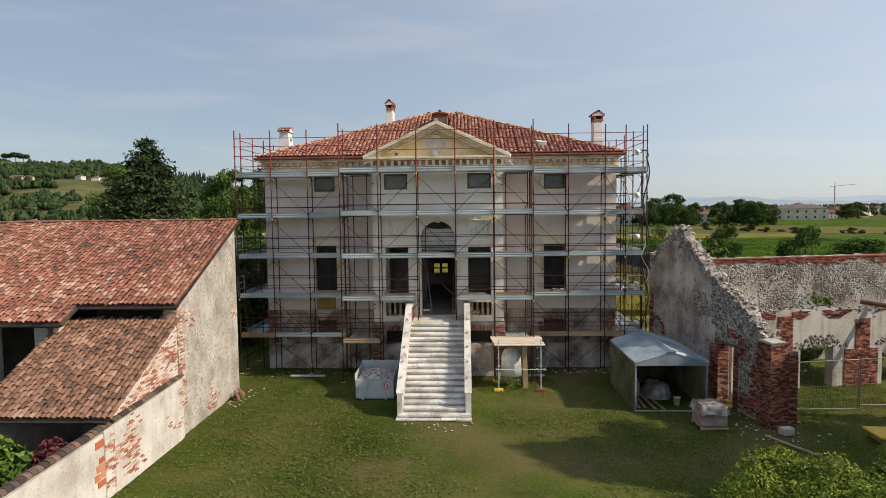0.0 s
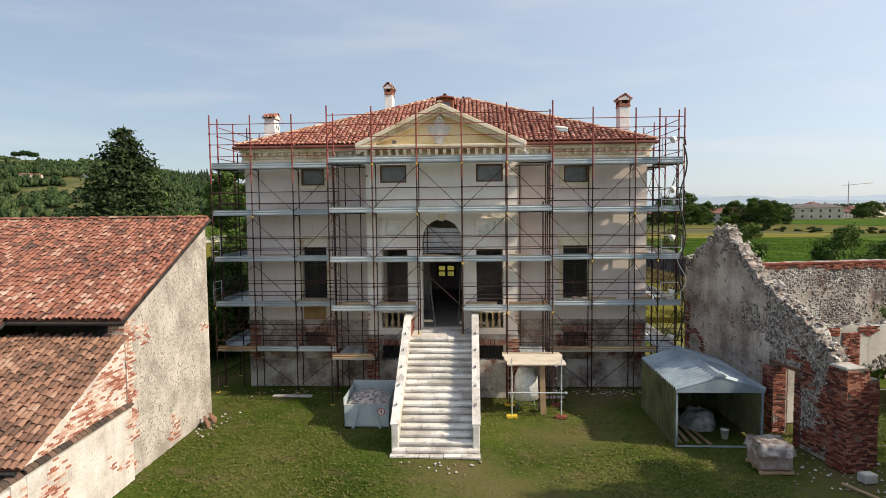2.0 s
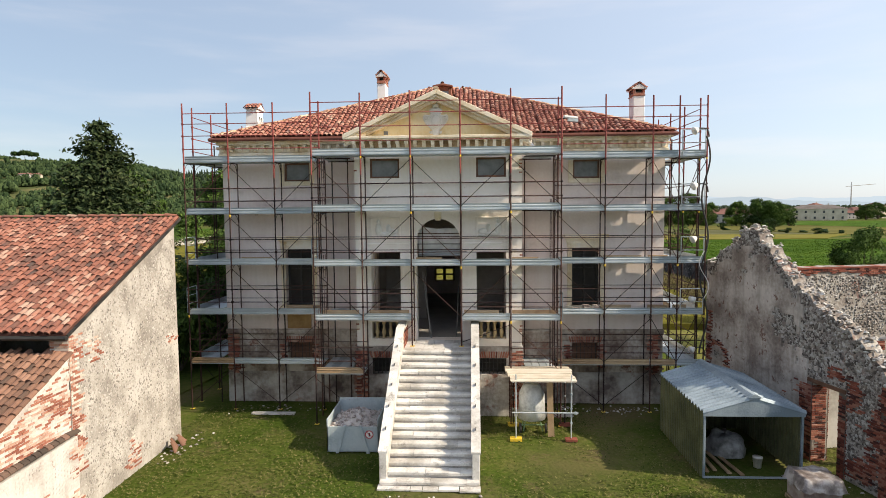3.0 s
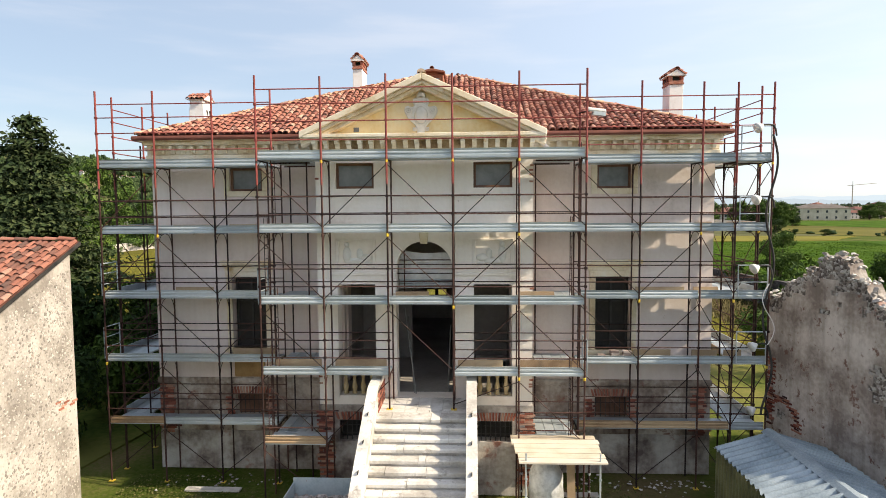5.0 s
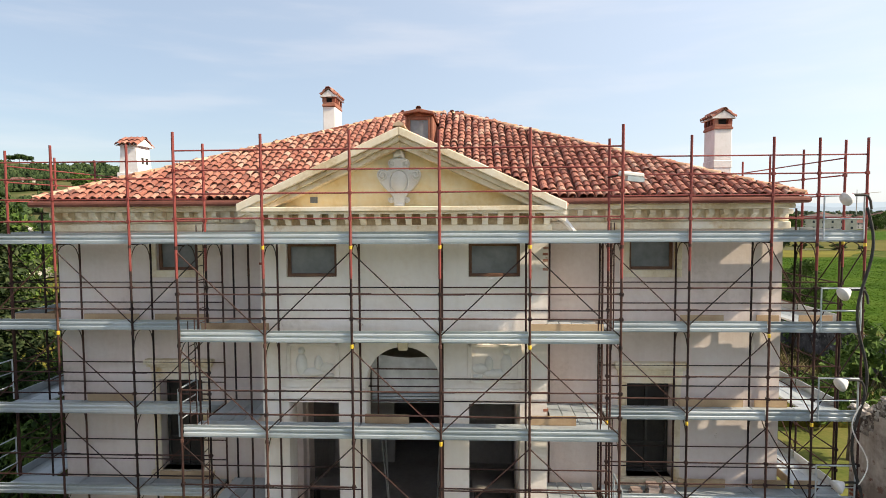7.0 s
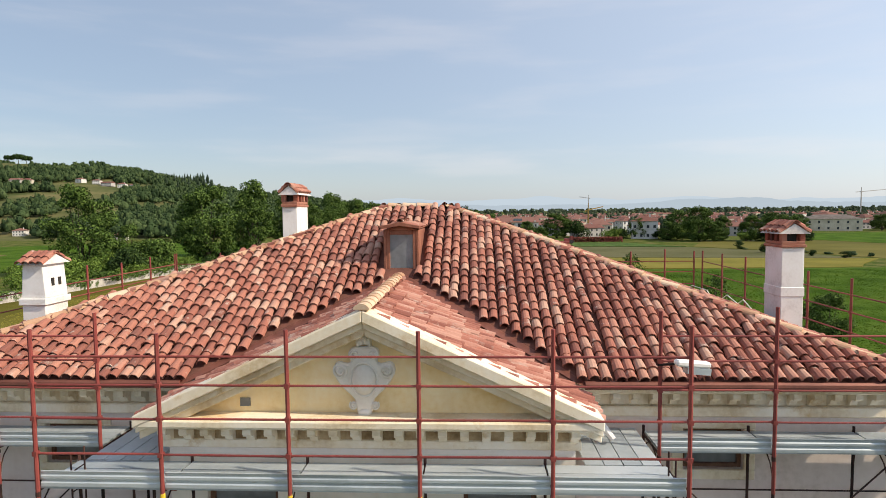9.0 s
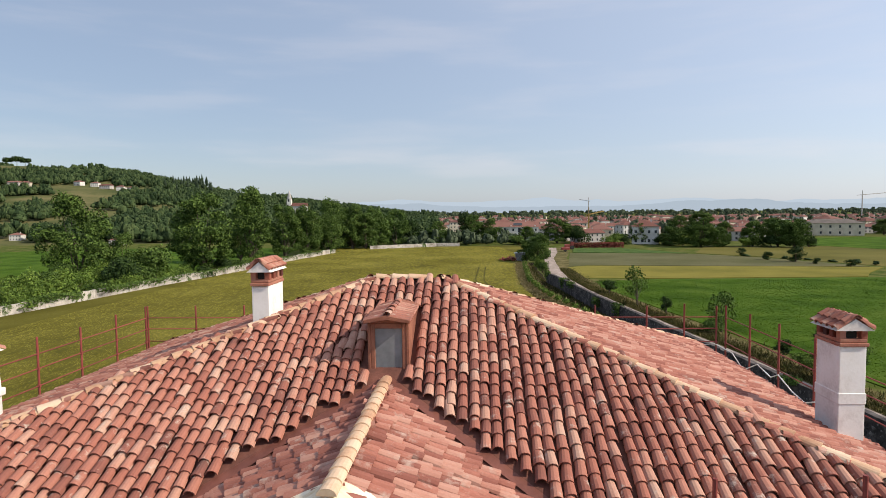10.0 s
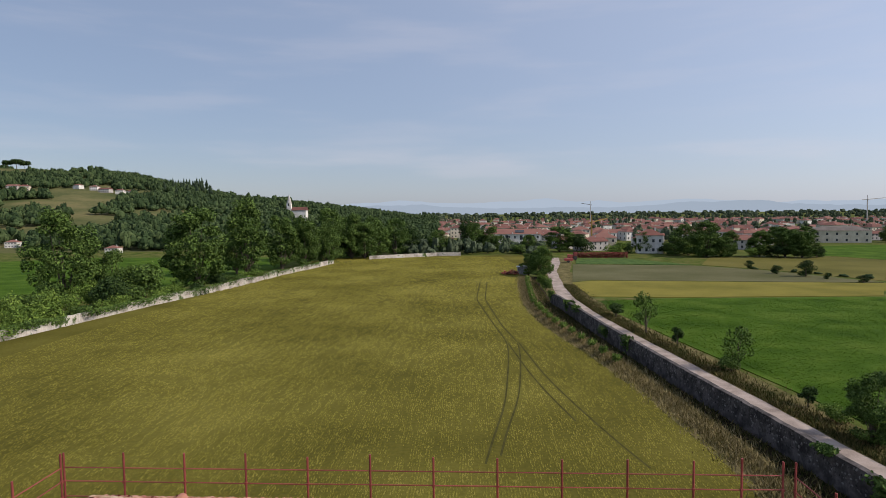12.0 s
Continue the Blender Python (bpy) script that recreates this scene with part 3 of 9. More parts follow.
for x0, x1, y0, y1 in ((CX - HALF - 0.12, CX + HALF + 0.12, -0.12, 0.0), (CX - HALF - 0.12, CX - HALF, 0, DEEP), (CX + HALF, CX + HALF + 0.12, 0, DEEP)):
    part("architrave", Build().box(x0, x1, y0, y1, 10.12, 10.30), STONE, villa, bevel=0.02)
MODILLION = Build().prism([(0.0, 0.0), (0.0, 0.25), (0.29, 0.25), (0.30, 0.17), (0.27, 0.13), (0.22, 0.14), (0.17, 0.11), (0.13, 0.03), (0.08, 0.0)], "x", -0.062, 0.062).mesh("modillion", STONE)


def modillions(a, b, z, turn, parent):
    a, b = Vector(a), Vector(b)
    k = round((b - a).length / 0.335)
    for i in range(k + 1):
        p = a + (b - a) * (i / k)
        part("modillion", MODILLION, None, parent, m=Matrix.Translation((p.x, p.y, z)) @ pose(0, 0, 0, 0, 0, turn))


for x0, x1 in ((CX - HALF - 0.1, CX - PX - 0.05), (CX + PX + 0.05, CX + HALF + 0.1)):
    part("frieze_band", Build().prism([(-0.05, 10.598), (-0.05, 10.33), (-0.02, 10.30), (0.0, 10.30), (0.0, 10.598)], "x", x0, x1), STONE, villa)
modillions((CX - HALF + 0.1, -0.005, 0), (CX - PX - 0.25, -0.005, 0), 10.335, 180, villa)
modillions((CX + PX + 0.25, -0.005, 0), (CX + HALF - 0.1, -0.005, 0), 10.335, 180, villa)
modillions((CX + HALF + 0.005, 0.2, 0), (CX + HALF + 0.005, DEEP - 0.2, 0), 10.335, -90, villa)
modillions((CX - HALF - 0.005, 0.2, 0), (CX - HALF - 0.005, DEEP - 0.2, 0), 10.335, 90, villa)
for a, b in (((CX - EX - 0.06, EY0 - 0.06), (CX - 3.5, EY0 - 0.06)), ((CX + 3.5, EY0 - 0.06), (CX + EX + 0.06, EY0 - 0.06)),
             ((CX + EX + 0.06, EY0 - 0.06), (CX + EX + 0.06, EY1 + 0.06)), ((CX - EX - 0.06, EY0 - 0.06), (CX - EX - 0.06, EY1 + 0.06)),
             ((CX - EX - 0.06, EY1 + 0.06), (CX + EX + 0.06, EY1 + 0.06))):
    part("gutter", Build().tube((*a, EAVE_Z - 0.06), (*b, EAVE_Z - 0.06), 0.075, 10), COPPER, villa, "brown metal gutter")

# pediment
PED_Y, PED_Z, APEX_Z = -2.1, 10.70, 12.30
PED_X = 3.5
SLOPE = (APEX_Z - PED_Z) / PED_X
ped = Build()
ped.prism([(CX - 3.15, 10.65), (CX + 3.15, 10.65), (CX, 10.65 + 3.15 * SLOPE)], "y", PORTICO + 0.05, PORTICO + 0.4)
part("tympanum", ped, YELLOW, villa, "ochre yellow plastered tympanum")
for s in (-1, 1):
    for name, y0, z_low, z_high in (("raking_cornice", PED_Y, -0.13, 0.05), ("raking_moulding", PED_Y + 0.09, -0.24, -0.13), ("raking_soffit", PED_Y + 0.20, -0.37, -0.24)):
        rake = Build().prism([(CX + s * PED_X, PED_Z + z_low), (CX, APEX_Z + z_low), (CX, APEX_Z + z_high), (CX + s * PED_X, PED_Z + z_high)], "y", y0, PORTICO + 0.06)
        part(name, rake, STONE, villa, "cream stone raking cornice with ochre stains" if name == "raking_cornice" else "", bevel=0.015)
for x, y0, z0, z1 in ((3.42, PED_Y + 0.02, 10.58, 10.68), (3.34, PED_Y + 0.12, 10.52, 10.58), (3.24, PORTICO - 0.06, 10.14, 10.28)):
    part("pediment_cornice", Build().box(CX - x, CX + x, y0, PORTICO + 0.05, z0, z1), STONE, villa, "cream stone moulding under the pediment", bevel=0.012)
for s in (-1, 1):
    x0, x1 = sorted((CX + s * 3.42, CX + s * 3.2))
    part("cornice_return", Build().box(x0, x1, PORTICO + 0.05, -0.1, 10.52, 10.68), STONE, villa)
# frieze colour holds ochre stain plus painted shade between the modillions
part("frieze_band", Build().box(CX - 3.18, CX + 3.18, PORTICO - 0.05, PORTICO, 10.282, 10.518), surface("shaded_stained_frieze", [(0.20, 0.125, 0.06), (0.34, 0.23, 0.12), (0.50, 0.38, 0.23)], 2.2, 0.9, 0.5, 16), villa, "ochre-stained frieze, darkened as shade between the modillions")
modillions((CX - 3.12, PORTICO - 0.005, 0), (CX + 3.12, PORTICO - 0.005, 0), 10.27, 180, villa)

part("hatch", Build().box(CX - 2.02, CX - 1.86, PORTICO + 0.03, PORTICO + 0.062, 10.77, 10.9), SHEETING, villa, "small grey plate on the tympanum")

# gable roof behind the pediment
gable = Build()
gy = EY0 + (APEX_Z - EAVE_Z) / (RIDGE_Z - EAVE_Z) * (RIDGE_Y - EY0)
for s in (-1, 1):
    gable.add([(CX, PED_Y + 0.1, APEX_Z - 0.09), (CX + s * PED_X, PED_Y + 0.1, PED_Z - 0.09), (CX + s * PED_X, EY0 - 0.1, PED_Z - 0.09), (CX, gy, APEX_Z - 0.09)], [(0, 1, 2, 3)])
part("gable_roof", gable, UNDER_TILE, villa, "small tiled gable roof behind the pediment")

# shield of stucco on the tympanum
prof = [(math.cos(w), math.sin(w)) for w in np.linspace(0, math.pi / 2, 6)]
SHX, SHZ = CX - 0.05, 10.665
half = [(0.10, 0.0), (0.118, 0.07), (0.125, 0.15), (0.15, 0.24), (0.21, 0.31), (0.31, 0.40), (0.40, 0.51), (0.462, 0.62), (0.482, 0.71), (0.455, 0.79), (0.39, 0.83),
        (0.31, 0.80), (0.23, 0.79), (0.19, 0.83), (0.225, 0.89), (0.24, 0.96), (0.205, 1.03), (0.13, 1.055)]
ring = [(SHX + x, SHZ + z) for x, z in half] + [(SHX - x, SHZ + z) for x, z in half[::-1]]
shield = part("shield", Build().prism(ring, "y", PORTICO - 0.055, PORTICO + 0.06), RELIEF, villa, "white stucco coat-of-arms shield with scrolls", bevel=0.022)


def dome(cx, cz, rx, rz, y, d, n=20):
    """A low oval swelling on an upright face."""
    b, rows = Build(), []
    for c, q in prof:
        rows += [(cx + rx * c * math.cos(2 * math.pi * i / n), y - d * q, cz + rz * c * math.sin(2 * math.pi * i / n)) for i in range(n)]
    return b.add(rows, [(k * n + i, k * n + (i + 1) % n, (k + 1) * n + (i + 1) % n, (k + 1) * n + i) for k in range(len(prof) - 1) for i in range(n)])


part("boss", dome(SHX, SHZ + 0.55, 0.185, 0.235, PORTICO - 0.05, 0.085), RELIEF, shield, smooth=True)
rim = [(SHX + 0.205 * math.cos(w), PORTICO - 0.06, SHZ + 0.55 + 0.26 * math.sin(w)) for w in np.linspace(0, 2 * math.pi, 31)]
part("rim", Build().pipe(rim, 0.017, 6), RELIEF, shield, smooth=True)
for x, z, r, turns in ((0.355, 0.69, 0.115, 1.7), (0.145, 0.945, 0.082, 1.5), (0.165, 0.155, 0.07, 1.4)):
    for sd in (-1, 1):
        curl = [(SHX + sd * (x - (r * (1 - 0.8 * q)) * math.cos(turns * 2 * math.pi * q + 2.2)), PORTICO - 0.06 - 0.035 * q, SHZ + z + (r * (1 - 0.8 * q)) * math.sin(turns * 2 * math.pi * q + 2.2)) for q in np.linspace(0, 1, 30)]
        part("volute", Build().pipe(curl, r * 0.17, 6), RELIEF, shield, smooth=True)
        part("volute_eye", dome(SHX + sd * x, SHZ + z, r * 0.85, r * 0.85, PORTICO - 0.045, 0.03, 16), RELIEF, shield, smooth=True)
for k in range(7):                                      # the shell crest, one flute after another
    w = radians(-66 + 22 * k)
    part("crest", dome(SHX + 0.10 * math.sin(w), SHZ + 1.09 + 0.07 * math.cos(w), 0.038, 0.085, PORTICO - 0.0, 0.075, 10), RELIEF, shield, smooth=True)
part("foot", dome(SHX, SHZ + 0.04, 0.1, 0.06, PORTICO - 0.05, 0.05), RELIEF, shield, smooth=True)

# trims round the openings
for s in (-1, 1):
    trims = Build()
    xm = CX + s * 5.85
    for q in ((xm - 0.72, xm - 0.53, 9.14, 9.88), (xm + 0.53, xm + 0.72, 9.14, 9.88), (xm - 0.72, xm + 0.72, 8.96, 9.14), (xm - 0.72, xm + 0.72, 9.88, 10.0),
                           None, (xm - 0.74, xm - 0.55, 4.0, 6.36), (xm + 0.55, xm + 0.74, 4.0, 6.36), (xm - 0.76, xm + 0.76, 6.36, 6.55)):
        if q is None:
            part("window_trim", trims, STONE, villa, "ochre stone window surround", bevel=0.012)
            trims = Build()
            continue
        trims.box(q[0], q[1], -0.035, 0.02, q[2], q[3])
    trims.box(xm - 0.78, xm + 0.78, -0.05, 0.02, 6.55, 6.70)
    trims.box(xm - 0.88, xm + 0.88, -0.20, 0.02, 6.78, 6.90)
    trims.box(xm - 0.83, xm + 0.83, -0.13, 0.02, 6.70, 6.78)
    trims.box(xm - 0.8, xm + 0.8, -0.12, 0.3, 3.9, 4.03)
    part("window_trim", trims, STONE, villa, "ochre stone window surrounds", bevel=0.012)
for s in (-1, 1):
    imposts = Build()
    x0, x1 = sorted((CX + s * 0.84, CX + s * 2.75))
    imposts.box(x0, x1, PORTICO - 0.05, PORTICO + 0.02, 6.42, 6.60)
    imposts.box(x0, x1, PORTICO - 0.10, PORTICO + 0.02, 6.60, 6.68)
    x0, x1 = sorted((CX + s * 0.84, CX + s * 1.08))
    xs, xe = sorted((CX + s * 1.45, CX + s * 2.57))
    part("impost", imposts, PORTICO_PLASTER, villa, "plaster impost moulding", bevel=0.01)
    imposts = Build()
    imposts.box(xs - 0.06, xe + 0.06, PORTICO - 0.06, PORTICO + 0.5, 3.66, 3.78)
    part("balustrade_rail", imposts, PORTICO_PLASTER, villa, bevel=0.01)
    imposts = Build()
    imposts.box(xs, xe, PORTICO - 0.04, PORTICO + 0.4, FLOOR - 0.03, FLOOR + 0.06)
    part("balustrade_plinth", imposts, PORTICO_PLASTER, villa, bevel=0.01)
    imposts = Build()
    for a, b_, c, d in ((xs - 0.03, xs + 0.06, 6.8, 7.66), (xe - 0.06, xe + 0.03, 6.8, 7.66), (xs, xe, 6.8, 6.86), (xs, xe, 7.6, 7.66)):
        imposts.box(a, b_, PORTICO - 0.05, PORTICO + 0.01, c, d)
    part("relief_frame", imposts, PORTICO_PLASTER, villa, bevel=0.01)
key = Build().prism([(CX - 0.1, 7.52), (CX + 0.1, 7.52), (CX + 0.14, 7.86), (CX - 0.14, 7.86)], "y", PORTICO - 0.08, PORTICO + 0.02)
part("keystone", key, STONE, villa, bevel=0.02)
for s in (-1, 1):                                       # reclining figures in low relief, left as plain swellings
    rel = Build()
    xm = CX + s * 2.01
    for x, z, rx, rz, d in ((-0.30, 7.12, 0.2, 0.12, 0.10), (0.0, 7.02, 0.28, 0.10, 0.11), (0.26, 7.2, 0.13, 0.26, 0.12), (0.26, 7.5, 0.08, 0.09, 0.11), (-0.12, 7.22, 0.1, 0.18, 0.1), (-0.36, 6.95, 0.12, 0.06, 0.07)):
        vv, ff, kk = [], [], 12
        for c, q in prof:
            vv += [(xm + s * x + rx * c * math.cos(2 * math.pi * i / kk), PORTICO + 0.012 - d * q, z + rz * c * math.sin(2 * math.pi * i / kk)) for i in range(kk)]
        for q in range(len(prof) - 1):
            ff += [(q * kk + i, q * kk + (i + 1) % kk, (q + 1) * kk + (i + 1) % kk, (q + 1) * kk + i) for i in range(kk)]
        rel.add(vv, ff)
    part("relief_panel", rel, RELIEF, villa, "stucco low relief of rounded forms", smooth=True)

# windows
def framed_window(x0, x1, z0, z1, y, glass, label):
    w = part("window", Build().box(x0, x1, y + 0.03, y + 0.05, z0, z1), glass, villa, label)
    f = Build()
    for a, b, c, d in ((x0, x0 + 0.07, z0, z1), (x1 - 0.07, x1, z0, z1), (x0 + 0.07, x1 - 0.07, z0, z0 + 0.07), (x0 + 0.07, x1 - 0.07, z1 - 0.07, z1)):
        f.box(a, b, y - 0.03, y + 0.07, c, d)
    part("window_frame", f, DARK_WOOD, w, bevel=0.008)
    return w


for s in (-1, 1):
    framed_window(CX + s * 5.85 - 0.53, CX + s * 5.85 + 0.53, 9.14, 9.88, 0.12, SHEETING, "brown timber window with grey sheeting")
    framed_window(CX + s * 2.01 - 0.56, CX + s * 2.01 + 0.56, 9.14, 9.88, PORTICO + 0.12, SHEETING, "brown timber window with grey sheeting")
for s in (-1, 1):                                          # tall and barred windows: dark sheets paint in the unlit rooms; iron casements
    xm = CX + s * 5.85
    w = part("window", Build().box(xm - 0.55, xm + 0.55, 0.33, 0.345, 4.03, 6.36), DARK, villa, "dark tall window")
    f = Build()
    for x in (-0.52, -0.03, 0.46):
        f.box(xm + x, xm + x + 0.06, 0.27, 0.33, 4.03, 6.36)
    for z in (4.03, 4.75, 5.5, 6.26):
        f.box(xm - 0.52, xm + 0.52, 0.28, 0.325, z, z + 0.05)
    part("window_frame", f, IRON, w)
    g = Build()
    for i in range(7):
        g.tube((xm - 0.46 + i * 0.153, 0.2, 1.78), (xm - 0.46 + i * 0.153, 0.2, 2.5), 0.012, 6)
    w = part("window", Build().box(xm - 0.54, xm + 0.54, 0.3, 0.32, 1.78, 2.5), DARK_WOOD, villa, "boarded basement window")
    part("window_grille", g, IRON, w)
    xm = CX + s * 2.01
    w = part("window", Build().box(xm - 0.56, xm + 0.56, PORTICO + 0.4, PORTICO + 0.42, 1.62, 2.26), DARK, villa, "barred basement window")
    g = Build()
    for i in range(8):
        g.tube((xm - 0.5 + i * 0.143, PORTICO + 0.1, 1.62), (xm - 0.5 + i * 0.143, PORTICO + 0.1, 2.26), 0.014, 6)
    for z in (1.83, 2.06):
        g.tube((xm - 0.56, PORTICO + 0.1, z), (xm + 0.56, PORTICO + 0.1, z), 0.012, 6)
    part("window_grille", g, IRON, w)
SHEET_WHITE = surface("white_sheet", [(0.5, 0.5, 0.49), (0.66, 0.66, 0.65)], 3, 0.7, 0.3, 10)
cloth, cols_, rows_ = [], 22, 12                              # a pale sheet hung across the arch, its top slack
for r in range(rows_ + 1):
    for c in range(cols_ + 1):
        u, q = c / cols_, r / rows_
        top = 7.32 - 0.12 * u - 0.10 * math.sin(math.pi * u) * (1 - u)
        cloth.append((CX - 0.81 + 1.62 * u, PORTICO + 0.63 + 0.03 * noise.noise((u * 5, q * 2.2, 1)) + 0.02 * math.sin(u * 17 + q * 2), top + (6.42 - top) * q + 0.03 * noise.noise((u * 3, 4, q * 3))))
part("arch_sheet", Build().add(cloth, [(r * (cols_ + 1) + c, r * (cols_ + 1) + c + 1, (r + 1) * (cols_ + 1) + c + 1, (r + 1) * (cols_ + 1) + c) for r in range(rows_) for c in range(cols_)]), SHEET_WHITE, villa, "slack pale sheet hung across the arch", smooth=True)
for k in range(4):                                           # poles stacked on the deck below it
    part("stacked_pole", Build().tube((CX - 0.8, PORTICO + 0.66, 6.16 + 0.075 * k), (CX + 0.8, PORTICO + 0.66 + 0.02 * k, 6.17 + 0.075 * k), 0.034, 8), ZINC, villa)
for z in (6.62, 7.02):
    part("arch_rail", Build().tube((CX - 0.83, PORTICO + 0.3, z), (CX + 0.83, PORTICO + 0.3, z), 0.017, 6), RUST, villa)
part("arch_prop", Build().tube((CX - 0.62, PORTICO + 0.36, 5.9), (CX - 0.62, PORTICO + 0.36, 7.3), 0.02, 6), RUST, villa)
for s in (-1, 1):                                           # stacked rails inside the loggia
    dado = Build().box(CX + s * 2.01 - 0.5, CX + s * 2.01 + 0.5, -0.2, 0.3, FLOOR + 0.72, FLOOR + 0.8)
    part("loggia_bench", dado, INNER, villa, "grey trestle board in the loggia", bevel=0.01)
    for k in (-0.42, 0.42):
        part("trestle_leg", Build().box(CX + s * 2.01 + k - 0.03, CX + s * 2.01 + k + 0.03, -0.15, 0.25, FLOOR, FLOOR + 0.72), DARK, villa)

# rear hall window seen through the door
rw = Build()
for a, b, c, d in ((CX - 1.0, CX - 0.92, 3.68, 4.47), (CX + 0.14, CX + 0.22, 3.68, 4.47), (CX - 0.43, CX - 0.36, 3.68, 4.47), (CX - 1.0, CX + 0.22, 3.66, 3.76), (CX - 1.0, CX + 0.22, 4.04, 4.13), (CX - 1.0, CX + 0.22, 4.4, 4.5)):
    rw.box(a - 0.05, b + 0.05, DEEP - 0.42, DEEP - 0.36, c, d)
part("rear_window_frame", rw, DARK_WOOD, villa, "dark timber window frame of the rear hall")

# balusters
prof_b = [(0.075, 0.0), (0.075, 0.05), (0.05, 0.07), (0.075, 0.16), (0.085, 0.22), (0.06, 0.32), (0.042, 0.40), (0.055, 0.43), (0.042, 0.46), (0.06, 0.53), (0.08, 0.62), (0.075, 0.66), (0.075, 0.71)]
BALUSTER = Build().lathe(prof_b, 12).mesh("baluster", surface("ochre_stone", [(0.44, 0.33, 0.18), (0.6, 0.47, 0.28)], 3, 0.8, 0.3, 20), smooth=True)
for s in (-1, 1):
    for i in range(4):
        part("baluster", BALUSTER, None, villa, m=Matrix.Translation((CX + s * (1.62 + 0.26 * i), PORTICO + 0.18, FLOOR + 0.06)))

# chimneys
def chimney(x, y, z0, w, d, z_top, flare, label):
    """flare: the cap's gables look along x and the shaft swells; else they look along y."""
    ch = thing("chimney", (x, y, z0), label, "chimney", "chimneys on the villa roof")
    h, k = w / 2, d / 2
    b = Build()
    if flare:
        b.box(x - h * 0.95, x + h * 0.95, y - k * 0.95, y + k * 0.95, z0, z_top - 0.98)
        b.box(x - h * 1.12, x + h * 1.12, y - k * 1.08, y + k * 1.08, z_top - 0.98, z_top - 0.82)
        b.prism([(x - h, z_top - 0.82), (x + h, z_top - 0.82), (x + h * 0.8, z_top), (x - h * 0.8, z_top)], "y", y - k * 0.92, y + k * 0.92)
    else:
        b.box(x - h, x + h, y - k, y + k, z0, z_top - 0.32)
        b.box(x - h * 1.06, x + h * 1.06, y - k * 1.04, y + k * 1.04, z_top - 1.42, z_top - 1.2)
    part("shaft", b, WHITEWASH, ch, "white rendered shaft", bevel=0.015)
    if flare:
        for dy in (-0.1, 0.14):
            # dark plate painting the shade in a vent hole
            part("vent", Build().box(x + h * 0.84, x + h * 0.95, y + dy - 0.05, y + dy + 0.05, z_top - 0.55, z_top - 0.36), DARK, ch)
    else:
        b = Build()
        for g, z in ((1.1, z_top - 0.32), (1.02, z_top - 0.25)):
            b.box(x - h * g, x + h * g, y - k * g, y + k * g, z, z + 0.065)
        for sx in (-1, 1):
            for sy in (-1, -0.33, 0.33, 1):
                b.box(x + sx * h * 0.8 - 0.06, x + sx * h * 0.8 + 0.06, y + sy * k * 0.85 - 0.06, y + sy * k * 0.85 + 0.06, z_top - 0.19, z_top - 0.02)
        part("brick_collar", b, BRICK, ch, bevel=0.01)
        # dark block painting the shade inside the flue
        part("flue", Build().box(x - h * 0.5, x + h * 0.5, y - k * 0.7, y + k * 0.7, z_top - 0.2, z_top - 0.03), DARK, ch)
    swap = Matrix.Translation((x, y, 0)) @ (Matrix.Rotation(math.pi / 2, 4, "Z") if flare else Matrix.Identity(4))
    a, c = (k, h) if flare else (h, k)                  # half across the ridge, half along it
    a, c = (a * 1.16, c * 1.08) if flare else (a * 1.42, c * 1.14)
    b = Build().prism([(-a, z_top - 0.02), (a, z_top - 0.02), (0, z_top + 0.2)], "y", -c, c, m=swap)
    part("cap_gable", b, WHITEWASH, ch)
    t = Build()
    rot = swap.to_3x3()
    fr = []
    for s in (-1, 1):
        u = Vector((s * a, 0, -0.22)).normalized()
        n = Vector((s * 0.22, 0, a)).normalized()
        cols = max(3, round(2.1 * c / 0.18))
        for i in range(cols):
            for r in range(2):
                o = Vector((0, -c * 1.06 + (i + 0.5) * (2.12 * c / cols), z_top + 0.2)) + u * ((a * 1.1) * (1.0 - 0.46 * r)) + n * 0.014 * (1 + r)
                fr.append(np.column_stack([rot @ Vector((0, 0.95, 0)), rot @ (-u * (1.55 * a)), rot @ n, swap @ o]))
    t.many(TILE_V, TILE_F, fr)
    part("cap_tile", t, ROOF_TILE, ch, "terracotta cap tiles")
    t = Build().many(TILE_V, TILE_F, [np.column_stack([rot @ Vector((1, 0, 0)), rot @ Vector((0, 2.7 * c, 0)), rot @ Vector((0, 0, 0.9)), swap @ Vector((0, -c * 1.1 + q * c * 1.05, z_top + 0.21))]) for q in range(2)])
    part("ridge_tile", t, ROOF_TILE, ch)
    return ch


def tile_shape(length=0.42, r0=0.098, r1=0.076, n=6, lip=0.016):
    """A barrel tile along y, its wide end at y = 0: outer skin and the thickness at its low end."""
    v = []
    for y, r in ((0, r0), (length, r1), (0, r0 - lip)):
        for i in range(n + 1):
            w = math.pi * i / n
            v.append((r * math.cos(w), y, r * 0.92 * math.sin(w)))
    k = n + 1
    f = [(i, i + 1, k + i + 1, k + i) for i in range(n)] + [(2 * k + i, 2 * k + i + 1, i + 1, i) for i in range(n)]
    return np.array(v), f


TILE_V, TILE_F = tile_shape()
NARROW_V, NARROW_F = tile_shape(0.38, 0.083, 0.066)        # the barn's smaller tiles
RIDGE_V, RIDGE_F = tile_shape(0.46, 0.1, 0.09, 8)
RIDGE_F = RIDGE_F[:8] + [tuple(range(9))]                  # bedded in mortar: the low end is closed
random.seed(11)


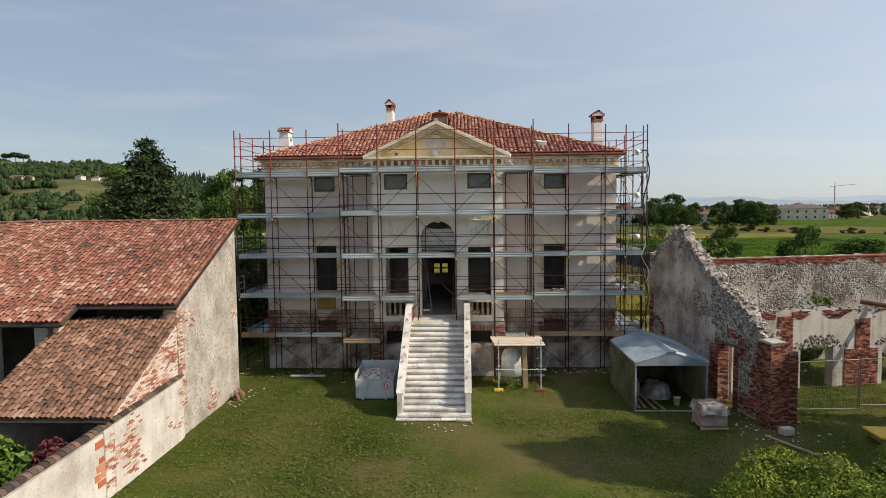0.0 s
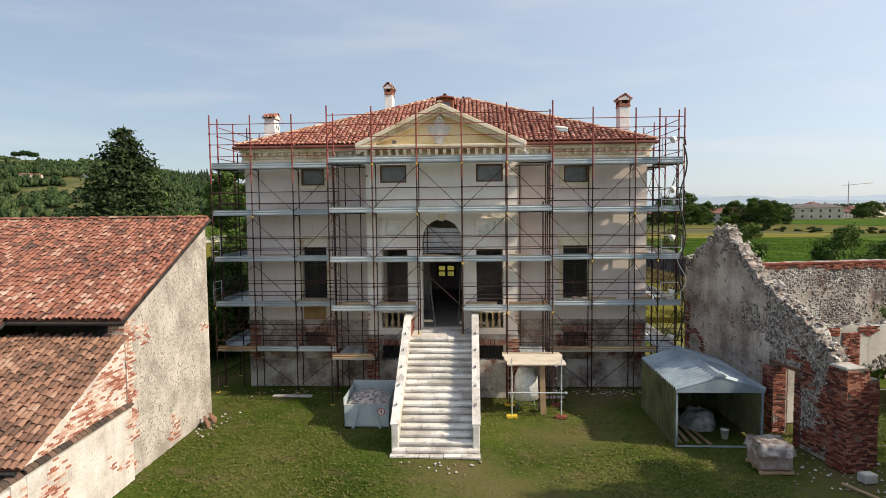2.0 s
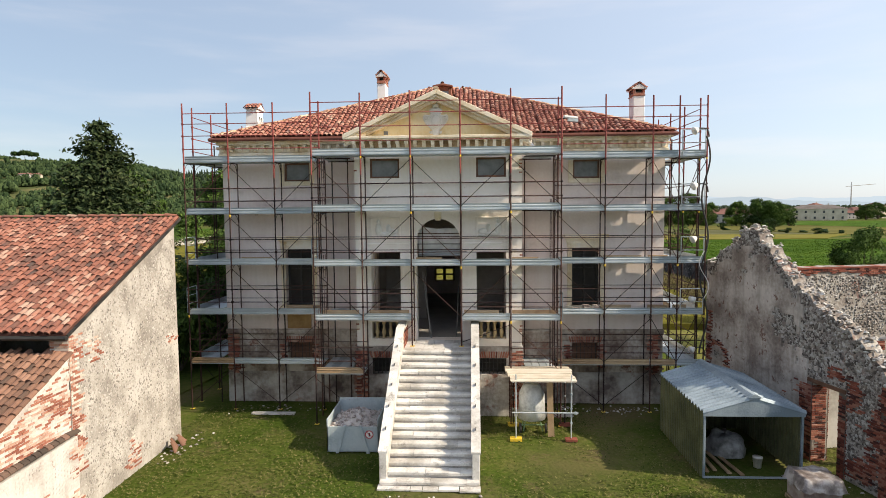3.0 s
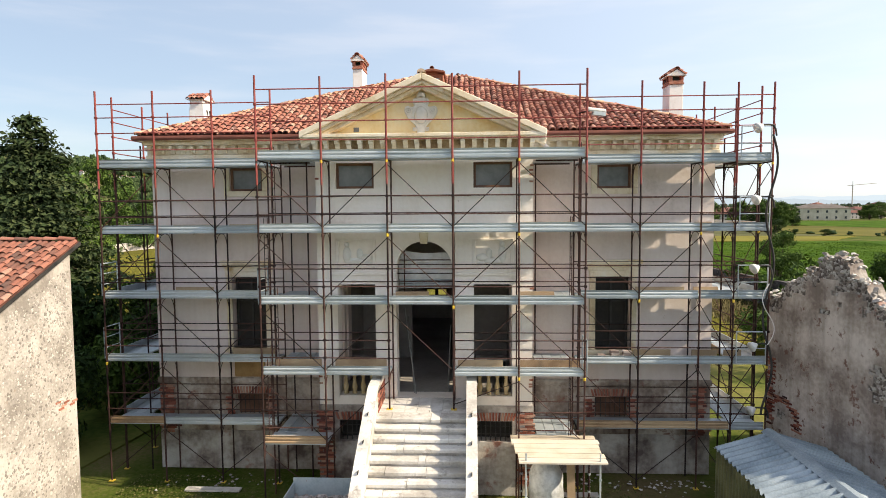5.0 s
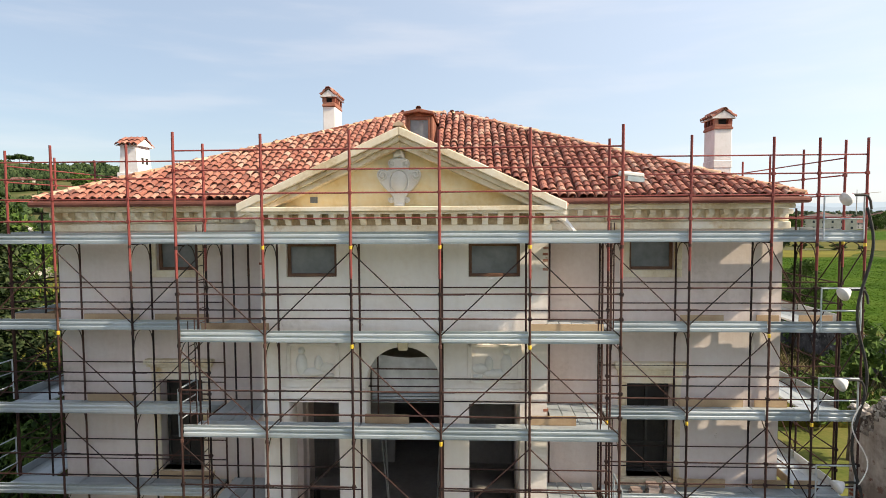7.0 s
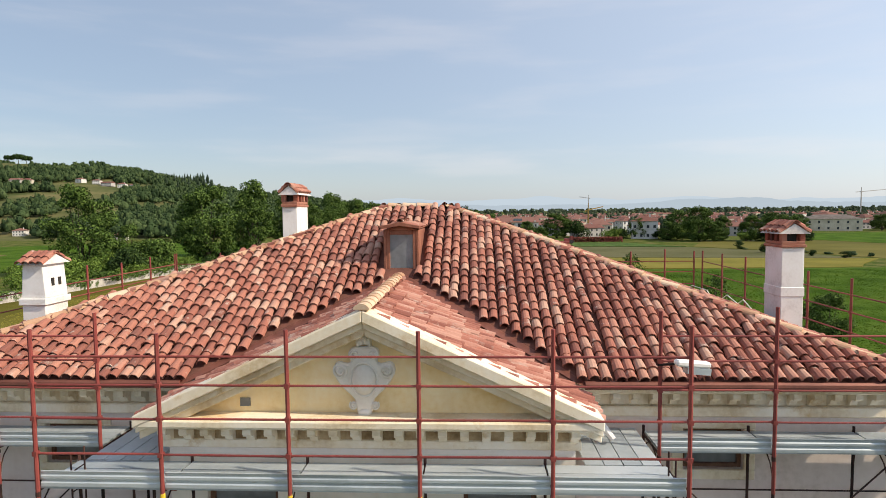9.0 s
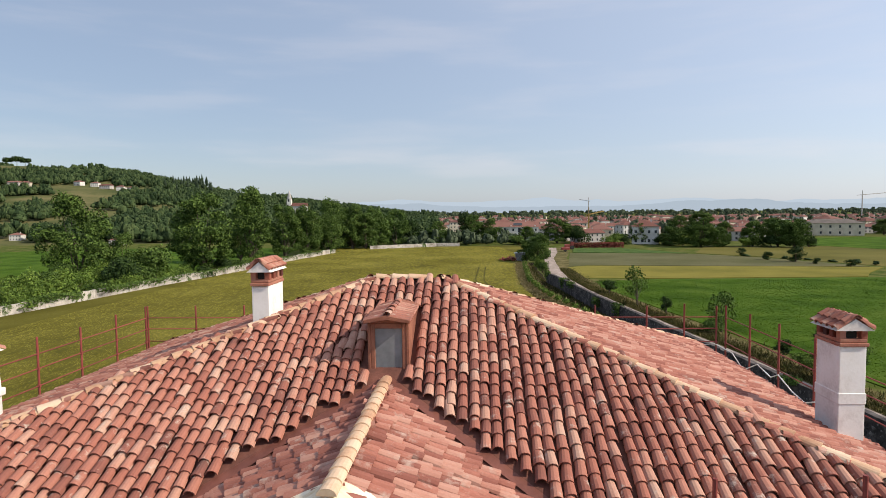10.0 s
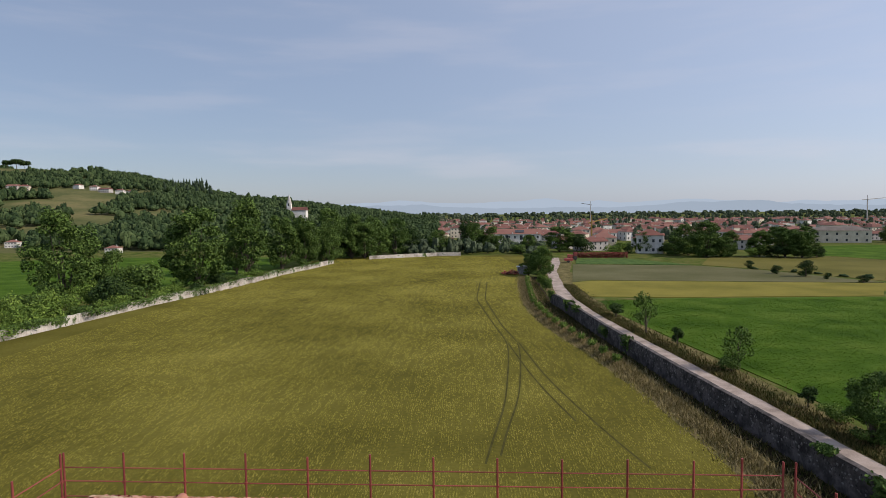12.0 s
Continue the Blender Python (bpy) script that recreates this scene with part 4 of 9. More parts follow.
def tile_frames(o, e, s, width, height, inside, pitch=0.205, step=0.30, lift=0.0, jitter=1.0, seed=1):
    """Frames of barrel tiles on a slope: o its low corner, e along the eave, s up the slope."""
    rng = np.random.default_rng(seed)
    o, e, s = (np.array(q, float) for q in (o, e, s))
    n = np.cross(e, s)
    out = []
    for i in range(int(width / pitch) + 1):
        a = (i + 0.5) * pitch
        off, phase = rng.normal(0, 0.012), rng.uniform(-0.12, 0.1)
        for j in range(int(height / step) + 1):
            b = j * step - 0.05 + (phase if j else 0.0)
            if not inside(a, b + 0.15):
                continue
            w = rng.normal(0, 0.035) * jitter
            ex, sx = e * math.cos(w) + s * math.sin(w), s * math.cos(w) - e * math.sin(w)
            tip = 0.03 * (1 + rng.normal(0, 0.25) * jitter)
            sy = sx - n * tip / 0.42
            g = 1 + rng.normal(0, 0.03)
            p = o + e * (a + off + rng.normal(0, 0.006)) + s * (b + rng.normal(0, 0.012)) + n * (lift + 0.035 + tip)
            out.append(np.column_stack([ex * g, sy, n * g, p]))
    return out


def line_frames(a, b, step=0.39, size=1.08, seed=3):
    """Frames of tiles that ride on a ridge or hip from a (low) to b (high)."""
    rng = np.random.default_rng(seed)
    a, b = Vector(a), Vector(b)
    u = (b - a).normalized()
    side = u.cross(Vector((0, 0, 1))).normalized()
    n = side.cross(u)
    out = []
    for k in range(int((b - a).length / step)):
        w = rng.normal(0, 0.03)
        ss = side * math.cos(w) + u * math.sin(w)
        p = a + u * (k * step) + n * (0.06 + rng.normal(0, 0.006))
        out.append(np.column_stack([ss * size, (u - n * 0.05) * 1.05, n * size * 0.8, p]))
    return out


front_s = Vector((0, RIDGE_Y - EY0, RIDGE_Z - EAVE_Z))
front_len = front_s.length
fs = front_s.normalized()
W = 2 * EX


def in_front(a, b):
    k = b / front_len
    if not (k * RUN_L - 0.06 < a < W - k * RUN_R + 0.06 and b < front_len - 0.05):
        return False
    y, x = EY0 + b * fs.y, a - EX                      # leave out what the gable roof covers
    if y < gy + 0.35:
        z = EAVE_Z + b * fs.z
        if z < APEX_Z - abs(x) * SLOPE + 0.16:
            return False
    return not (abs(x) < 0.46 and 2.7 < y < 4.6)     # and the dormer


front_tiles = tile_frames((CX - EX, EY0, EAVE_Z), (1, 0, 0), fs, W, front_len, in_front, seed=5)
near, rest = [], []
for fr in front_tiles:
    (near if abs(fr[0, 3] - CX) < 2.35 and fr[1, 3] > 3.0 else rest).append(fr)
near, rest = near[:300], rest + near[300:]
ONE_TILE = Build().many(TILE_V, TILE_F, [np.eye(3, 4)]).mesh("tile", ROOF_TILE_ONE, smooth=False, fix=False)
side_l, side_r = Vector((RUN_L, 0, RIDGE_Z - EAVE_Z)), Vector((-RUN_R, 0, RIDGE_Z - EAVE_Z))
D = EY1 - EY0


def in_side(length, low, high):
    """Whether a tile lies on a hip side: low and high are the plan runs of its two hips."""
    return lambda a, b: b / length * low - 0.06 < a < D - b / length * high + 0.06 and b < length - 0.1


rest += tile_frames((CX - EX, EY1, EAVE_Z), (0, -1, 0), side_l.normalized(), D, side_l.length, in_side(side_l.length, EY1 - RIDGE_Y, RIDGE_Y - EY0), seed=6, step=0.33)
far_tiles = tile_frames((CX + EX, EY0, EAVE_Z), (0, 1, 0), side_r.normalized(), D, side_r.length, in_side(side_r.length, RIDGE_Y - EY0, EY1 - RIDGE_Y), seed=7, step=0.33)
back_s = Vector((0, RIDGE_Y - EY1, RIDGE_Z - EAVE_Z))
far_tiles += tile_frames((CX + EX, EY1, EAVE_Z), (-1, 0, 0), back_s.normalized(), W, back_s.length,
                         lambda a, b: b / back_s.length * RUN_R < a < W - b / back_s.length * RUN_L and b < back_s.length - 0.1, seed=8)
part("roof_tiling", Build().many(TILE_V, TILE_F, rest).mesh("roof_tiling", ROOF_TILE, fix=False), None, villa, "red barrel tiles in rows", kind="stuff")
part("roof_tiling", Build().many(TILE_V, TILE_F, far_tiles).mesh("roof_tiling", SMOOTH_TILE, fix=False), None, villa, "weathered pink-red barrel tiles", kind="stuff")
gable_tiles = []
for s in (-1, 1):
    g = Vector((-s * PED_X, 0, APEX_Z - PED_Z))
    reach = gy - PED_Y

    def in_gable(a, b, s=s, g=g):
        y = PED_Y + a
        lim = EY0 + (PED_Z + b / g.length * (APEX_Z - PED_Z) - EAVE_Z) / (RIDGE_Z - EAVE_Z) * (RIDGE_Y - EY0)
        return 0.18 < a and y < lim + 0.1 and b < g.length - 0.06

    if s > 0:
        gable_tiles += tile_frames((CX + PED_X, PED_Y, PED_Z), (0, 1, 0), g.normalized(), reach, g.length, in_gable, seed=21, jitter=1.6, lift=-0.085)
    else:
        gable_tiles += [fr for fr in tile_frames((CX - PED_X, PED_Y + reach, PED_Z), (0, -1, 0), g.normalized(), reach, g.length,
                                                 lambda a, b: in_gable(reach - a, b), seed=22, jitter=1.6, lift=-0.085)]
part("gable_tiling", Build().many(TILE_V, TILE_F, gable_tiles).mesh("gable_tiling", SMOOTH_TILE, fix=False), None, villa, "pinkish barrel tiles of the gable roof", kind="stuff")
hips = [fr for k, (a, b) in enumerate(((A, R0), (B_, R1), (D_, R0), (C_, R1), (R0, R1))) for fr in line_frames(a, b, size=1.3, seed=31 + k)]
hips += line_frames((CX, PED_Y, APEX_Z), (CX, gy + 0.1, APEX_Z), step=0.3, size=1.2, seed=36)
part("ridge_tiling", Build().many(RIDGE_V, RIDGE_F, hips).mesh("ridge_tiling", RIDGE_TILE, fix=False), None, villa, "pale orange ridge and hip tiles", kind="stuff")
valley = Build()
for s in (-1, 1):
    a, b = Vector((CX + s * PED_X, EY0 - 0.1, PED_Z + 0.12)), Vector((CX, gy, APEX_Z + 0.05))
    w = Vector((0, 0.16, 0.06))
    valley.add([a - w * 0.6, a + w, b + w, b - w * 0.6], [(0, 1, 2, 3)])
part("valley_flashing", valley, COPPER, villa, "brown metal valley flashing")

# dormer
dormer = Build()
DX0, DX1, DY0, DZ0, DZ1 = CX - 0.40, CX + 0.40, 2.88, 12.12, 13.34
dormer.box(DX0, DX0 + 0.06, DY0, 4.65, DZ0, DZ1)
dormer.box(DX1 - 0.06, DX1, DY0, 4.65, DZ0, DZ1)
for x0, x1, z0, z1 in ((DX0 + 0.06, DX0 + 0.14, DZ0, DZ1), (DX1 - 0.14, DX1 - 0.06, DZ0, DZ1), (DX0 + 0.14, DX1 - 0.14, DZ1 - 0.1, DZ1), (DX0 + 0.14, DX1 - 0.14, DZ0, DZ0 + 0.1)):
    dormer.box(x0, x1, DY0 + 0.01, DY0 + 0.1, z0, z1)
dormer.prism([(DX0 - 0.04, DZ1 + 0.03), (DX0 - 0.04, DZ1 + 0.1), (CX, DZ1 + 0.19), (DX1 + 0.04, DZ1 + 0.1), (DX1 + 0.04, DZ1 + 0.03), (CX, DZ1 + 0.1)], "y", DY0 - 0.21, 4.9)
dormer.prism([(DX0, DZ1), (DX1, DZ1), (CX, DZ1 + 0.11)], "y", DY0, 4.9)
d_part = part("dormer", dormer, surface("oxide_timber", [(0.2, 0.07, 0.045), (0.32, 0.13, 0.08)], 3, 0.7, 0.3, 30), villa, "red-brown timber roof dormer with tiles", bevel=0.01)
part("dormer_pane", Build().box(DX0 + 0.14, DX1 - 0.14, DY0 + 0.05, DY0 + 0.06, DZ0 + 0.1, DZ1 - 0.1), SHEETING, d_part, "dusty grey pane")
dt = []
for s in (-1, 1):
    u = Vector((s * 0.6, 0, -0.17)).normalized()
    n = Vector((s * 0.17, 0, 0.6)).normalized()
    for i in range(9):
        o = Vector((CX, DY0 - 0.1 + i * 0.2, DZ1 + 0.185)) + u * 0.47
        dt.append(np.column_stack([Vector((0, 1, 0)), -u * 1.1, n * 0.45, o]))
dt += line_frames((CX, DY0 - 0.22, DZ1 + 0.15), (CX, 4.7, DZ1 + 0.15), size=0.8, seed=41)
part("dormer_tile", Build().many(TILE_V, TILE_F, dt), ROOF_TILE, d_part)

chimney(8.76, 3.36, 10.9, 0.49, 0.76, 13.2, False, "white rendered chimney with brick collar and tiled cap")
chimney(-2.88, 4.74, 12.3, 0.38, 0.96, 14.22, False, "tall white chimney with small tiled gable cap")
chimney(-8.67, 3.36, 10.7, 0.60, 0.84, 12.62, True, "white flared chimney with vent holes and tiled cap")
for fr in near:                                        # the tiles that the camera passes nearest, one by one
    part("tile", ONE_TILE, None, roof_part, m=Matrix((*[tuple(r) for r in fr], (0, 0, 0, 1))))

# bricks laid bare round the basement windows and at the corners
BARE = Build().box(-0.118, 0.118, -0.03, 0.03, -0.027, 0.027).mesh("brick", BRICK_ONE)
HEAD = Build().box(-0.057, 0.057, -0.03, 0.03, -0.027, 0.027).mesh("brick", BRICK_ONE)
rng = np.random.default_rng(140)


def bare_bricks(x0, x1, z0, z1, y, parent, ragged=0.35):
    """Courses of bricks with a ragged outline, a little proud of the wall."""
    mid, half = (x0 + x1) / 2, (x1 - x0) / 2
    for j in range(int((z1 - z0) / 0.066)):
        z = z0 + 0.033 + j * 0.066
        a = x0 + (0.06 if j % 2 else 0.12)
        reach = half * (1 - ragged * rng.uniform())
        while a < x1:
            if abs(a - mid) < reach:
                part("brick", BARE if (j % 5) else HEAD, None, parent, m=pose(a, y + rng.normal(0, 0.005), z, 0, rng.normal(0, 1), 0))
            a += 0.25 if j % 5 else 0.13


base_walls = [o for o in bpy.data.objects if o.name.startswith("base_wall")]
p_base, p_wall = bpy.data.objects["portico_base"], bpy.data.objects["portico_wall"]
part("apron_board", Build().box(CX - 6.38, CX - 5.38, -0.05, 0.0, 3.08, 3.86), surface("ochre_board", [(0.30, 0.17, 0.07), (0.42, 0.26, 0.11)], 1.5, 0.85, 0.3, 12, streak=0.3), villa, "ochre-brown panel below the tall window", bevel=0.01)
for s in (-1, 1):
    bw = base_walls[0 if s < 0 else 1]
    xm = CX + s * 5.85
    bare_bricks(xm - 0.80, xm - 0.54, 1.5, 2.45, -0.035, bw)
    bare_bricks(xm + 0.54, xm + 0.86, 1.45, 2.5, -0.035, bw)
    x0, x1 = sorted((CX + s * (HALF - 0.03), CX + s * (HALF - 0.62)))
    bare_bricks(x0, x1, 1.2, 2.86, -0.035, bw, 0.5)
    x0, x1 = sorted((CX + s * 3.2, CX + s * 2.75))
    bare_bricks(x0, x1, 0.3, 2.6, PORTICO - 0.045, p_base, 0.5)
    for z in np.arange(3.1, 9.9, 0.066):                  # chipped corners of the portico
        if noise.noise((z * 1.3, s * 4.0, 2)) + rng.normal(0, 0.25) > (0.42 if s > 0 else 0.75):
            part("brick", HEAD, None, p_wall, m=pose(CX + s * (PX - 0.055 + rng.uniform(0, 0.03)), PORTICO + 0.026, z, 0, rng.normal(0, 2), 0))
    for i in range(14):                                   # soldier course over the boarded window
        part("brick", BARE, None, bw, m=pose(xm - 0.62 + i * 0.0955, -0.036, 2.635, 0, 90 + (i - 6.5) * 2.5, 0))
    for i in range(15):                                   # flat arches over the basement openings
        part("brick", BARE, None, p_base, m=pose(CX + s * 2.01 - 0.62 + i * 0.0885, PORTICO - 0.05, 2.40, 0, 90 + (i - 7) * 3.0, 0))

# ---------------- stairs ----------------
STEPS, RISE = 17, FLOOR / 17
SY0, SY1 = -7.72, -3.42                                # first riser, landing's edge
TREAD = (SY1 - SY0) / (STEPS - 1)
SX0, SX1 = -1.12, 1.34
stair = thing("staircase", (CX, SY0, 0), "white stone staircase with sloping parapets and cracked treads", "staircase")
core = Build()
prof_s = [(SY0 + 0.05, 0.0)]
for i in range(STEPS):
    y = SY0 + i * TREAD + 0.04
    prof_s += [(y, RISE * i), (y, RISE * (i + 1) - 0.07)]
prof_s += [(PORTICO - 0.02, FLOOR - 0.07), (PORTICO - 0.02, 0)]
core.prism(prof_s, "x", SX0, SX1)
part("core", core, WHITE_STONE, stair)
rng = np.random.default_rng(4)
for i in range(STEPS):
    y, z = SY0 + i * TREAD, RISE * (i + 1)
    y1 = y + TREAD + 0.06 if i < STEPS - 1 else y + 0.45
    lo, hi = (SX0, SX1) if i else (SX0 - 0.2, SX1 + 0.2)
    cuts = [lo] + sorted(rng.uniform(lo + 0.3, hi - 0.3, rng.integers(1, 4)).tolist()) + [hi]
    for a, b in zip(cuts, cuts[1:]):
        if b - a < 0.12:
            continue
        dz, dy = rng.normal(0, 0.006), rng.normal(0, 0.008)
        s = Build().prism([(y + dy - 0.03, z - 0.095 + dz), (y + dy - 0.035, z - 0.025 + dz), (y + dy - 0.01, z + dz), (y1, z + dz), (y1, z - 0.095 + dz)], "x", a + 0.006, b - 0.006)
        tread = part("step", s, WHITE_STONE, stair)
        part("riser", Build().box(a + 0.004, b - 0.004, y + 0.025 + dy, y + 0.1, z - RISE + 0.002, z - 0.095 + dz), SHADED_RISER, tread)
cuts = [SX0 - 0.25, SX0 + 0.7, SX0 + 1.05, SX0 + 1.5, SX0 + 2.1, SX1 + 0.25]
for a, b in zip(cuts, cuts[1:]):
    part("paving_slab", Build().box(a + 0.01, b - 0.01, SY0 - 0.3 + rng.uniform(-0.05, 0.05), SY0 + 0.05, 0.0, 0.045 + rng.uniform(-0.01, 0.01)), WHITE_STONE, stair)
for i in range(7):                                     # landing slabs
    for j in range(4):
        x0 = SX0 + i * (SX1 - SX0) / 7
        y0 = SY1 + 0.42 + j * (PORTICO - SY1 - 0.42) / 4
        part("landing_slab", Build().box(x0 + 0.005, x0 + (SX1 - SX0) / 7 - 0.005, y0 + 0.005, y0 + (PORTICO - SY1 - 0.42) / 4 - 0.005, FLOOR - 0.08, FLOOR - rng.uniform(0, 0.006)), WHITE_STONE, stair)
for s in (-1, 1):
    x0, x1 = sorted((SX0 if s < 0 else SX1, (SX0 if s < 0 else SX1) + s * 0.23))
    y_end = SY0 + 0.14
    line = [(y_end, 0.0), (y_end, 0.93), (y_end + 0.15, 1.02), (-3.55, 3.42), (-3.1, 3.66), (-2.2, 3.72), (-2.0, 3.66), (PORTICO - 0.04, 3.60), (PORTICO - 0.04, 0)]
    part("parapet", Build().prism(line, "x", x0, x1), WHITE_STONE, stair, "white rendered parapet with coping", bevel=0.02)
    cop = Build()
    top = line[1:-1]
    for (a, b), (c, d) in zip(top, top[1:]):
        cop.prism([(a, b), (c, d), (c, d + 0.055), (a, b + 0.055)], "x", x0 - 0.025, x1 + 0.025)
    part("coping", cop, WHITE_STONE, stair)
    for k in range(5):                                 # iron cramps
        q = 0.12 + 0.19 * k
        y, z = -7.4 + q * 3.9, 1.1 + q * 2.38
        part("cramp", Build().box((x0 + x1) / 2 - 0.01, (x0 + x1) / 2 + 0.01, y - 0.06, y + 0.06, z + 0.02, z + 0.085), IRON, stair)
    br = Build()                                       # bricks bared on the inner face at the top
    xi = SX0 if s < 0 else SX1
    for r in range(8):
        for k in range(5):
            yb = -3.05 + k * 0.25 + (r % 2) * 0.12
            br.box(*(sorted((xi - s * 0.002, xi - s * 0.018))), yb, yb + 0.235, FLOOR + r * 0.075, FLOOR + r * 0.075 + 0.062)
    part("brickwork", br, BRICK, stair, "bared red brickwork", kind="stuff")

# ---------------- scaffolding ----------------
LEVELS = [1.88, 3.90, 5.90, 7.90, 9.92]
PLANK = Build().box(-0.5, 0.5, -0.15, 0.15, -0.045, 0.0).mesh("plank", ZINC, fix=False)


def toe_mesh(length, mat):
    """A ribbed toe board along x."""
    sec = [(0.0, 0.0), (-0.03, 0.0), (-0.03, 0.05), (-0.012, 0.065), (-0.012, 0.10), (-0.03, 0.115), (-0.03, 0.15), (-0.012, 0.165), (-0.03, 0.22), (0.0, 0.22)]
    return Build().prism(sec, "x", 0, length).mesh("toe_board", mat)


TOES = {}


def run(name, us, place, w_out, w_in, label, base=lambda u, w: 0.0, levels=LEVELS, tip=12.17, inner_tip=10.6, diag=True, flip=0, wood=(), skip=()):
    """One straight stretch of scaffolding. us: frames along it; place(u, w): the plan point; w_out, w_in: its two rows."""
    sc = thing(name, (*place(us[0], w_out), 0), label, "scaffolding", "scaffolding round the villa")

    def P(u, w, z):
        x, y = place(u, w)
        return Vector((x, y, z))

    inward = 1 if w_in > w_out else -1
    for u in us:
        zb = base(u, w_out)
        pole("standard", P(u, w_out, zb), P(u, w_out, 9.3), 0.026, RUST, sc)
        pole("red_standard", P(u, w_out - inward * 0.004, 9.22), P(u, w_out - inward * 0.004, tip + random.uniform(-0.05, 0.05)), 0.03, RED_PAINT, sc)
        zb = base(u, w_in)
        pole("standard", P(u, w_in, zb), P(u, w_in, inner_tip if levels else 9.3), 0.024, RUST, sc)
        if zb >= 0:
            part("base_plate", Build().box(-0.08, 0.08, -0.08, 0.08, 0, 0.012).mesh("base_plate", YELLOW_PAINT), None, sc, m=Matrix.Translation(P(u, w_out, base(u, w_out) + 0.002)))
        for z in levels:
            pole("transom", P(u, w_out, z - 0.02), P(u, w_in, z - 0.02), 0.02, RUST, sc)
            for w, d in ((w_out, 1), (w_in, -1)):        # curved gussets of the frame
                arc = [P(u, w + d * inward * (0.02 + 0.34 * (1 - math.cos(q))), z - 0.52 + 0.48 * math.sin(q)) for q in np.linspace(0, math.pi / 2, 5)]
                part("gusset", Build().pipe(arc, 0.011, 5), RUST, sc)
            part("clamp", Build().lathe([(0.028, -0.045), (0.036, -0.03), (0.036, 0.03), (0.028, 0.045)], 8).mesh("clamp", YELLOW_PAINT if random.random() < 0.3 else RUST), None, sc, m=Matrix.Translation(P(u, w_out, z - 0.07)))
    low_cp, red_cp = Build(), Build()                   # right-angle couplers where rails meet uprights
    for u in us:
        for z in levels:
            for h in (0.5, 1.0) if z < 9 else (0.52, 1.03, 1.5):
                c = P(u, w_out, z + h)
                if c.z > base(u, w_out) + 0.3:
                    (low_cp if z < 9 else red_cp).box(c.x - 0.034, c.x + 0.034, c.y - 0.04, c.y + 0.034, c.z - 0.032, c.z + 0.032)
    if levels[0] < 9:
        part("coupler", low_cp, RUST, sc, kind="stuff")
    part("coupler", red_cp, RED_PAINT, sc, kind="stuff")
    for i, (a, b) in enumerate(zip(us, us[1:])):
        for k, z in enumerate(levels):
            if (i, k) in skip:
                continue
            for h in ((0.5, 1.0) if z < 9 else (1.06, 1.50) if levels[0] > 7 else (0.52, 1.03)):
                over = random.uniform(0.04, 0.5) if z < 9 and i < len(us) - 2 else 0.05
                pole("guard_rail", P(a - 0.05, w_out, z + h), P(b + over, w_out, z + h + random.uniform(-0.012, 0.012)), 0.017, RUST if z < 9 else RED_PAINT, sc)
                if z < 9:
                    pole("guard_rail", P(a, w_in, z + h + 0.03), P(b, w_in, z + h + 0.03), 0.015, RUST, sc)
            if z > 9:
                for h in (1.5, 1.9)[levels[0] > 7:]:
                    pole("guard_rail", P(a, w_out, z + h), P(b, w_out, z + h), 0.017, RED_PAINT, sc)
            if diag and k < len(levels) - 1 + 1:
                z0 = max(levels[k - 1] if k else 0.1, base(a, w_out))
                p, q = (a, b) if (i + flip) % 2 else (b, a)
                if z - z0 > 0.9:
                    pole("diagonal_brace", P(p, w_out, z0 + 0.15), P(q, w_out, z - 0.15), 0.013, RUST, sc)
            d = P(b, w_out, 0) - P(a, w_out, 0)
            turn = Matrix.Rotation(math.atan2(d.y, d.x), 4, "Z")
            for j in range(3):
                w = w_out + inward * (0.17 + j * 0.29)
                if abs(w - w_out) > abs(w_in - w_out):
                    continue
                c = (P(a, w, z + 0.045) + P(b, w, z + 0.045)) / 2
                part("plank", PLANK, None, sc, m=Matrix.Translation(c) @ turn @ Matrix.Diagonal((d.length - 0.03, 0.93, 1, 1)))
            mat = WOOD if (i, k) in wood else ZINC
            key = (round(d.length, 2), mat.name)
            if key not in TOES:
                TOES[key] = toe_mesh(d.length - 0.06, mat)
            left = Vector((-d.y, d.x, 0)).normalized()
            side = 1 if left.dot(P(a, w_in, 0) - P(a, w_out, 0)) > 0 else -1
            o = P(a, w_out, z + 0.03 + random.uniform(-0.008, 0.008)) + d.normalized() * 0.03 + left * side * 0.05
            part("toe_board", TOES[key], None, sc, m=Matrix.Translation(o) @ turn @ Matrix.Diagonal((1, side, 1, 1)))
            if k and random.random() < 0.45 and z < 9.5:
                length = d.length * random.uniform(0.5, 0.95)
                o2 = P(a, w_in - inward * 0.06, z + 0.05) + d.normalized() * 0.1
                part("inner_board", Build().box(0, length, -0.015, 0.015, 0, 0.2).mesh("inner_board", WOOD), None, sc, m=Matrix.Translation(o2) @ turn)
    return sc


random.seed(5)
centre_us = [0.96 + 1.8 * k for k in range(-3, 3)]
FRONT = "red-brown steel frame scaffolding with galvanised decks and toe boards"
run("scaffolding", centre_us, lambda u, w: (u, w), -2.715, -1.82, FRONT, base=lambda u, w: FLOOR if abs(u - 0.06) < 1.1 else 0.0, skip={(2, 0), (2, 1), (1, 0), (3, 0)}, wood={(0, 0)}, flip=0, tip=12.19, inner_tip=10.06)
run("scaffolding", [-9.95, -8.17, -6.36, -4.56], lambda u, w: (u, w), -1.09, -0.19, FRONT, wood={(0, 0)}, flip=1, inner_tip=10.0, levels=[1.84, 3.84, 5.82, 7.83, 9.86])
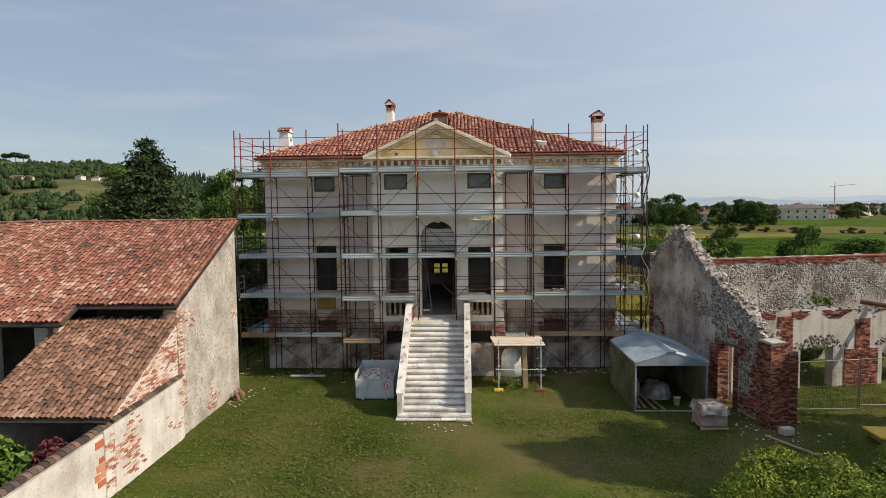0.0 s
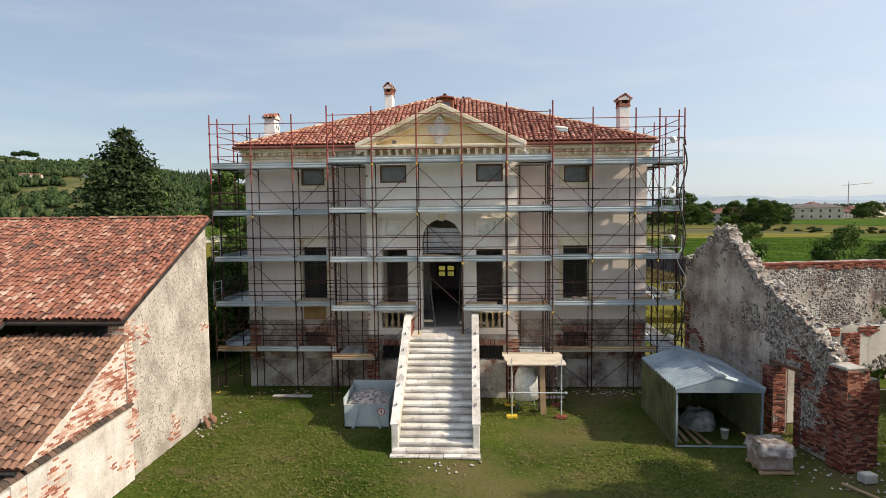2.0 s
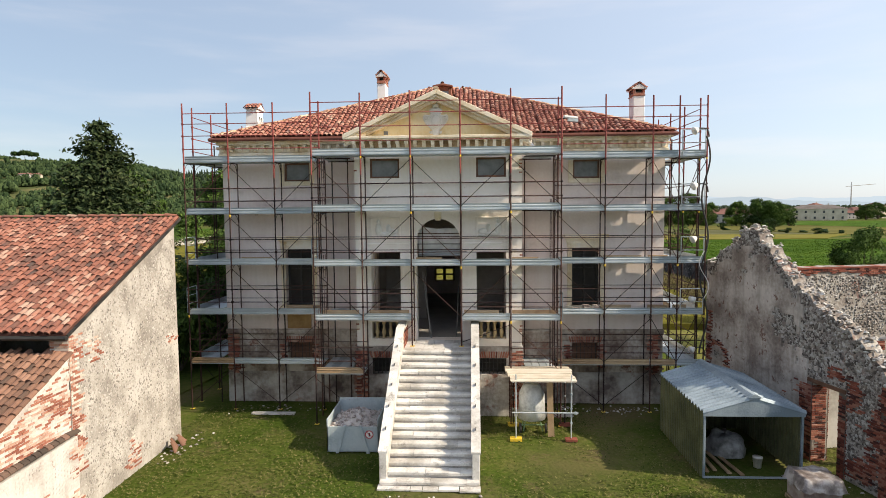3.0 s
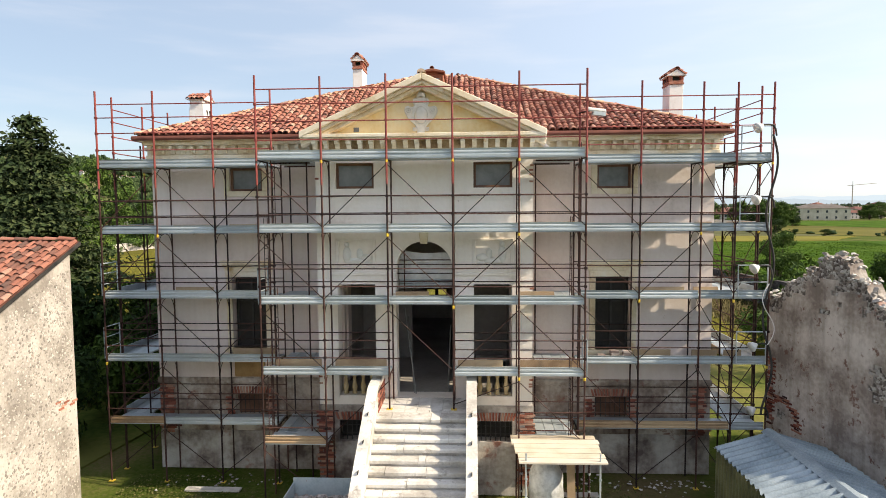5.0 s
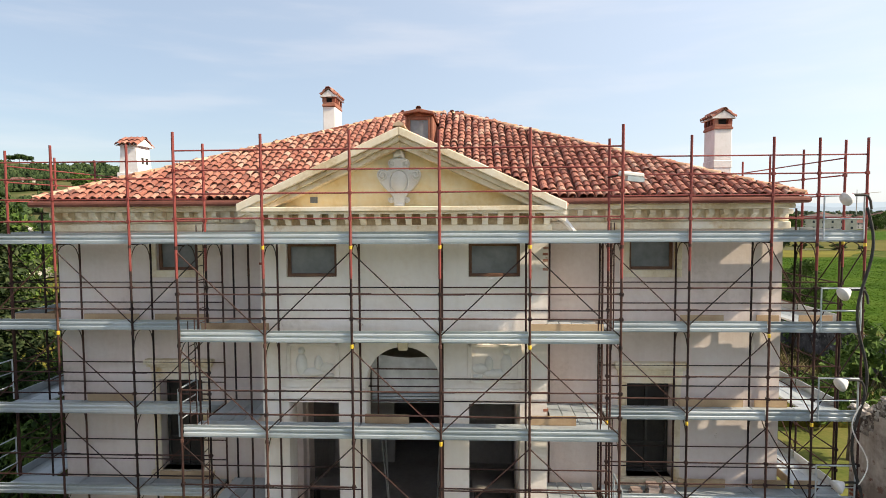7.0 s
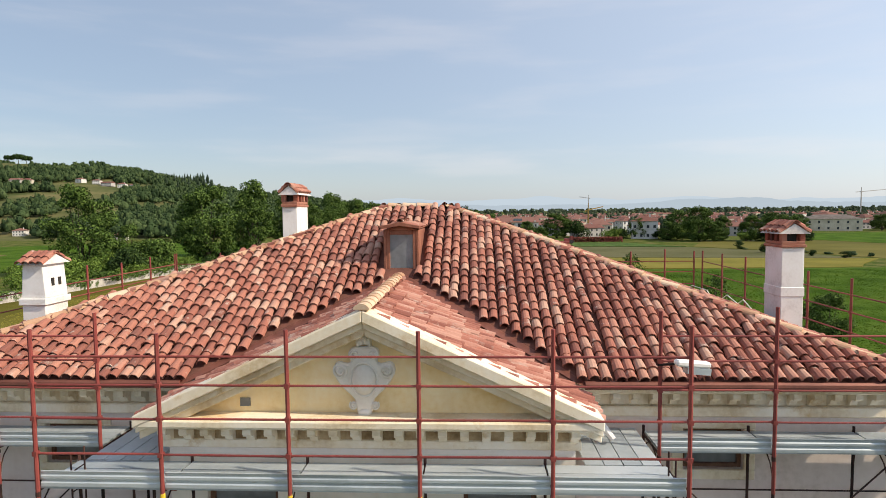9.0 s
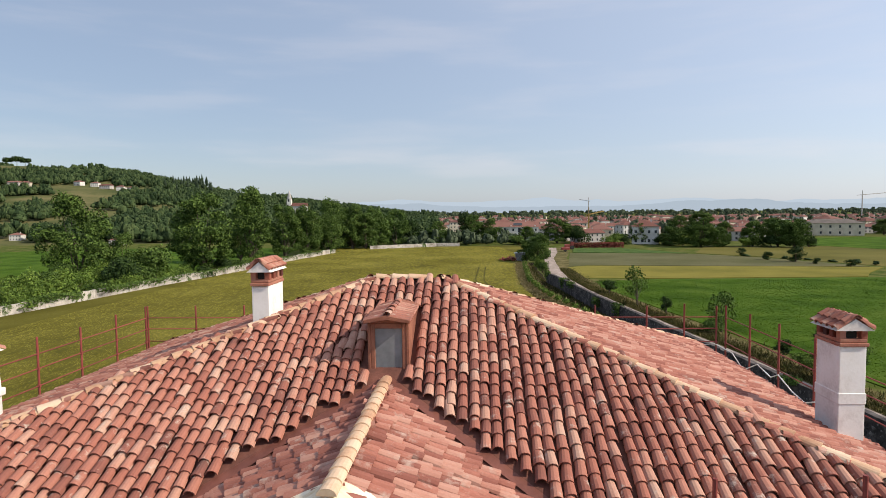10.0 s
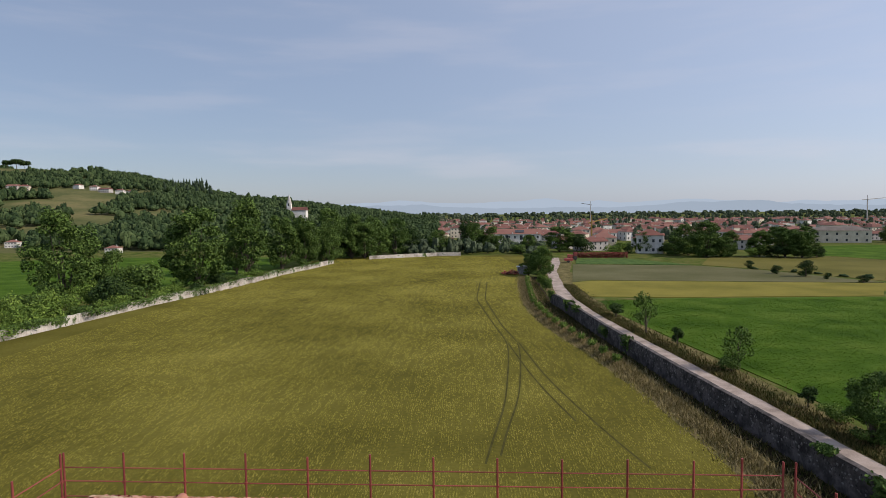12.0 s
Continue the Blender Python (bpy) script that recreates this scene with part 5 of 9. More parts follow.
run("scaffolding", [4.66, 6.45, 8.22, 9.2, 10.22], lambda u, w: (u, w), -1.09, -0.19, FRONT, wood={(0, 0), (1, 0), (2, 0)}, flip=0, inner_tip=10.0, levels=[1.84, 3.84, 5.82, 7.83, 9.86])
for x0, x1 in ((-4.36, -3.22), (3.36, 4.5)):             # decks that fill the corners beside the portico
    cd = thing("corner_deck", (x0, -1.0, 0), "galvanised scaffold decks filling the corner beside the portico", "scaffold deck", "corner decks")
    for z in LEVELS:
        for k in range(4):
            w = (x1 - x0) / 4
            part("plank", PLANK, None, cd, m=pose(x0 + (k + 0.5) * w, -1.0, z + 0.04, 0, 0, 90) @ Matrix.Diagonal((1.56, w / 0.32, 1, 1)))
        for y in (-1.74, -0.26):
            pole("transom", (x0 - 0.06, y, z - 0.03), (x1, y, z - 0.03), 0.022, RUST, cd)
    pole("standard", (x0 + 0.1, -0.24, 0), (x0 + 0.1, -0.24, 10.0), 0.024, RUST, cd)
    pole("standard", (x1 - 0.1, -1.72, 0), (x1 - 0.1, -1.72, 9.9), 0.024, RUST, cd)
side_us = [-0.19 + 1.79 * k for k in range(0, 8)]
for w_out, w_in in ((-9.98, -9.1), (10.28, 9.2)):
    run("scaffolding", side_us, lambda u, w: (w, u), w_out, w_in, "side scaffolding with perforated galvanised decks and red uprights", levels=[1.84, 3.84, 5.82, 7.83, 9.86], diag=True)
run("scaffolding", [-9.95 + 1.76 * k for k in range(0, 11)] + [8.92, 10.0], lambda u, w: (u, w), 12.42, 11.99, "rear scaffolding with red uprights and guard rails", levels=[7.83, 9.86], diag=False)

# ladder frames and brackets at the deck ends of the front
def end_gate(x, y0, y1, z):
    g = thing("scaffold_gate", (x, y0, z), "bent galvanised end guard rail of a scaffold deck", "guard rail", "end guard rails")
    part("rail", Build().pipe([(x, y0, z), (x, y0, z + 1.0), (x + 0.02, y1, z + 1.0), (x + 0.02, y1, z)], 0.017), ZINC, g)
    for h in (0.35, 0.68):
        part("bar", Build().tube((x, y0, z + h), (x + 0.02, y1, z + h), 0.014, 6), ZINC, g)


for z in LEVELS[1:3]:
    end_gate(-10.02, -1.05, -0.25, z)
end_gate(-4.5, -2.68, -1.9, LEVELS[2])
end_gate(4.62, -2.68, -1.9, LEVELS[1])
for k, z in enumerate((3.84, 5.82, 7.83, 9.86)):
    g = thing("scaffold_gate", (9.3, -1.15, z), "bent galvanised guard rail on the scaffold corner", "guard rail", "corner guard rails")
    part("rail", Build().pipe([(9.3, -1.14, z + 0.05), (9.3, -1.14, z + 1.0), (10.15, -1.14, z + 1.0), (10.15, -1.14, z + 0.05)], 0.018), ZINC, g)
    part("bar", Build().tube((9.3, -1.14, z + 0.5), (10.15, -1.14, z + 0.5), 0.015, 6), ZINC, g)
ladders = [(-4.25, -2.3, 0), (4.35, -2.3, 0)]
for x, y, _ in ladders:
    for k, (z0, z1) in enumerate(zip(LEVELS, LEVELS[1:])):
        ld = thing("ladder", (x, y, z0), "slim steel ladder between scaffold decks", "ladder", "scaffold ladders")
        xx = x + (0.12 if k % 2 else -0.12)
        for s in (-0.15, 0.15):
            part("stile", Build().tube((xx, y + s, z0 + 0.05), (xx, y + s, z1 + 0.4), 0.013, 6), RUST, ld)
        for r in range(7):
            q = (r + 1) / 8
            part("rung", Build().tube((xx, y - 0.15, z0 + 0.05 + q * 2.4), (xx, y + 0.15, z0 + 0.05 + q * 2.4), 0.01, 6), RUST, ld)

# ---------------- ground ----------------
g = Build()
xs = np.array([-3000, -900, -300, -120, *np.linspace(-60, 60, 61), 120, 300, 900, 3000])
ys = np.array([-600, -150, -60, *np.linspace(-36, 30, 34), 60, 120, 260, 520, 1100, 4200])
vv = [(x, y, 0.05 * noise.noise((x * 0.3, y * 0.3, 0)) * (abs(x) < 50 and -34 < y < 30) - 0.03) for y in ys for x in xs]
nx = len(xs)
g.add(vv, [(j * nx + i, j * nx + i + 1, (j + 1) * nx + i + 1, (j + 1) * nx + i) for j in range(len(ys) - 1) for i in range(nx - 1)])
solid("ground", g, LAWN, "mown lawn with bare trampled patches round the villa", "ground", smooth=True)

# ---------------- barn ----------------
def lumps(b, pts, size, seed, flat=0.6):
    """Low stones at pts: small squashed, jittered polyhedra."""
    rng = np.random.default_rng(seed)
    base = np.array([(1, 0, 0), (0.5, 0.87, 0), (-0.5, 0.87, 0), (-1, 0, 0), (-0.5, -0.87, 0), (0.5, -0.87, 0), (0.45, 0.3, 0.8), (-0.4, 0.35, 0.85), (0.05, -0.5, 0.8), (0, 0, -0.6)], float)
    faces = [(0, 1, 6), (1, 2, 7, 6), (2, 3, 7), (3, 4, 8, 7), (4, 5, 8), (5, 0, 6, 8), (6, 7, 8), (1, 0, 9), (2, 1, 9), (3, 2, 9), (4, 3, 9), (5, 4, 9), (0, 5, 9)]
    for p, n in pts:
        n = Vector(n).normalized()
        a = n.orthogonal().normalized()
        q = Matrix.Rotation(rng.uniform(0, 6.28), 3, n)
        a = q @ a
        c = n.cross(a)
        s = size * rng.uniform(0.6, 1.4)
        k = np.column_stack([a * s * rng.uniform(0.8, 1.35), c * s * rng.uniform(0.65, 1.0), n * s * flat])
        b.add((base + rng.normal(0, 0.1, base.shape)) @ k.T + np.array(p), faces)
    return b


def brick_field(b, o, u, n, cells, seed, keep, proud=0.014, length=0.21, height=0.062):
    """Bricks on a wall: o a corner, u along, n out of the wall; cells = its size in quarter metres by 75 mm; keep(a, z) says which stand bare."""
    rng = np.random.default_rng(seed)
    o, u, n = Vector(o), Vector(u), Vector(n)
    v = np.array([(x, y, z) for z in (0, 1) for y in (0, 1) for x in (0, 1)], float)
    f = [(4, 5, 7, 6), (0, 1, 5, 4), (2, 6, 7, 3), (0, 4, 6, 2), (1, 3, 7, 5)]
    fr = []
    columns, rows = max(1, round(cells[0] * 0.25 / length)), int(cells[1] * 0.075 / height)
    length = cells[0] * 0.25 / columns
    for j in range(rows):
        cuts = list(range(columns + 1)) if j % 2 else [0] + [q + 0.5 for q in range(columns)] + [columns]
        for a, c in zip(cuts, cuts[1:]):
            a, c, z = a * length, c * length, j * height
            if not keep((a + c) / 2, z + height / 2):
                continue
            p = o + u * (a + 0.006 + rng.normal(0, 0.003)) + Vector((0, 0, z + 0.006 + rng.normal(0, 0.002)))
            fr.append(np.column_stack([u * (c - a - 0.013), Vector((0, 0, height - 0.012)), n * (proud * rng.uniform(0.5, 1.6)), p]))
    b.many(v, f, fr)
    return b


BX, BACK = -8.95, -30.0
barn = thing("barn", (BX, -9.7, 0), "old whitewashed stone barn with red tiled roof and lean-to", "barn")
bg = Build()
GY0, GY1, RZ, EZ = -9.72, -4.05, 7.55, 4.92
bg.prism([(GY0, 0), (GY1, 0), (GY1, RZ), (GY0, EZ)], "x", BX - 0.5, BX)
part("gable_wall", bg, GABLE_LIME, barn, "whitewashed rubble gable wall with patched stones")
bw = Build()
bw.box(BACK, BX - 0.5, GY1 - 0.5, GY1, 0, RZ - 0.25)
bw.box(-12.7, BX - 0.5, GY0, GY0 + 0.4, 0, 4.25)
bw.box(BACK, -17.5, GY0, GY0 + 0.4, 0, 4.7)
bw.box(-12.9, -12.7, -10.6, GY0 + 0.4, 0, 4.2)
for x in (-13.9, -16.0):
    bw.box(x - 0.25, x + 0.25, GY0 - 0.1, GY0 + 0.4, 0, 4.7)
# near-black sheet added to paint the shade inside the open bay
part("inner_wall", Build().box(-17.5, -12.9, GY0 + 1.4, GY0 + 1.6, 0, 5.2), DARK, barn, "near-black sheet standing for the shade inside the barn")
part("barn_wall", bw, LIME, barn, "whitewashed barn walls and piers")
br = Build()
U = (RZ - EZ) / (GY1 - GY0)
lowY, lowZ = GY0 - 0.22, EZ - 0.22 * U
br.prism([(lowY, lowZ + 0.06), (GY1 + 0.25, RZ + 0.2), (GY1 + 0.25, RZ + 0.08), (lowY, lowZ - 0.06)], "x", -12.4, BX + 0.1)
br.prism([(lowY - 0.95, lowZ + 0.06 - 0.95 * U), (GY1 + 0.25, RZ + 0.2), (GY1 + 0.25, RZ + 0.08), (lowY - 0.95, lowZ - 0.06 - 0.95 * U)], "x", BACK, -12.4)
r_part = part("roof", br, UNDER_TILE, barn, "weathered red barrel-tile roof")
up = Vector((0, GY1 - GY0, RZ - EZ)).normalized()
L = (Vector((0, GY1 + 0.25, RZ + 0.2)) - Vector((0, lowY, lowZ + 0.06))).length
bt = tile_frames((-12.4, lowY, lowZ + 0.06), (1, 0, 0), up, 12.4 + BX + 0.08, L, lambda a, b: b < L - 0.1, seed=51, pitch=0.178, step=0.28)
low2 = Vector((BACK, lowY - 0.95, lowZ + 0.06 - 0.95 * U))
L2 = (Vector((BACK, GY1 + 0.25, RZ + 0.2)) - low2).length
bt += tile_frames(low2, (1, 0, 0), up, -12.4 - BACK, L2, lambda a, b: b < L2 - 0.1, seed=52, pitch=0.178, step=0.28)
part("roof_tiling", Build().many(NARROW_V, NARROW_F, bt).mesh("roof_tiling", OLD_TILE, fix=False), None, barn, "mottled red and grey barrel tiles", kind="stuff")
part("ridge_tiling", Build().many(TILE_V, TILE_F, line_frames((BACK, GY1 + 0.2, RZ + 0.2), (BX + 0.05, GY1 + 0.2, RZ + 0.2), seed=53)).mesh("ridge_tiling", OLD_TILE, fix=False), None, barn, "red ridge tiles", kind="stuff")
verge = Build()
verge.prism([(lowY, lowZ - 0.03), (GY1 + 0.25, RZ + 0.11), (GY1 + 0.25, RZ + 0.19), (lowY, lowZ + 0.05)], "x", BX + 0.1, BX + 0.15)
verge.tube((-12.4, lowY - 0.05, lowZ - 0.03), (BX + 0.15, lowY - 0.05, lowZ - 0.03), 0.06, 8)
verge.tube((BACK, lowY - 1.0, lowZ - 0.03 - 0.95 * U), (-12.4, lowY - 1.0, lowZ - 0.03 - 0.95 * U), 0.06, 8)
verge.tube((-12.4, lowY - 1.0, lowZ - 0.03 - 0.95 * U), (-12.4, lowY - 0.05, lowZ - 0.03), 0.05, 8)
part("gutter", verge, IRON, barn, "dark metal gutter and verge trim")
# lean-to
AY0, AY1, AZ0, AZ1, AX0 = -14.02, -9.75, 2.32, 4.30, -12.95
an = Build()
an.prism([(AY0 + 0.15, 0), (AY1, 0), (AY1, AZ1 - 0.1), (AY0 + 0.15, AZ0 - 0.02)], "x", BX - 0.4, BX - 0.02)
annex = part("lean_to_wall", an, LIME, barn, "lean-to wall of patched brick and limewash")
part("lean_to_wall", Build().box(AX0, AX0 + 0.4, AY0 + 0.15, AY1, 0, 2.2), LIME, barn)
WASHED_BRICK = surface("washed_brick", [(0.26, 0.09, 0.06), (0.40, 0.16, 0.105), (0.54, 0.37, 0.29), (0.64, 0.56, 0.50)], 1.6, 0.92, 0.6, 30, vary="island", amount=0.6)
ab = Build()
ua = (AZ1 - AZ0) / (AY1 - AY0)
brick_field(ab, (BX - 0.021, AY0 + 0.15, 1.6), (0, 1, 0), (1, 0, 0), (17, 38), 61,
            lambda a, z: z + 1.6 < AZ0 - 0.1 + (a - 0.2) * ua and (noise.noise((a * 0.9, z * 1.4, 3)) + random.uniform(-0.45, 0.45) > -0.38 or a < 0.3))
brick_field(ab, (BX - 0.003, GY0, 0.2), (0, 1, 0), (1, 0, 0), (3, 62), 62, lambda a, z: a < 0.3 + 0.25 * (int(z / 0.3) % 2) and noise.noise((z * 0.8, 1, 7)) > -0.35)
brick_field(ab, (BX - 0.003, GY0, 0.1), (0, 1, 0), (1, 0, 0), (24, 60), 63, lambda a, z: noise.noise((a * 0.55, z * 0.7, 9)) + random.uniform(-0.2, 0.2) > 0.62)
brick_field(ab, (BX - 0.5, GY0 + 0.003, 3.6), (1, 0, 0), (0, -1, 0), (2, 17), 64, lambda a, z: a < 0.48, proud=0.02, length=0.24)
part("brickwork", ab, WASHED_BRICK, barn, "bared red bricks through the limewash", kind="stuff")
lr = Build().prism([(AY0 - 0.15, AZ0 - 0.06), (AY1, AZ1 + 0.04), (AY1, AZ1 - 0.06), (AY0 - 0.15, AZ0 - 0.16)], "x", AX0 - 0.1, BX + 0.03)
part("lean_to_roof", lr, UNDER_TILE, barn, "lower roof of weathered red tiles")
ups = Vector((0, AY1 - AY0 + 0.15, AZ1 - AZ0 + 0.1)).normalized()
LL = Vector((0, AY1 - AY0 + 0.15, AZ1 - AZ0 + 0.1)).length
lt = tile_frames((AX0 - 0.1, AY0 - 0.15, AZ0 - 0.06), (1, 0, 0), ups, BX + 0.03 - AX0 + 0.1, LL, lambda a, b: b < LL - 0.1, seed=55, pitch=0.165, step=0.27)
LEAN_TILE = surface("lean_to_tile", [(0.085, 0.056, 0.042), (0.155, 0.084, 0.058), (0.235, 0.122, 0.082), (0.31, 0.175, 0.12), (0.42, 0.30, 0.225)],
                    0.7, 0.9, 0.6, 30, vary="island", amount=0.55, stops=[0.15, 0.35, 0.55, 0.75, 0.95])
part("lean_to_tiling", Build().many(NARROW_V, NARROW_F, lt).mesh("lean_to_tiling", LEAN_TILE, fix=False), None, barn, "dull red lean-to tiles", kind="stuff")
part("lean_to_gutter", Build().tube((AX0 - 0.1, AY0 - 0.2, AZ0 - 0.14), (BX + 0.03, AY0 - 0.2, AZ0 - 0.14), 0.055, 8), IRON, barn)
BARN_STONE = surface("barn_stone", [(0.21, 0.187, 0.165), (0.36, 0.328, 0.295), (0.53, 0.495, 0.455)], 2, 0.93, 0.5, 18, vary="island", amount=0.6)
st = Build()
rng = np.random.default_rng(8)
pts = []
for _ in range(8200):
    y, z = rng.uniform(GY0 + 0.4, GY1 - 0.1), rng.uniform(0.3, 7)
    if z < EZ + (y - GY0) * U - 0.35 and noise.noise((y * 0.5, z * 0.5, 2)) + 0.25 * noise.noise((y * 2, z * 2, 5)) + 0.05 * (z - 4.2) > -0.85 + rng.uniform(0, 0.9):
        pts.append(((BX - 0.004, y, z), (1, 0, 0)))
part("stone_facing", lumps(st, pts, 0.034, 9, 0.4), BARN_STONE, barn, "rubble stones showing through limewash", kind="stuff")

# garden wall in front of the lean-to
gw = thing("garden_wall", (BX, -14, 0), "limewashed garden wall with tiled coping and a brick end pier", "wall", kind="structure")
w = Build().prism([(-14.0, 0), (GY0, 0), (GY0, 2.18), (-14.0, 2.02)], "x", BX - 0.08, BX + 0.12)
w.prism([(-27, 0), (-14.45, 0), (-14.45, 1.92), (-27, 1.62)], "x", BX - 0.24, BX + 0.06)
w.box(BX - 0.2, BX + 0.1, -14.45, -14.0, 0, 2.0)
part("wall_body", w, LIME, gw)
gb = Build()
brick_field(gb, (BX + 0.1, -14.45, 0.2), (0, 1, 0), (1, 0, 0), (2, 22), 66, lambda a, z: (int(z / 0.3) % 2 == 0) or a > 0.25, length=0.22)
brick_field(gb, (BX + 0.12, -14.0, 0.2), (0, 1, 0), (1, 0, 0), (17, 26), 67, lambda a, z: noise.noise((a * 0.7, z * 1.6, 19)) + random.uniform(-0.3, 0.3) > 0.34 or (a > 4.0 and int(z / 0.3) % 2))
part("brickwork", gb, WASHED_BRICK, gw, kind="stuff")
BLOCK = surface("hollow_block", [(0.36, 0.10, 0.05), (0.48, 0.15, 0.07), (0.56, 0.24, 0.14)], 3, 0.85, 0.4, 24, vary="object", amount=0.6)
for k, (y, z, wd, hg) in enumerate(((-14.84, 1.58, 0.4, 0.22), (-14.70, 1.14, 0.3, 0.17), (-14.82, 0.92, 0.34, 0.2), (-14.92, 0.68, 0.26, 0.2), (-14.62, 0.70, 0.2, 0.22), (-14.8, 0.48, 0.36, 0.18))):
    part("terracotta_block", Build().box(BX + 0.04, BX + 0.075 + 0.006 * (k % 3), y, y + wd, z, z + hg), BLOCK, gw, bevel=0.01)
wf = Build()                                            # courses that stand out under the limewash
brick_field(wf, (BX + 0.12, -14.0, 0.1), (0, 1, 0), (1, 0, 0), (17, 26), 68, lambda a, z: noise.noise((a * 1.3, z * 1.6, 40)) + 0.4 * noise.noise((a * 5, z * 6, 41)) > 0.0, proud=0.009)
brick_field(wf, (BX + 0.06, -22.0, 0.1), (0, 1, 0), (1, 0, 0), (30, 20), 69, lambda a, z: noise.noise((a * 1.3, z * 1.6, 42)) + 0.4 * noise.noise((a * 5, z * 6, 43)) > 0.0 and a < 7.0, proud=0.009)
part("washed_courses", wf, LIME, gw, kind="stuff")
cop = line_frames((BX, -14.0, 2.04), (BX, GY0, 2.2), step=0.2, size=1.5, seed=71) + line_frames((BX - 0.1, -27, 1.64), (BX - 0.1, -14.0, 1.96), step=0.2, size=1.7, seed=72)
part("coping_tile", Build().many(TILE_V, TILE_F, cop), surface("mossy_tile", [(0.05, 0.04, 0.034), (0.11, 0.075, 0.058), (0.20, 0.12, 0.09)], 2, 0.92, 0.5, 25, vary="island", amount=0.6), gw, "dark mossy coping tiles", kind="stuff")

# spare tiles and stones against the barn's foot
for k in range(6):
    tl = thing("roof_tile", (BX + 0.3, -5.3 - 0.12 * k, 0.1), "old terracotta barrel tile leaning on the barn wall", "roof tile", "tiles stacked by the barn")
    part("tile_body", Build().many(TILE_V, TILE_F, [np.column_stack([Vector((0.1 * (-1) ** k, 0.8, 0)), Vector((-0.5 + 0.06 * (k % 3), 0.1 * (k - 3), 0.66 + 0.1 * (k % 2))), Vector((0.8, 0, 0.4)), Vector((BX + 0.36 + 0.07 * (k % 3), -4.55 - 0.19 * k, 0.02))])]), LEAN_TILE, tl)

# ---------------- ruined outbuilding ----------------
TURN = radians(11.5)
RO = Vector((10.75, 0.05, 0))
RU, RV = Vector((math.cos(TURN), math.sin(TURN), 0)), Vector((math.sin(TURN), -math.cos(TURN), 0))
RM = Matrix.Translation(RO) @ Matrix((( RU.x, -RV.x, 0, 0), (RU.y, -RV.y, 0, 0), (0, 0, 1, 0), (0, 0, 0, 1)))   # x = u, y = -v
ruin = thing("ruined_outbuilding", RO, "roofless ruin of rubble and brick with a broken gable wall", "ruin")


def broken(line, step=0.16, amp=0.09, seed=1):
    """A jagged line through the given (v, z) points."""
    out, rr = [], np.random.default_rng(seed)
    for (a, b), (c, d) in zip(line, line[1:]):
        k = max(1, int(abs(c - a) / step))
        for i in range(k):
            q = i / k
            out.append((a + (c - a) * q, b + (d - b) * q + rr.normal(0, amp)))
    return out + [line[-1]]


crest = broken([(0.0, 5.72), (0.5, 5.95), (1.5, 6.45), (2.4, 7.05), (2.75, 7.25), (3.2, 6.75), (3.7, 6.3), (4.4, 5.75), (5.2, 5.25), (6.1, 4.75), (7.2, 4.15), (8.1, 3.62), (8.35, 3.3)], seed=14)
stretches = []
door = (5.75, 6.75, 2.55)
for (a, b), (c, d) in zip(crest, crest[1:]):
    mid = (a + c) / 2
    z0 = door[2] + 0.06 * math.sin(mid * 9) if door[0] < mid < door[1] else 0.0
    stretches.append((-a, -c, z0, b, d))
g_out = broken_wall(stretches, "x", 0, 0.5, RM)
g_out.materials.append(RUBBLE)
part("gable_wall", g_out, None, ruin, "broken gable wall of river stones, brick and worn plaster")
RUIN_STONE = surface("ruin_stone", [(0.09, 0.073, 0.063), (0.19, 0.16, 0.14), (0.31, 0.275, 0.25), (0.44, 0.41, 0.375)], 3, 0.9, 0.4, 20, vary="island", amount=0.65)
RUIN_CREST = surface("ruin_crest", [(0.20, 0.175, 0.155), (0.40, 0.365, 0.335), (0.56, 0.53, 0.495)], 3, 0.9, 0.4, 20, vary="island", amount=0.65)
PLASTERED = set()
pl = Build()                                            # sheets of plaster that still hold
rr = np.random.default_rng(15)
for i in range(66):
    for j in range(46):
        v, z = 0.06 + i * 0.13, 0.1 + j * 0.14
        top = np.interp(v, [q[0] for q in crest], [q[1] for q in crest])
        if z + 0.14 > top - 0.25 - 0.25 * abs(noise.noise((v, z, 1))) or (door[0] - 0.35 < v < door[1] + 0.25 and z < door[2] + 0.3):
            continue
        k = noise.noise((v * 0.55, z * 0.6, 21)) + 0.45 * noise.noise((v * 2.1, z * 2.1, 22)) - 0.11 * max(0, v - 3.2) + 0.6 * float(np.clip((4.3 - v) / 1.2, 0, 1)) * (z > 0.5)
        if k > -0.04:
            PLASTERED.add((i, j))
            pl.box(-0.045 - 0.012 * k, 0.01, -v - 0.13, -v, z, z + 0.14, m=RM)
part("plaster_patch", pl, surface("grey_plaster", [(0.24, 0.195, 0.168), (0.43, 0.37, 0.325), (0.60, 0.54, 0.49)], 0.9, 0.93, 0.9, 9, streak=0.45, spots=(0.19, 0.11, 0.085), spot_scale=3.2, spot_edge=(0.58, 0.63)), ruin, "grey-white plaster remains", kind="stuff")
sb, pts = Build(), []
for _ in range(15000):
    v, z = rr.uniform(0.05, 8.2), rr.uniform(0.1, 7.1)
    top = np.interp(v, [q[0] for q in crest], [q[1] for q in crest])
    if z < top and not (door[0] - 0.2 < v < door[1] + 0.2 and z < door[2] + 0.1):
        if (int((v - 0.06) / 0.13), int((z - 0.1) / 0.14)) not in PLASTERED:
            pts.append((RM @ Vector((0.0, -v, z)), -RU))
lumps(sb, pts, 0.05, 16, 0.45)
part("stone_facing", sb, RUIN_STONE, ruin, "river stones laid in rough courses", kind="stuff")
sb, pts = Build(), []
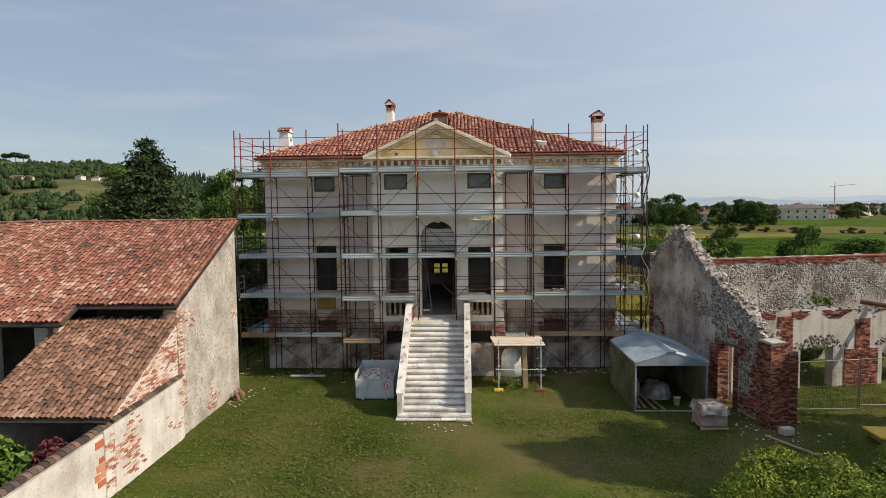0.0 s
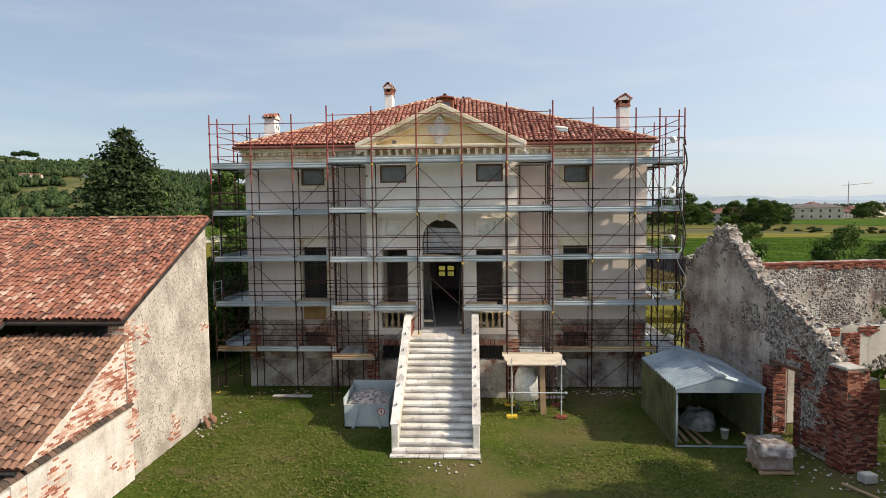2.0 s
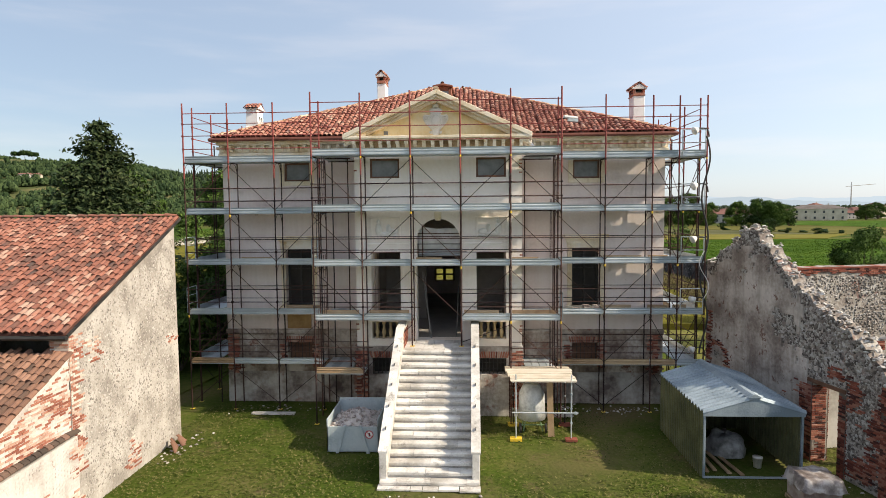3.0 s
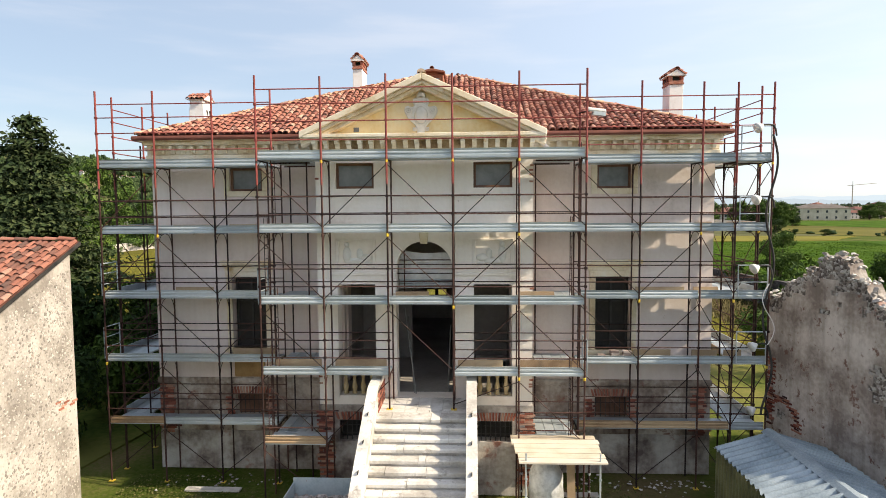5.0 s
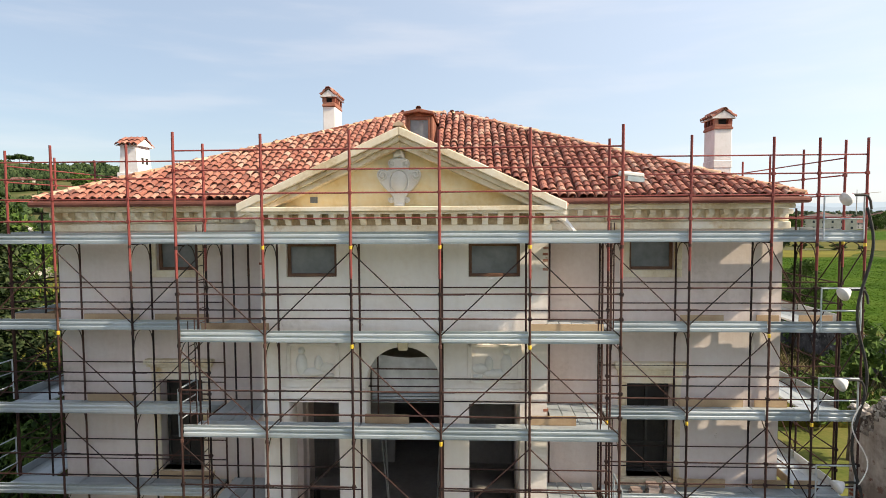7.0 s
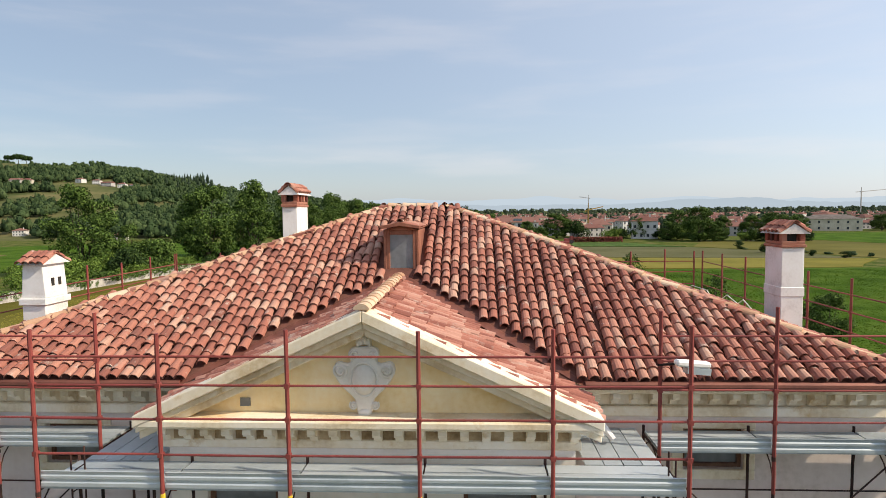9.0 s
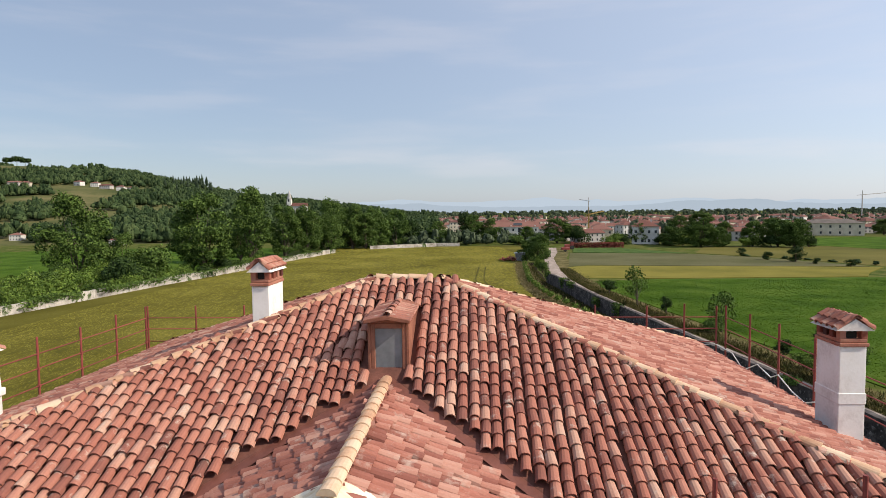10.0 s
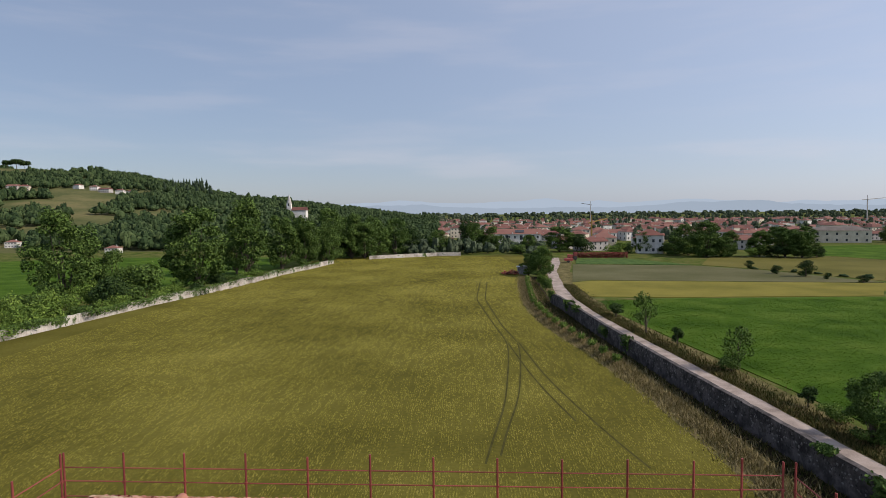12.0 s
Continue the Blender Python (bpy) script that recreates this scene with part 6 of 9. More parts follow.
for a, b in crest:
    for _ in range(9):
        q = a + rr.uniform(-0.08, 0.08)
        pts.append((RM @ Vector((rr.uniform(-0.02, 0.5), -q, np.interp(q, [p[0] for p in crest], [p[1] for p in crest]) + rr.uniform(-0.05, 0.1))), (rr.normal(0, 0.4), rr.normal(0, 0.4), 1)))
part("crest_rubble", lumps(sb, pts, 0.075, 17, 0.6), RUIN_CREST, ruin, "paler stones along the broken crest", kind="stuff")
gb = Build()                                            # brick courses bared low on the gable
brick_field(gb, RM @ Vector((-0.004, -3.4, 0.05)), RM.to_3x3() @ Vector((0, -1, 0)), RM.to_3x3() @ Vector((-1, 0, 0)), (20, 44), 91,
            lambda a, z: not (door[0] - 0.5 < a + 3.4 < door[1] + 0.3 and z < door[2] + 0.25) and z < np.interp(a + 3.4, [3.4, 5.0, 6.5, 8.4], [0.8, 2.4, 3.2, 3.0]) and noise.noise((a * 1.4, z * 1.1, 33)) + 0.5 * noise.noise((a * 4, z * 5, 3)) > 0.14, proud=0.04)
brick_field(gb, RM @ Vector((-0.004, -0.1, 0.9)), RM.to_3x3() @ Vector((0, -1, 0)), RM.to_3x3() @ Vector((-1, 0, 0)), (10, 40), 92,
            lambda a, z: abs(math.hypot((a - 0.75), (z - 1.2)) - 0.62) < 0.13 and z > 1.0 or (a < 0.4 and noise.noise((a, z * 1.2, 5)) > 0.1), proud=0.06)
part("brickwork", gb, BRICK, ruin, "bared red brick courses", kind="stuff")


MORTAR = surface("old_mortar", [(0.10, 0.078, 0.062), (0.18, 0.145, 0.12)], 1.5, 0.95, 0.8, 14)


def brick_pier(u0, u1, v0, v1, h, seed, label):
    p = part("pier", Build().box(u0 + 0.02, u1 - 0.02, -v1 + 0.02, -v0 - 0.02, 0, h, m=RM), MORTAR, ruin, label)
    fb = Build()
    rows = int(h / 0.075)
    top = lambda a, z: z < h - 0.25 * abs(noise.noise((a * 3, seed, 0))) and noise.noise((a * 1.4 + seed, z * 1.1, 4)) + 0.3 * noise.noise((a * 6, z * 7, seed)) > -0.42
    for o, u, n, length in (((u0 + 0.02, -v1 + 0.02), (1, 0), (0, -1), u1 - u0), ((u0 + 0.02, -v0 - 0.02), (0, -1), (-1, 0), v1 - v0), ((u1 - 0.02, -v1 + 0.02), (0, 1), (1, 0), v1 - v0)):
        brick_field(fb, RM @ Vector((*o, 0)), RM.to_3x3() @ Vector((*u, 0)), RM.to_3x3() @ Vector((*n, 0)), (max(1, round(length / 0.25)), rows), seed, top, proud=0.022)
    part("brickwork", fb, BRICK, p, kind="stuff")
    return p


brick_pier(-0.12, 0.62, 8.25, 9.0, 3.15, 101, "red brick end pier with crumbled top")
brick_pier(0.62, 1.15, 8.3, 8.85, 2.75, 102, "broken red brick pier")
brick_pier(-0.06, 0.56, 5.2, 5.75, 2.5, 103, "red brick door jamb")
brick_pier(-0.05, 0.55, 6.75, 7.05, 2.5, 104, "brick door jamb")
part("capstone", Build().box(-0.14, 0.5, -8.98, -8.3, 3.1, 3.2, m=RM), RUIN_STONE, ruin, bevel=0.03)
part("lintel", Build().box(-0.04, 0.54, -7.0, -5.5, 2.5, 2.62, m=RM), DARK_WOOD, ruin, "old timber door lintel", bevel=0.01)
back_crest = broken([(0.5, 5.5), (3, 5.45), (8, 5.5), (14, 5.45), (22, 5.4)], 0.3, 0.04, 18)
rb = broken_wall([(a, c, 0.0, b, d) for (a, b), (c, d) in zip(back_crest, back_crest[1:])], "y", -0.5, 0.0, RM)
rb.materials.append(RUBBLE)
rb_part = part("back_wall", rb, None, ruin, "long rear wall of coursed river stones")
sb, pts = Build(), []
for j in range(44):
    for i in range(180):
        z, u = 0.9 + j * 0.1, 0.6 + i * 0.118 + rr.uniform(-0.055, 0.055)
        if noise.noise((u * 0.35, z * 0.6, 31)) + 0.3 * noise.noise((u * 1.7, z * 2, 3)) + 0.55 * (z - 3.5) > rr.uniform(-0.3, 0.15) and z < 5.2 - 0.3 * abs(noise.noise((u * 0.3, 2, 2))):
            pts.append((RM @ Vector((u, -0.505, z + rr.uniform(-0.035, 0.035))), RM.to_3x3() @ Vector((0, -1, 0))))
part("stone_facing", lumps(sb, pts, 0.05, 19, 0.5), surface("wall_pebble", [(0.12, 0.105, 0.092), (0.25, 0.225, 0.20), (0.40, 0.375, 0.345)], 1.2, 0.9, 0.4, 20, vary="island", amount=0.6), rb_part, "rows of grey river stones", kind="stuff")
tb = Build()
brick_field(tb, RM @ Vector((0.6, -0.502, 4.72)), RM.to_3x3() @ Vector((1, 0, 0)), RM.to_3x3() @ Vector((0, -1, 0)), (84, 10), 93,
            lambda a, z: noise.noise((a * 0.35, z * 0.8, 14)) + 1.5 * (z - 0.42) + 0.25 * noise.noise((a * 4, z * 5, 3)) > 0, proud=0.035)
part("brickwork", tb, BRICK, rb_part, "worn brick courses under the coping", kind="stuff")
part("wall_cap", Build().box(0.4, 22, -0.56, 0.06, 5.42, 5.48, m=RM), BRICK, rb_part, "worn brick capping course")
# arcade across the ruin's yard
stretches = []
AV = -4.45
top_line = broken([(1.2, 3.5), (2.6, 3.45), (4.0, 3.55), (6.2, 3.62), (7.3, 3.4), (8.2, 3.3), (9.0, 3.5), (12, 3.6), (18, 3.5)], 0.25, 0.07, 20)
for (a, b), (c, d) in zip(top_line, top_line[1:]):
    mid = (a + c) / 2
    gap = (4.6 < mid < 6.3) or (8.7 < mid < 10.8) or (12 < mid < 14.5)
    foot = 1.8 + 0.1 * abs(math.sin(mid * 5)) if gap else 0.0
    stretches.append((a, c, foot, b, d))
ar = broken_wall(stretches, "y", AV - 0.45, AV, RM)
ar.materials.append(surface("grey_render", [(0.3, 0.27, 0.24), (0.46, 0.43, 0.39), (0.56, 0.53, 0.49)], 0.7, 0.93, 0.4, 9, streak=0.6))
ar_part = part("arcade_wall", ar, None, ruin, "grey rendered arcade wall with openings")
ab = Build()
for u0, u1, z1 in ((3.4, 4.1, 3.35), (7.3, 8.1, 3.1), (6.75, 8.5, 1.75), (10.8, 12.0, 3.3), (14.5, 15.3, 3.3)):
    brick_field(ab, RM @ Vector((u0, AV - 0.452, 0)), RM.to_3x3() @ Vector((1, 0, 0)), RM.to_3x3() @ Vector((0, -1, 0)), (round((u1 - u0) / 0.25), int(z1 / 0.075)), int(u0 * 10),
                lambda a, z: noise.noise((a * 1.6 + u0, z * 0.9, 8)) + 0.3 * noise.noise((a * 5, z * 6, 8)) > -0.42, proud=0.03)
for u0, u1 in ((1.3, 3.4), (4.1, 7.3), (8.1, 18)):       # a ragged course or two along the broken top
    brick_field(ab, RM @ Vector((u0, AV - 0.452, 3.12)), RM.to_3x3() @ Vector((1, 0, 0)), RM.to_3x3() @ Vector((0, -1, 0)), (int((u1 - u0) / 0.25), 5), 77,
                lambda a, z: noise.noise((a * 1.1 + u0, z * 2.0, 12)) + z * 0.8 > 0.22, proud=0.03)
part("brickwork", ab, BRICK, ar_part, "patches of red brick", kind="stuff")
sb, pts = Build(), []
for a, b in top_line:
    for _ in range(3):
        pts.append((RM @ Vector((a + rr.uniform(-0.1, 0.1), AV - rr.uniform(0, 0.45), b + rr.uniform(-0.03, 0.06))), (rr.normal(0, 0.4), rr.normal(0, 0.4), 1)))
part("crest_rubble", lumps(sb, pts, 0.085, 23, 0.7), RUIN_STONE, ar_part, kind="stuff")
sb, pts = Build(), []
for _ in range(620):                                    # bared rubble over the openings
    u, z = rr.choice([5.5, 9.8, 13.2]) + rr.uniform(-1.55, 1.55), rr.uniform(1.82, 2.4)
    m_ = min(abs(u - c) for c in (5.5, 9.8, 13.2))
    if z < 2.38 - 0.24 * m_ ** 2 + 0.1 * noise.noise((u * 3, z, 4)):
        pts.append((RM @ Vector((u, AV - 0.452, z)), RM.to_3x3() @ Vector((0, -1, 0))))
part("bared_rubble", lumps(sb, pts, 0.065, 26, 0.5), RUIN_STONE, ar_part, "bared dark rubble over the openings", kind="stuff")
part("yard_beam", Build().tube(RM @ Vector((7.8, -4.6, 3.75)), RM @ Vector((10.2, -7.5, 3.35)), 0.11, 8), DARK_WOOD, ruin, "charred loose beam")
rubble = Build()
pts = [((rr.normal(12.6, 0.9), rr.normal(-8.3, 1.4), 0.02), (0, 0, 1)) for _ in range(90)]
pts += [((rr.uniform(-8.5, -4.5), rr.normal(-0.9, 0.35), 0.02), (0, 0, 1)) for _ in range(30)] + [((rr.uniform(4.6, 8.8), rr.normal(-0.9, 0.3), 0.02), (0, 0, 1)) for _ in range(70)]
pts += [((rr.normal(0.2, 1.0), rr.normal(-8.5, 0.35), 0.0), (0, 0, 1)) for _ in range(24)] + [((rr.normal(BX + 0.5, 0.3), rr.normal(-5.2, 0.7), 0.02), (0, 0, 1)) for _ in range(40)]
solid("loose_rubble", lumps(rubble, pts, 0.045, 24, 0.6), RUIN_CREST, "scattered pale stones and mortar crumbs on the grass", "rubble", kind="stuff")

# fence panels in the ruin's yard
DULL_STEEL = surface("dull_steel", [(0.12, 0.115, 0.105), (0.22, 0.215, 0.2)], 4, 0.6, 0.1, 30, metal=0.3)
for k in range(3):
    o = Vector((14.2 + 2.9 * k, -7.0 + 0.5 * k, 0))
    d = Vector((2.8, 0.45, 0))
    fp = thing("fence_panel", o, "grey wire mesh site fence panel", "fence", "site fence panels")
    part("frame", Build().pipe([o, o + Vector((0, 0, 2)), o + d + Vector((0, 0, 2)), o + d, o + Vector((0, 0, 0.15))], 0.018), DULL_STEEL, fp)
    me = Build()
    for i in range(1, 24):
        me.tube(o + d * (i / 24) + Vector((0, 0, 0.15)), o + d * (i / 24) + Vector((0, 0, 2)), 0.0028, 4, caps=False)
    for z in (0.5, 1.0, 1.5):
        me.tube(o + Vector((0, 0, z)), o + d + Vector((0, 0, z)), 0.004, 4, caps=False)
    part("mesh", me, DULL_STEEL, fp, kind="stuff")

# ---------------- shed ----------------
shed = thing("metal_shed", (9.52, -4.9, 0), "open-fronted corrugated metal shed with grey ridge roof", "shed")
HX0, HX1, HY0, HY1, HZ, HR = 8.14, 10.92, -6.82, -2.85, 1.96, 2.4
SHEET = surface("painted_sheet", [(0.075, 0.08, 0.04), (0.13, 0.13, 0.065), (0.19, 0.185, 0.095)], 1, 0.4, 0.1, 20, metal=0.15, spec=0.3)
ROOF_SHEET = surface("roof_sheet", [(0.17, 0.215, 0.25), (0.27, 0.325, 0.365), (0.37, 0.43, 0.475)], 0.9, 0.55, 0.1, 20, metal=0.2, spec=0.25)


def ribbed(a, b, height_dir, height, pitch, depth, normal):
    """A sheet from a to b, ribbed along height_dir."""
    a, b, h, n = Vector(a), Vector(b), Vector(height_dir), Vector(normal)
    k = int((b - a).length / pitch)
    u = (b - a) / (k * 4)
    v = []
    for i in range(k * 4 + 1):
        off = n * (depth if i % 4 in (1, 2) else 0)
        v += [a + u * i + off, a + u * i + off + h * height]
    return Build().add(v, [(2 * i, 2 * i + 2, 2 * i + 3, 2 * i + 1) for i in range(k * 4)])


for x, n in ((HX0, -1), (HX1, 1)):
    part("side_wall", ribbed((x, HY0, 0.02), (x, HY1, 0.02), (0, 0, 1), HZ, 0.17, 0.085, (n, 0, 0)), SHEET, shed, "olive ribbed metal side").modifiers.new("thick", "SOLIDIFY").thickness = 0.006
part("rear_wall", ribbed((HX0, HY1, 0.02), (HX1, HY1, 0.02), (0, 0, 1), HZ, 0.16, 0.025, (0, 1, 0)), SHEET, shed).modifiers.new("thick", "SOLIDIFY").thickness = 0.006
xm = (HX0 + HX1) / 2
for s in (-1, 1):
    low = Vector((xm + s * (HX1 - xm + 0.08), HY0 - 0.1, HZ))
    upd = Vector((-s * (HX1 - xm + 0.08), 0, HR - HZ))
    b = ribbed(low, low + Vector((0, HY1 - HY0 + 0.2, 0)), upd.normalized(), upd.length, 0.24, 0.09, (0, 0, 1))
    part("roof_sheet", b, ROOF_SHEET, shed, "grey ribbed roof sheet").modifiers.new("thick", "SOLIDIFY").thickness = 0.006
part("ridge_cap", Build().prism([(xm - 0.2, HR + 0.02), (xm + 0.2, HR + 0.02), (xm + 0.06, HR + 0.11), (xm - 0.06, HR + 0.11)], "y", HY0 - 0.12, HY1 + 0.12), ROOF_SHEET, shed)
part("front_gable", Build().prism([(HX0 - 0.06, HZ - 0.1), (HX1 + 0.06, HZ - 0.1), (HX1 + 0.06, HZ), (xm, HR + 0.02), (HX0 - 0.06, HZ)], "y", HY0 - 0.08, HY0 - 0.05), ROOF_SHEET, shed)
for x in (HX0, HX1):
    part("post", Build().box(x - 0.03, x + 0.03, HY0 - 0.04, HY0 + 0.03, 0, HZ), ROOF_SHEET, shed)
part("floor_rail", Build().box(HX0 - 0.02, HX1 + 0.02, HY0 - 0.05, HY0, 0, 0.05), ZINC, shed)


def drape(name, c, rx, ry, h, mat, label, category, seed, lump=0.18):
    """A sheet thrown over a heap: a rumpled dome."""
    n, k, v, f = 26, 10, [], []
    for j in range(k + 1):
        q = j / k
        for i in range(n):
            w = 2 * math.pi * i / n
            r = math.sin(q * math.pi / 2) ** 0.7
            d = 1 + lump * noise.noise((math.cos(w) * 1.6 + seed, math.sin(w) * 1.6, q * 2.2)) + 0.5 * lump * noise.noise((math.cos(w) * 5 + seed, math.sin(w) * 5, q * 5))
            v.append((c[0] + rx * r * d * math.cos(w), c[1] + ry * r * d * math.sin(w), c[2] + h * math.cos(q * math.pi / 2) ** 0.8 * d))
    f = [(j * n + i, j * n + (i + 1) % n, (j + 1) * n + (i + 1) % n, (j + 1) * n + i) for j in range(k) for i in range(n)]
    ob = solid(name, Build().add(v, f), mat, label, category, kind="", smooth=True)
    return ob


FILM = surface("clear_film", [(0.36, 0.37, 0.37), (0.52, 0.53, 0.53), (0.62, 0.63, 0.63)], 3, 0.3, 0.5, 12, spec=0.6)
# darker copy of the film, with the shed's inner shade painted in
SHED_DIM_FILM = surface("shed_dim_film", [(0.15, 0.145, 0.14), (0.27, 0.265, 0.255), (0.38, 0.375, 0.365)], 4, 0.4, 0.6, 12, spec=0.4)
drape("tarpaulin", (9.55, -4.9, 0.02), 0.62, 0.6, 0.66, SHED_DIM_FILM, "heap under pale plastic sheeting in the shed", "tarpaulin", 3)
drape("tarpaulin", (8.7, -4.2, 0.02), 0.4, 0.7, 0.7, SHED_DIM_FILM, "sacks under plastic sheeting in the shed", "tarpaulin", 9)
bk = thing("bucket", (10.02, -6.1, 0), "white plastic bucket on the shed floor", "bucket")
part("pail", Build().lathe([(0.11, 0.0), (0.14, 0.3), (0.15, 0.3), (0.15, 0.33)], 16, (10.02, -6.1, 0.02)), WHITEWASH, bk, smooth=True)
part("handle", Build().pipe([(10.02 + 0.15 * math.cos(w), -6.1, 0.32 - 0.1 * math.sin(w)) for w in np.linspace(0, math.pi, 7)], 0.005, 5), ZINC, bk)
for k, (x, y) in enumerate(((8.5, -6.2), (8.68, -6.1), (8.95, -6.3), (9.2, -6.4))):
    solid("loose_plank", Build().box(-0.06, 0.06, -1.2, 1.2, 0, 0.04, m=pose(x, y + 0.9, 0.01 + 0.0 * k, 0, 0, 4 * k - 6)), WOOD, "weathered plank lying on the shed floor", "plank", kind="", group="planks in the shed")

# ---------------- skip with rubble ----------------
skip_ = thing("rubble_skip", (-2.6, -4.4, 0), "grey steel skip filled with building rubble", "skip")
KX0, KX1, KY0, KY1, KZ = -3.42, -1.72, -5.32, -3.35, 1.12
GREY = surface("skip_paint", [(0.30, 0.36, 0.38), (0.40, 0.46, 0.48), (0.46, 0.52, 0.53)], 1.5, 0.5, 0.15, 20, spots=(0.22, 0.14, 0.1), spot_scale=3, spot_edge=(0.66, 0.72))
tub = Build()
for x0, x1, y0, y1 in ((KX0, KX1, KY0, KY0 + 0.03), (KX0, KX0 + 0.03, KY0, KY1), (KX1 - 0.03, KX1, KY0, KY1)):
    tub.box(x0, x1, y0, y1, 0.04, KZ - 0.25 * (y0 == KY0 and y1 == KY0 + 0.03))
tub.box(KX0, KX1, KY1 - 0.03, KY1, 0.04, KZ + 0.12)
tub.box(KX0, KX1, KY0, KY1, 0.03, 0.06)
part("tub", tub, GREY, skip_, "grey painted steel tub")
for x in (KX0 + 0.5, KX1 - 0.5):
    s = 1 if x < -2.6 else -1
    part("lifting_leg", Build().prism([(x - 0.16 * s - 0.05, 0.0), (x - 0.16 * s + 0.05, 0.0), (x + 0.1 * s + 0.04, KZ - 0.2), (x + 0.1 * s - 0.04, KZ - 0.2)], "y", KY0 - 0.06, KY0 - 0.005), GREY, skip_)
heap = Build()
n = 18
hv = [(KX0 + 0.05 + (KX1 - KX0 - 0.1) * i / n, KY0 + 0.05 + (KY1 - KY0 - 0.1) * j / n, 0.75 + 0.5 * math.sin(math.pi * i / n) * math.sin(math.pi * min(1, j / n + 0.1)) * 0.8 + 0.07 * noise.noise((i * 0.7, j * 0.7, 3))) for j in range(n + 1) for i in range(n + 1)]
heap.add(hv, [(j * (n + 1) + i, j * (n + 1) + i + 1, (j + 1) * (n + 1) + i + 1, (j + 1) * (n + 1) + i) for j in range(n) for i in range(n)])
pts = [(Vector(hv[rng.integers(0, len(hv))]) + Vector((rng.uniform(-0.04, 0.04), rng.uniform(-0.04, 0.04), 0.01)), (rng.normal(0, 0.5), rng.normal(0, 0.5), 1)) for _ in range(420)]
pts = [(Vector((min(max(p.x, KX0 + 0.08), KX1 - 0.08), min(max(p.y, KY0 + 0.08), KY1 - 0.08), p.z)), q) for p, q in pts]
lumps(heap, pts, 0.06, 25, 0.7)
solid("rubble_heap", heap, surface("broken_masonry", [(0.26, 0.22, 0.2), (0.40, 0.35, 0.33), (0.52, 0.47, 0.44)], 4, 0.95, 0.5, 20, vary="island", amount=0.6), "broken masonry heaped in the skip", "rubble", kind="stuff")
sign = thing("prohibition_sign", (KX1 - 0.32, KY0 - 0.01, 0.78), "round white no-entry-of-items sign with red ring", "sign")
cx, cz = KX1 - 0.3, 0.62
part("disc", Build().tube((cx, KY0 - 0.004, cz), (cx, KY0 - 0.012, cz), 0.13, 24), WHITEWASH, sign)
RED = surface("sign_red", [(0.5, 0.03, 0.04), (0.58, 0.05, 0.06)], 5, 0.5, 0.0, 20)
part("ring", Build().pipe([(cx + 0.125 * math.cos(w), KY0 - 0.014, cz + 0.125 * math.sin(w)) for w in np.linspace(0, 2 * math.pi, 25)], 0.014, 6), RED, sign)
part("bar", Build().tube((cx - 0.085, KY0 - 0.014, cz + 0.085), (cx + 0.085, KY0 - 0.014, cz - 0.085), 0.012, 6), RED, sign)
part("pictogram", Build().box(cx - 0.02, cx + 0.03, KY0 - 0.016, KY0 - 0.013, cz - 0.06, cz + 0.06), IRON, sign)

# ---------------- board canopy with cement mixer ----------------
canopy = thing("board_canopy", (3.8, -3.3, 0), "rough canopy of pale boards on steel props", "canopy")
for k in range(6):
    y = -4.2 + k * 0.29
    part("board", Build().box(2.66 + 0.03 * (k % 2) - 0.03 * k, 4.86 + rng.uniform(-0.05, 0.1), y, y + 0.28, 2.06 + 0.01 * k, 2.105 + 0.01 * k), PALE_WOOD, canopy)
for x, y in ((2.84, -4.1), (4.72, -4.1), (2.84, -2.65), (4.72, -2.65)):
    p = part("prop", Build().tube((x, y, 0.1), (x, y, 2.3 if y < -4 else 2.06), 0.024, 8), ZINC if y < -4 else RUST, canopy)
    for z in (0.6, 1.1, 1.6):
        part("collar", Build().tube((x, y, z), (x, y, z + 0.05), 0.04, 8), ZINC, p)
    part("foot_block", Build().box(x - 0.2, x + 0.2, y - 0.12, y + 0.12, 0, 0.09), BRICK if x > 4 else YELLOW_PAINT, canopy)
part("cross_tube", Build().tube((2.7, -4.13, 0.98), (4.95, -4.13, 0.98), 0.024, 8), ZINC, canopy)
part("coupler", Build().lathe([(0.05, -0.04), (0.06, 0.0), (0.05, 0.04)], 10, (4.86, -4.13, 0.98)), ZINC, canopy)
part("plank_strut", Build().prism([(3.98, 0), (4.2, 0), (4.12, 2.05), (3.92, 2.05)], "y", -3.75, -3.7), WOOD, canopy)
mixer_ = thing("cement_mixer", (3.5, -3.1, 0), "cement mixer on green frame wrapped in clear plastic", "cement mixer")
part("drum", Build().lathe([(0.12, -0.42), (0.3, -0.34), (0.42, -0.05), (0.42, 0.15), (0.28, 0.42), (0.22, 0.46)], 18, (3.45, -3.1, 1.25)), FILM, mixer_, smooth=True)
part("wrap", Build().lathe([(0.5, -0.75), (0.47, -0.3), (0.46, 0.1), (0.3, 0.44), (0.12, 0.5)], 15, (3.47, -3.1, 1.22)), FILM, mixer_, "rumpled clear plastic wrap", smooth=True)
GREEN = surface("green_paint", [(0.14, 0.24, 0.12), (0.22, 0.33, 0.18)], 4, 0.5, 0.1, 20)
for x0, x1 in ((3.15, 3.35), (3.85, 3.6)):
    for y in (-3.35, -2.85):
        part("leg", Build().tube((x0, y, 0.05), (x1, y, 0.95), 0.022, 7), GREEN, mixer_)
part("axle_bar", Build().tube((3.05, -3.35, 0.28), (3.95, -3.35, 0.28), 0.02, 7), GREEN, mixer_)
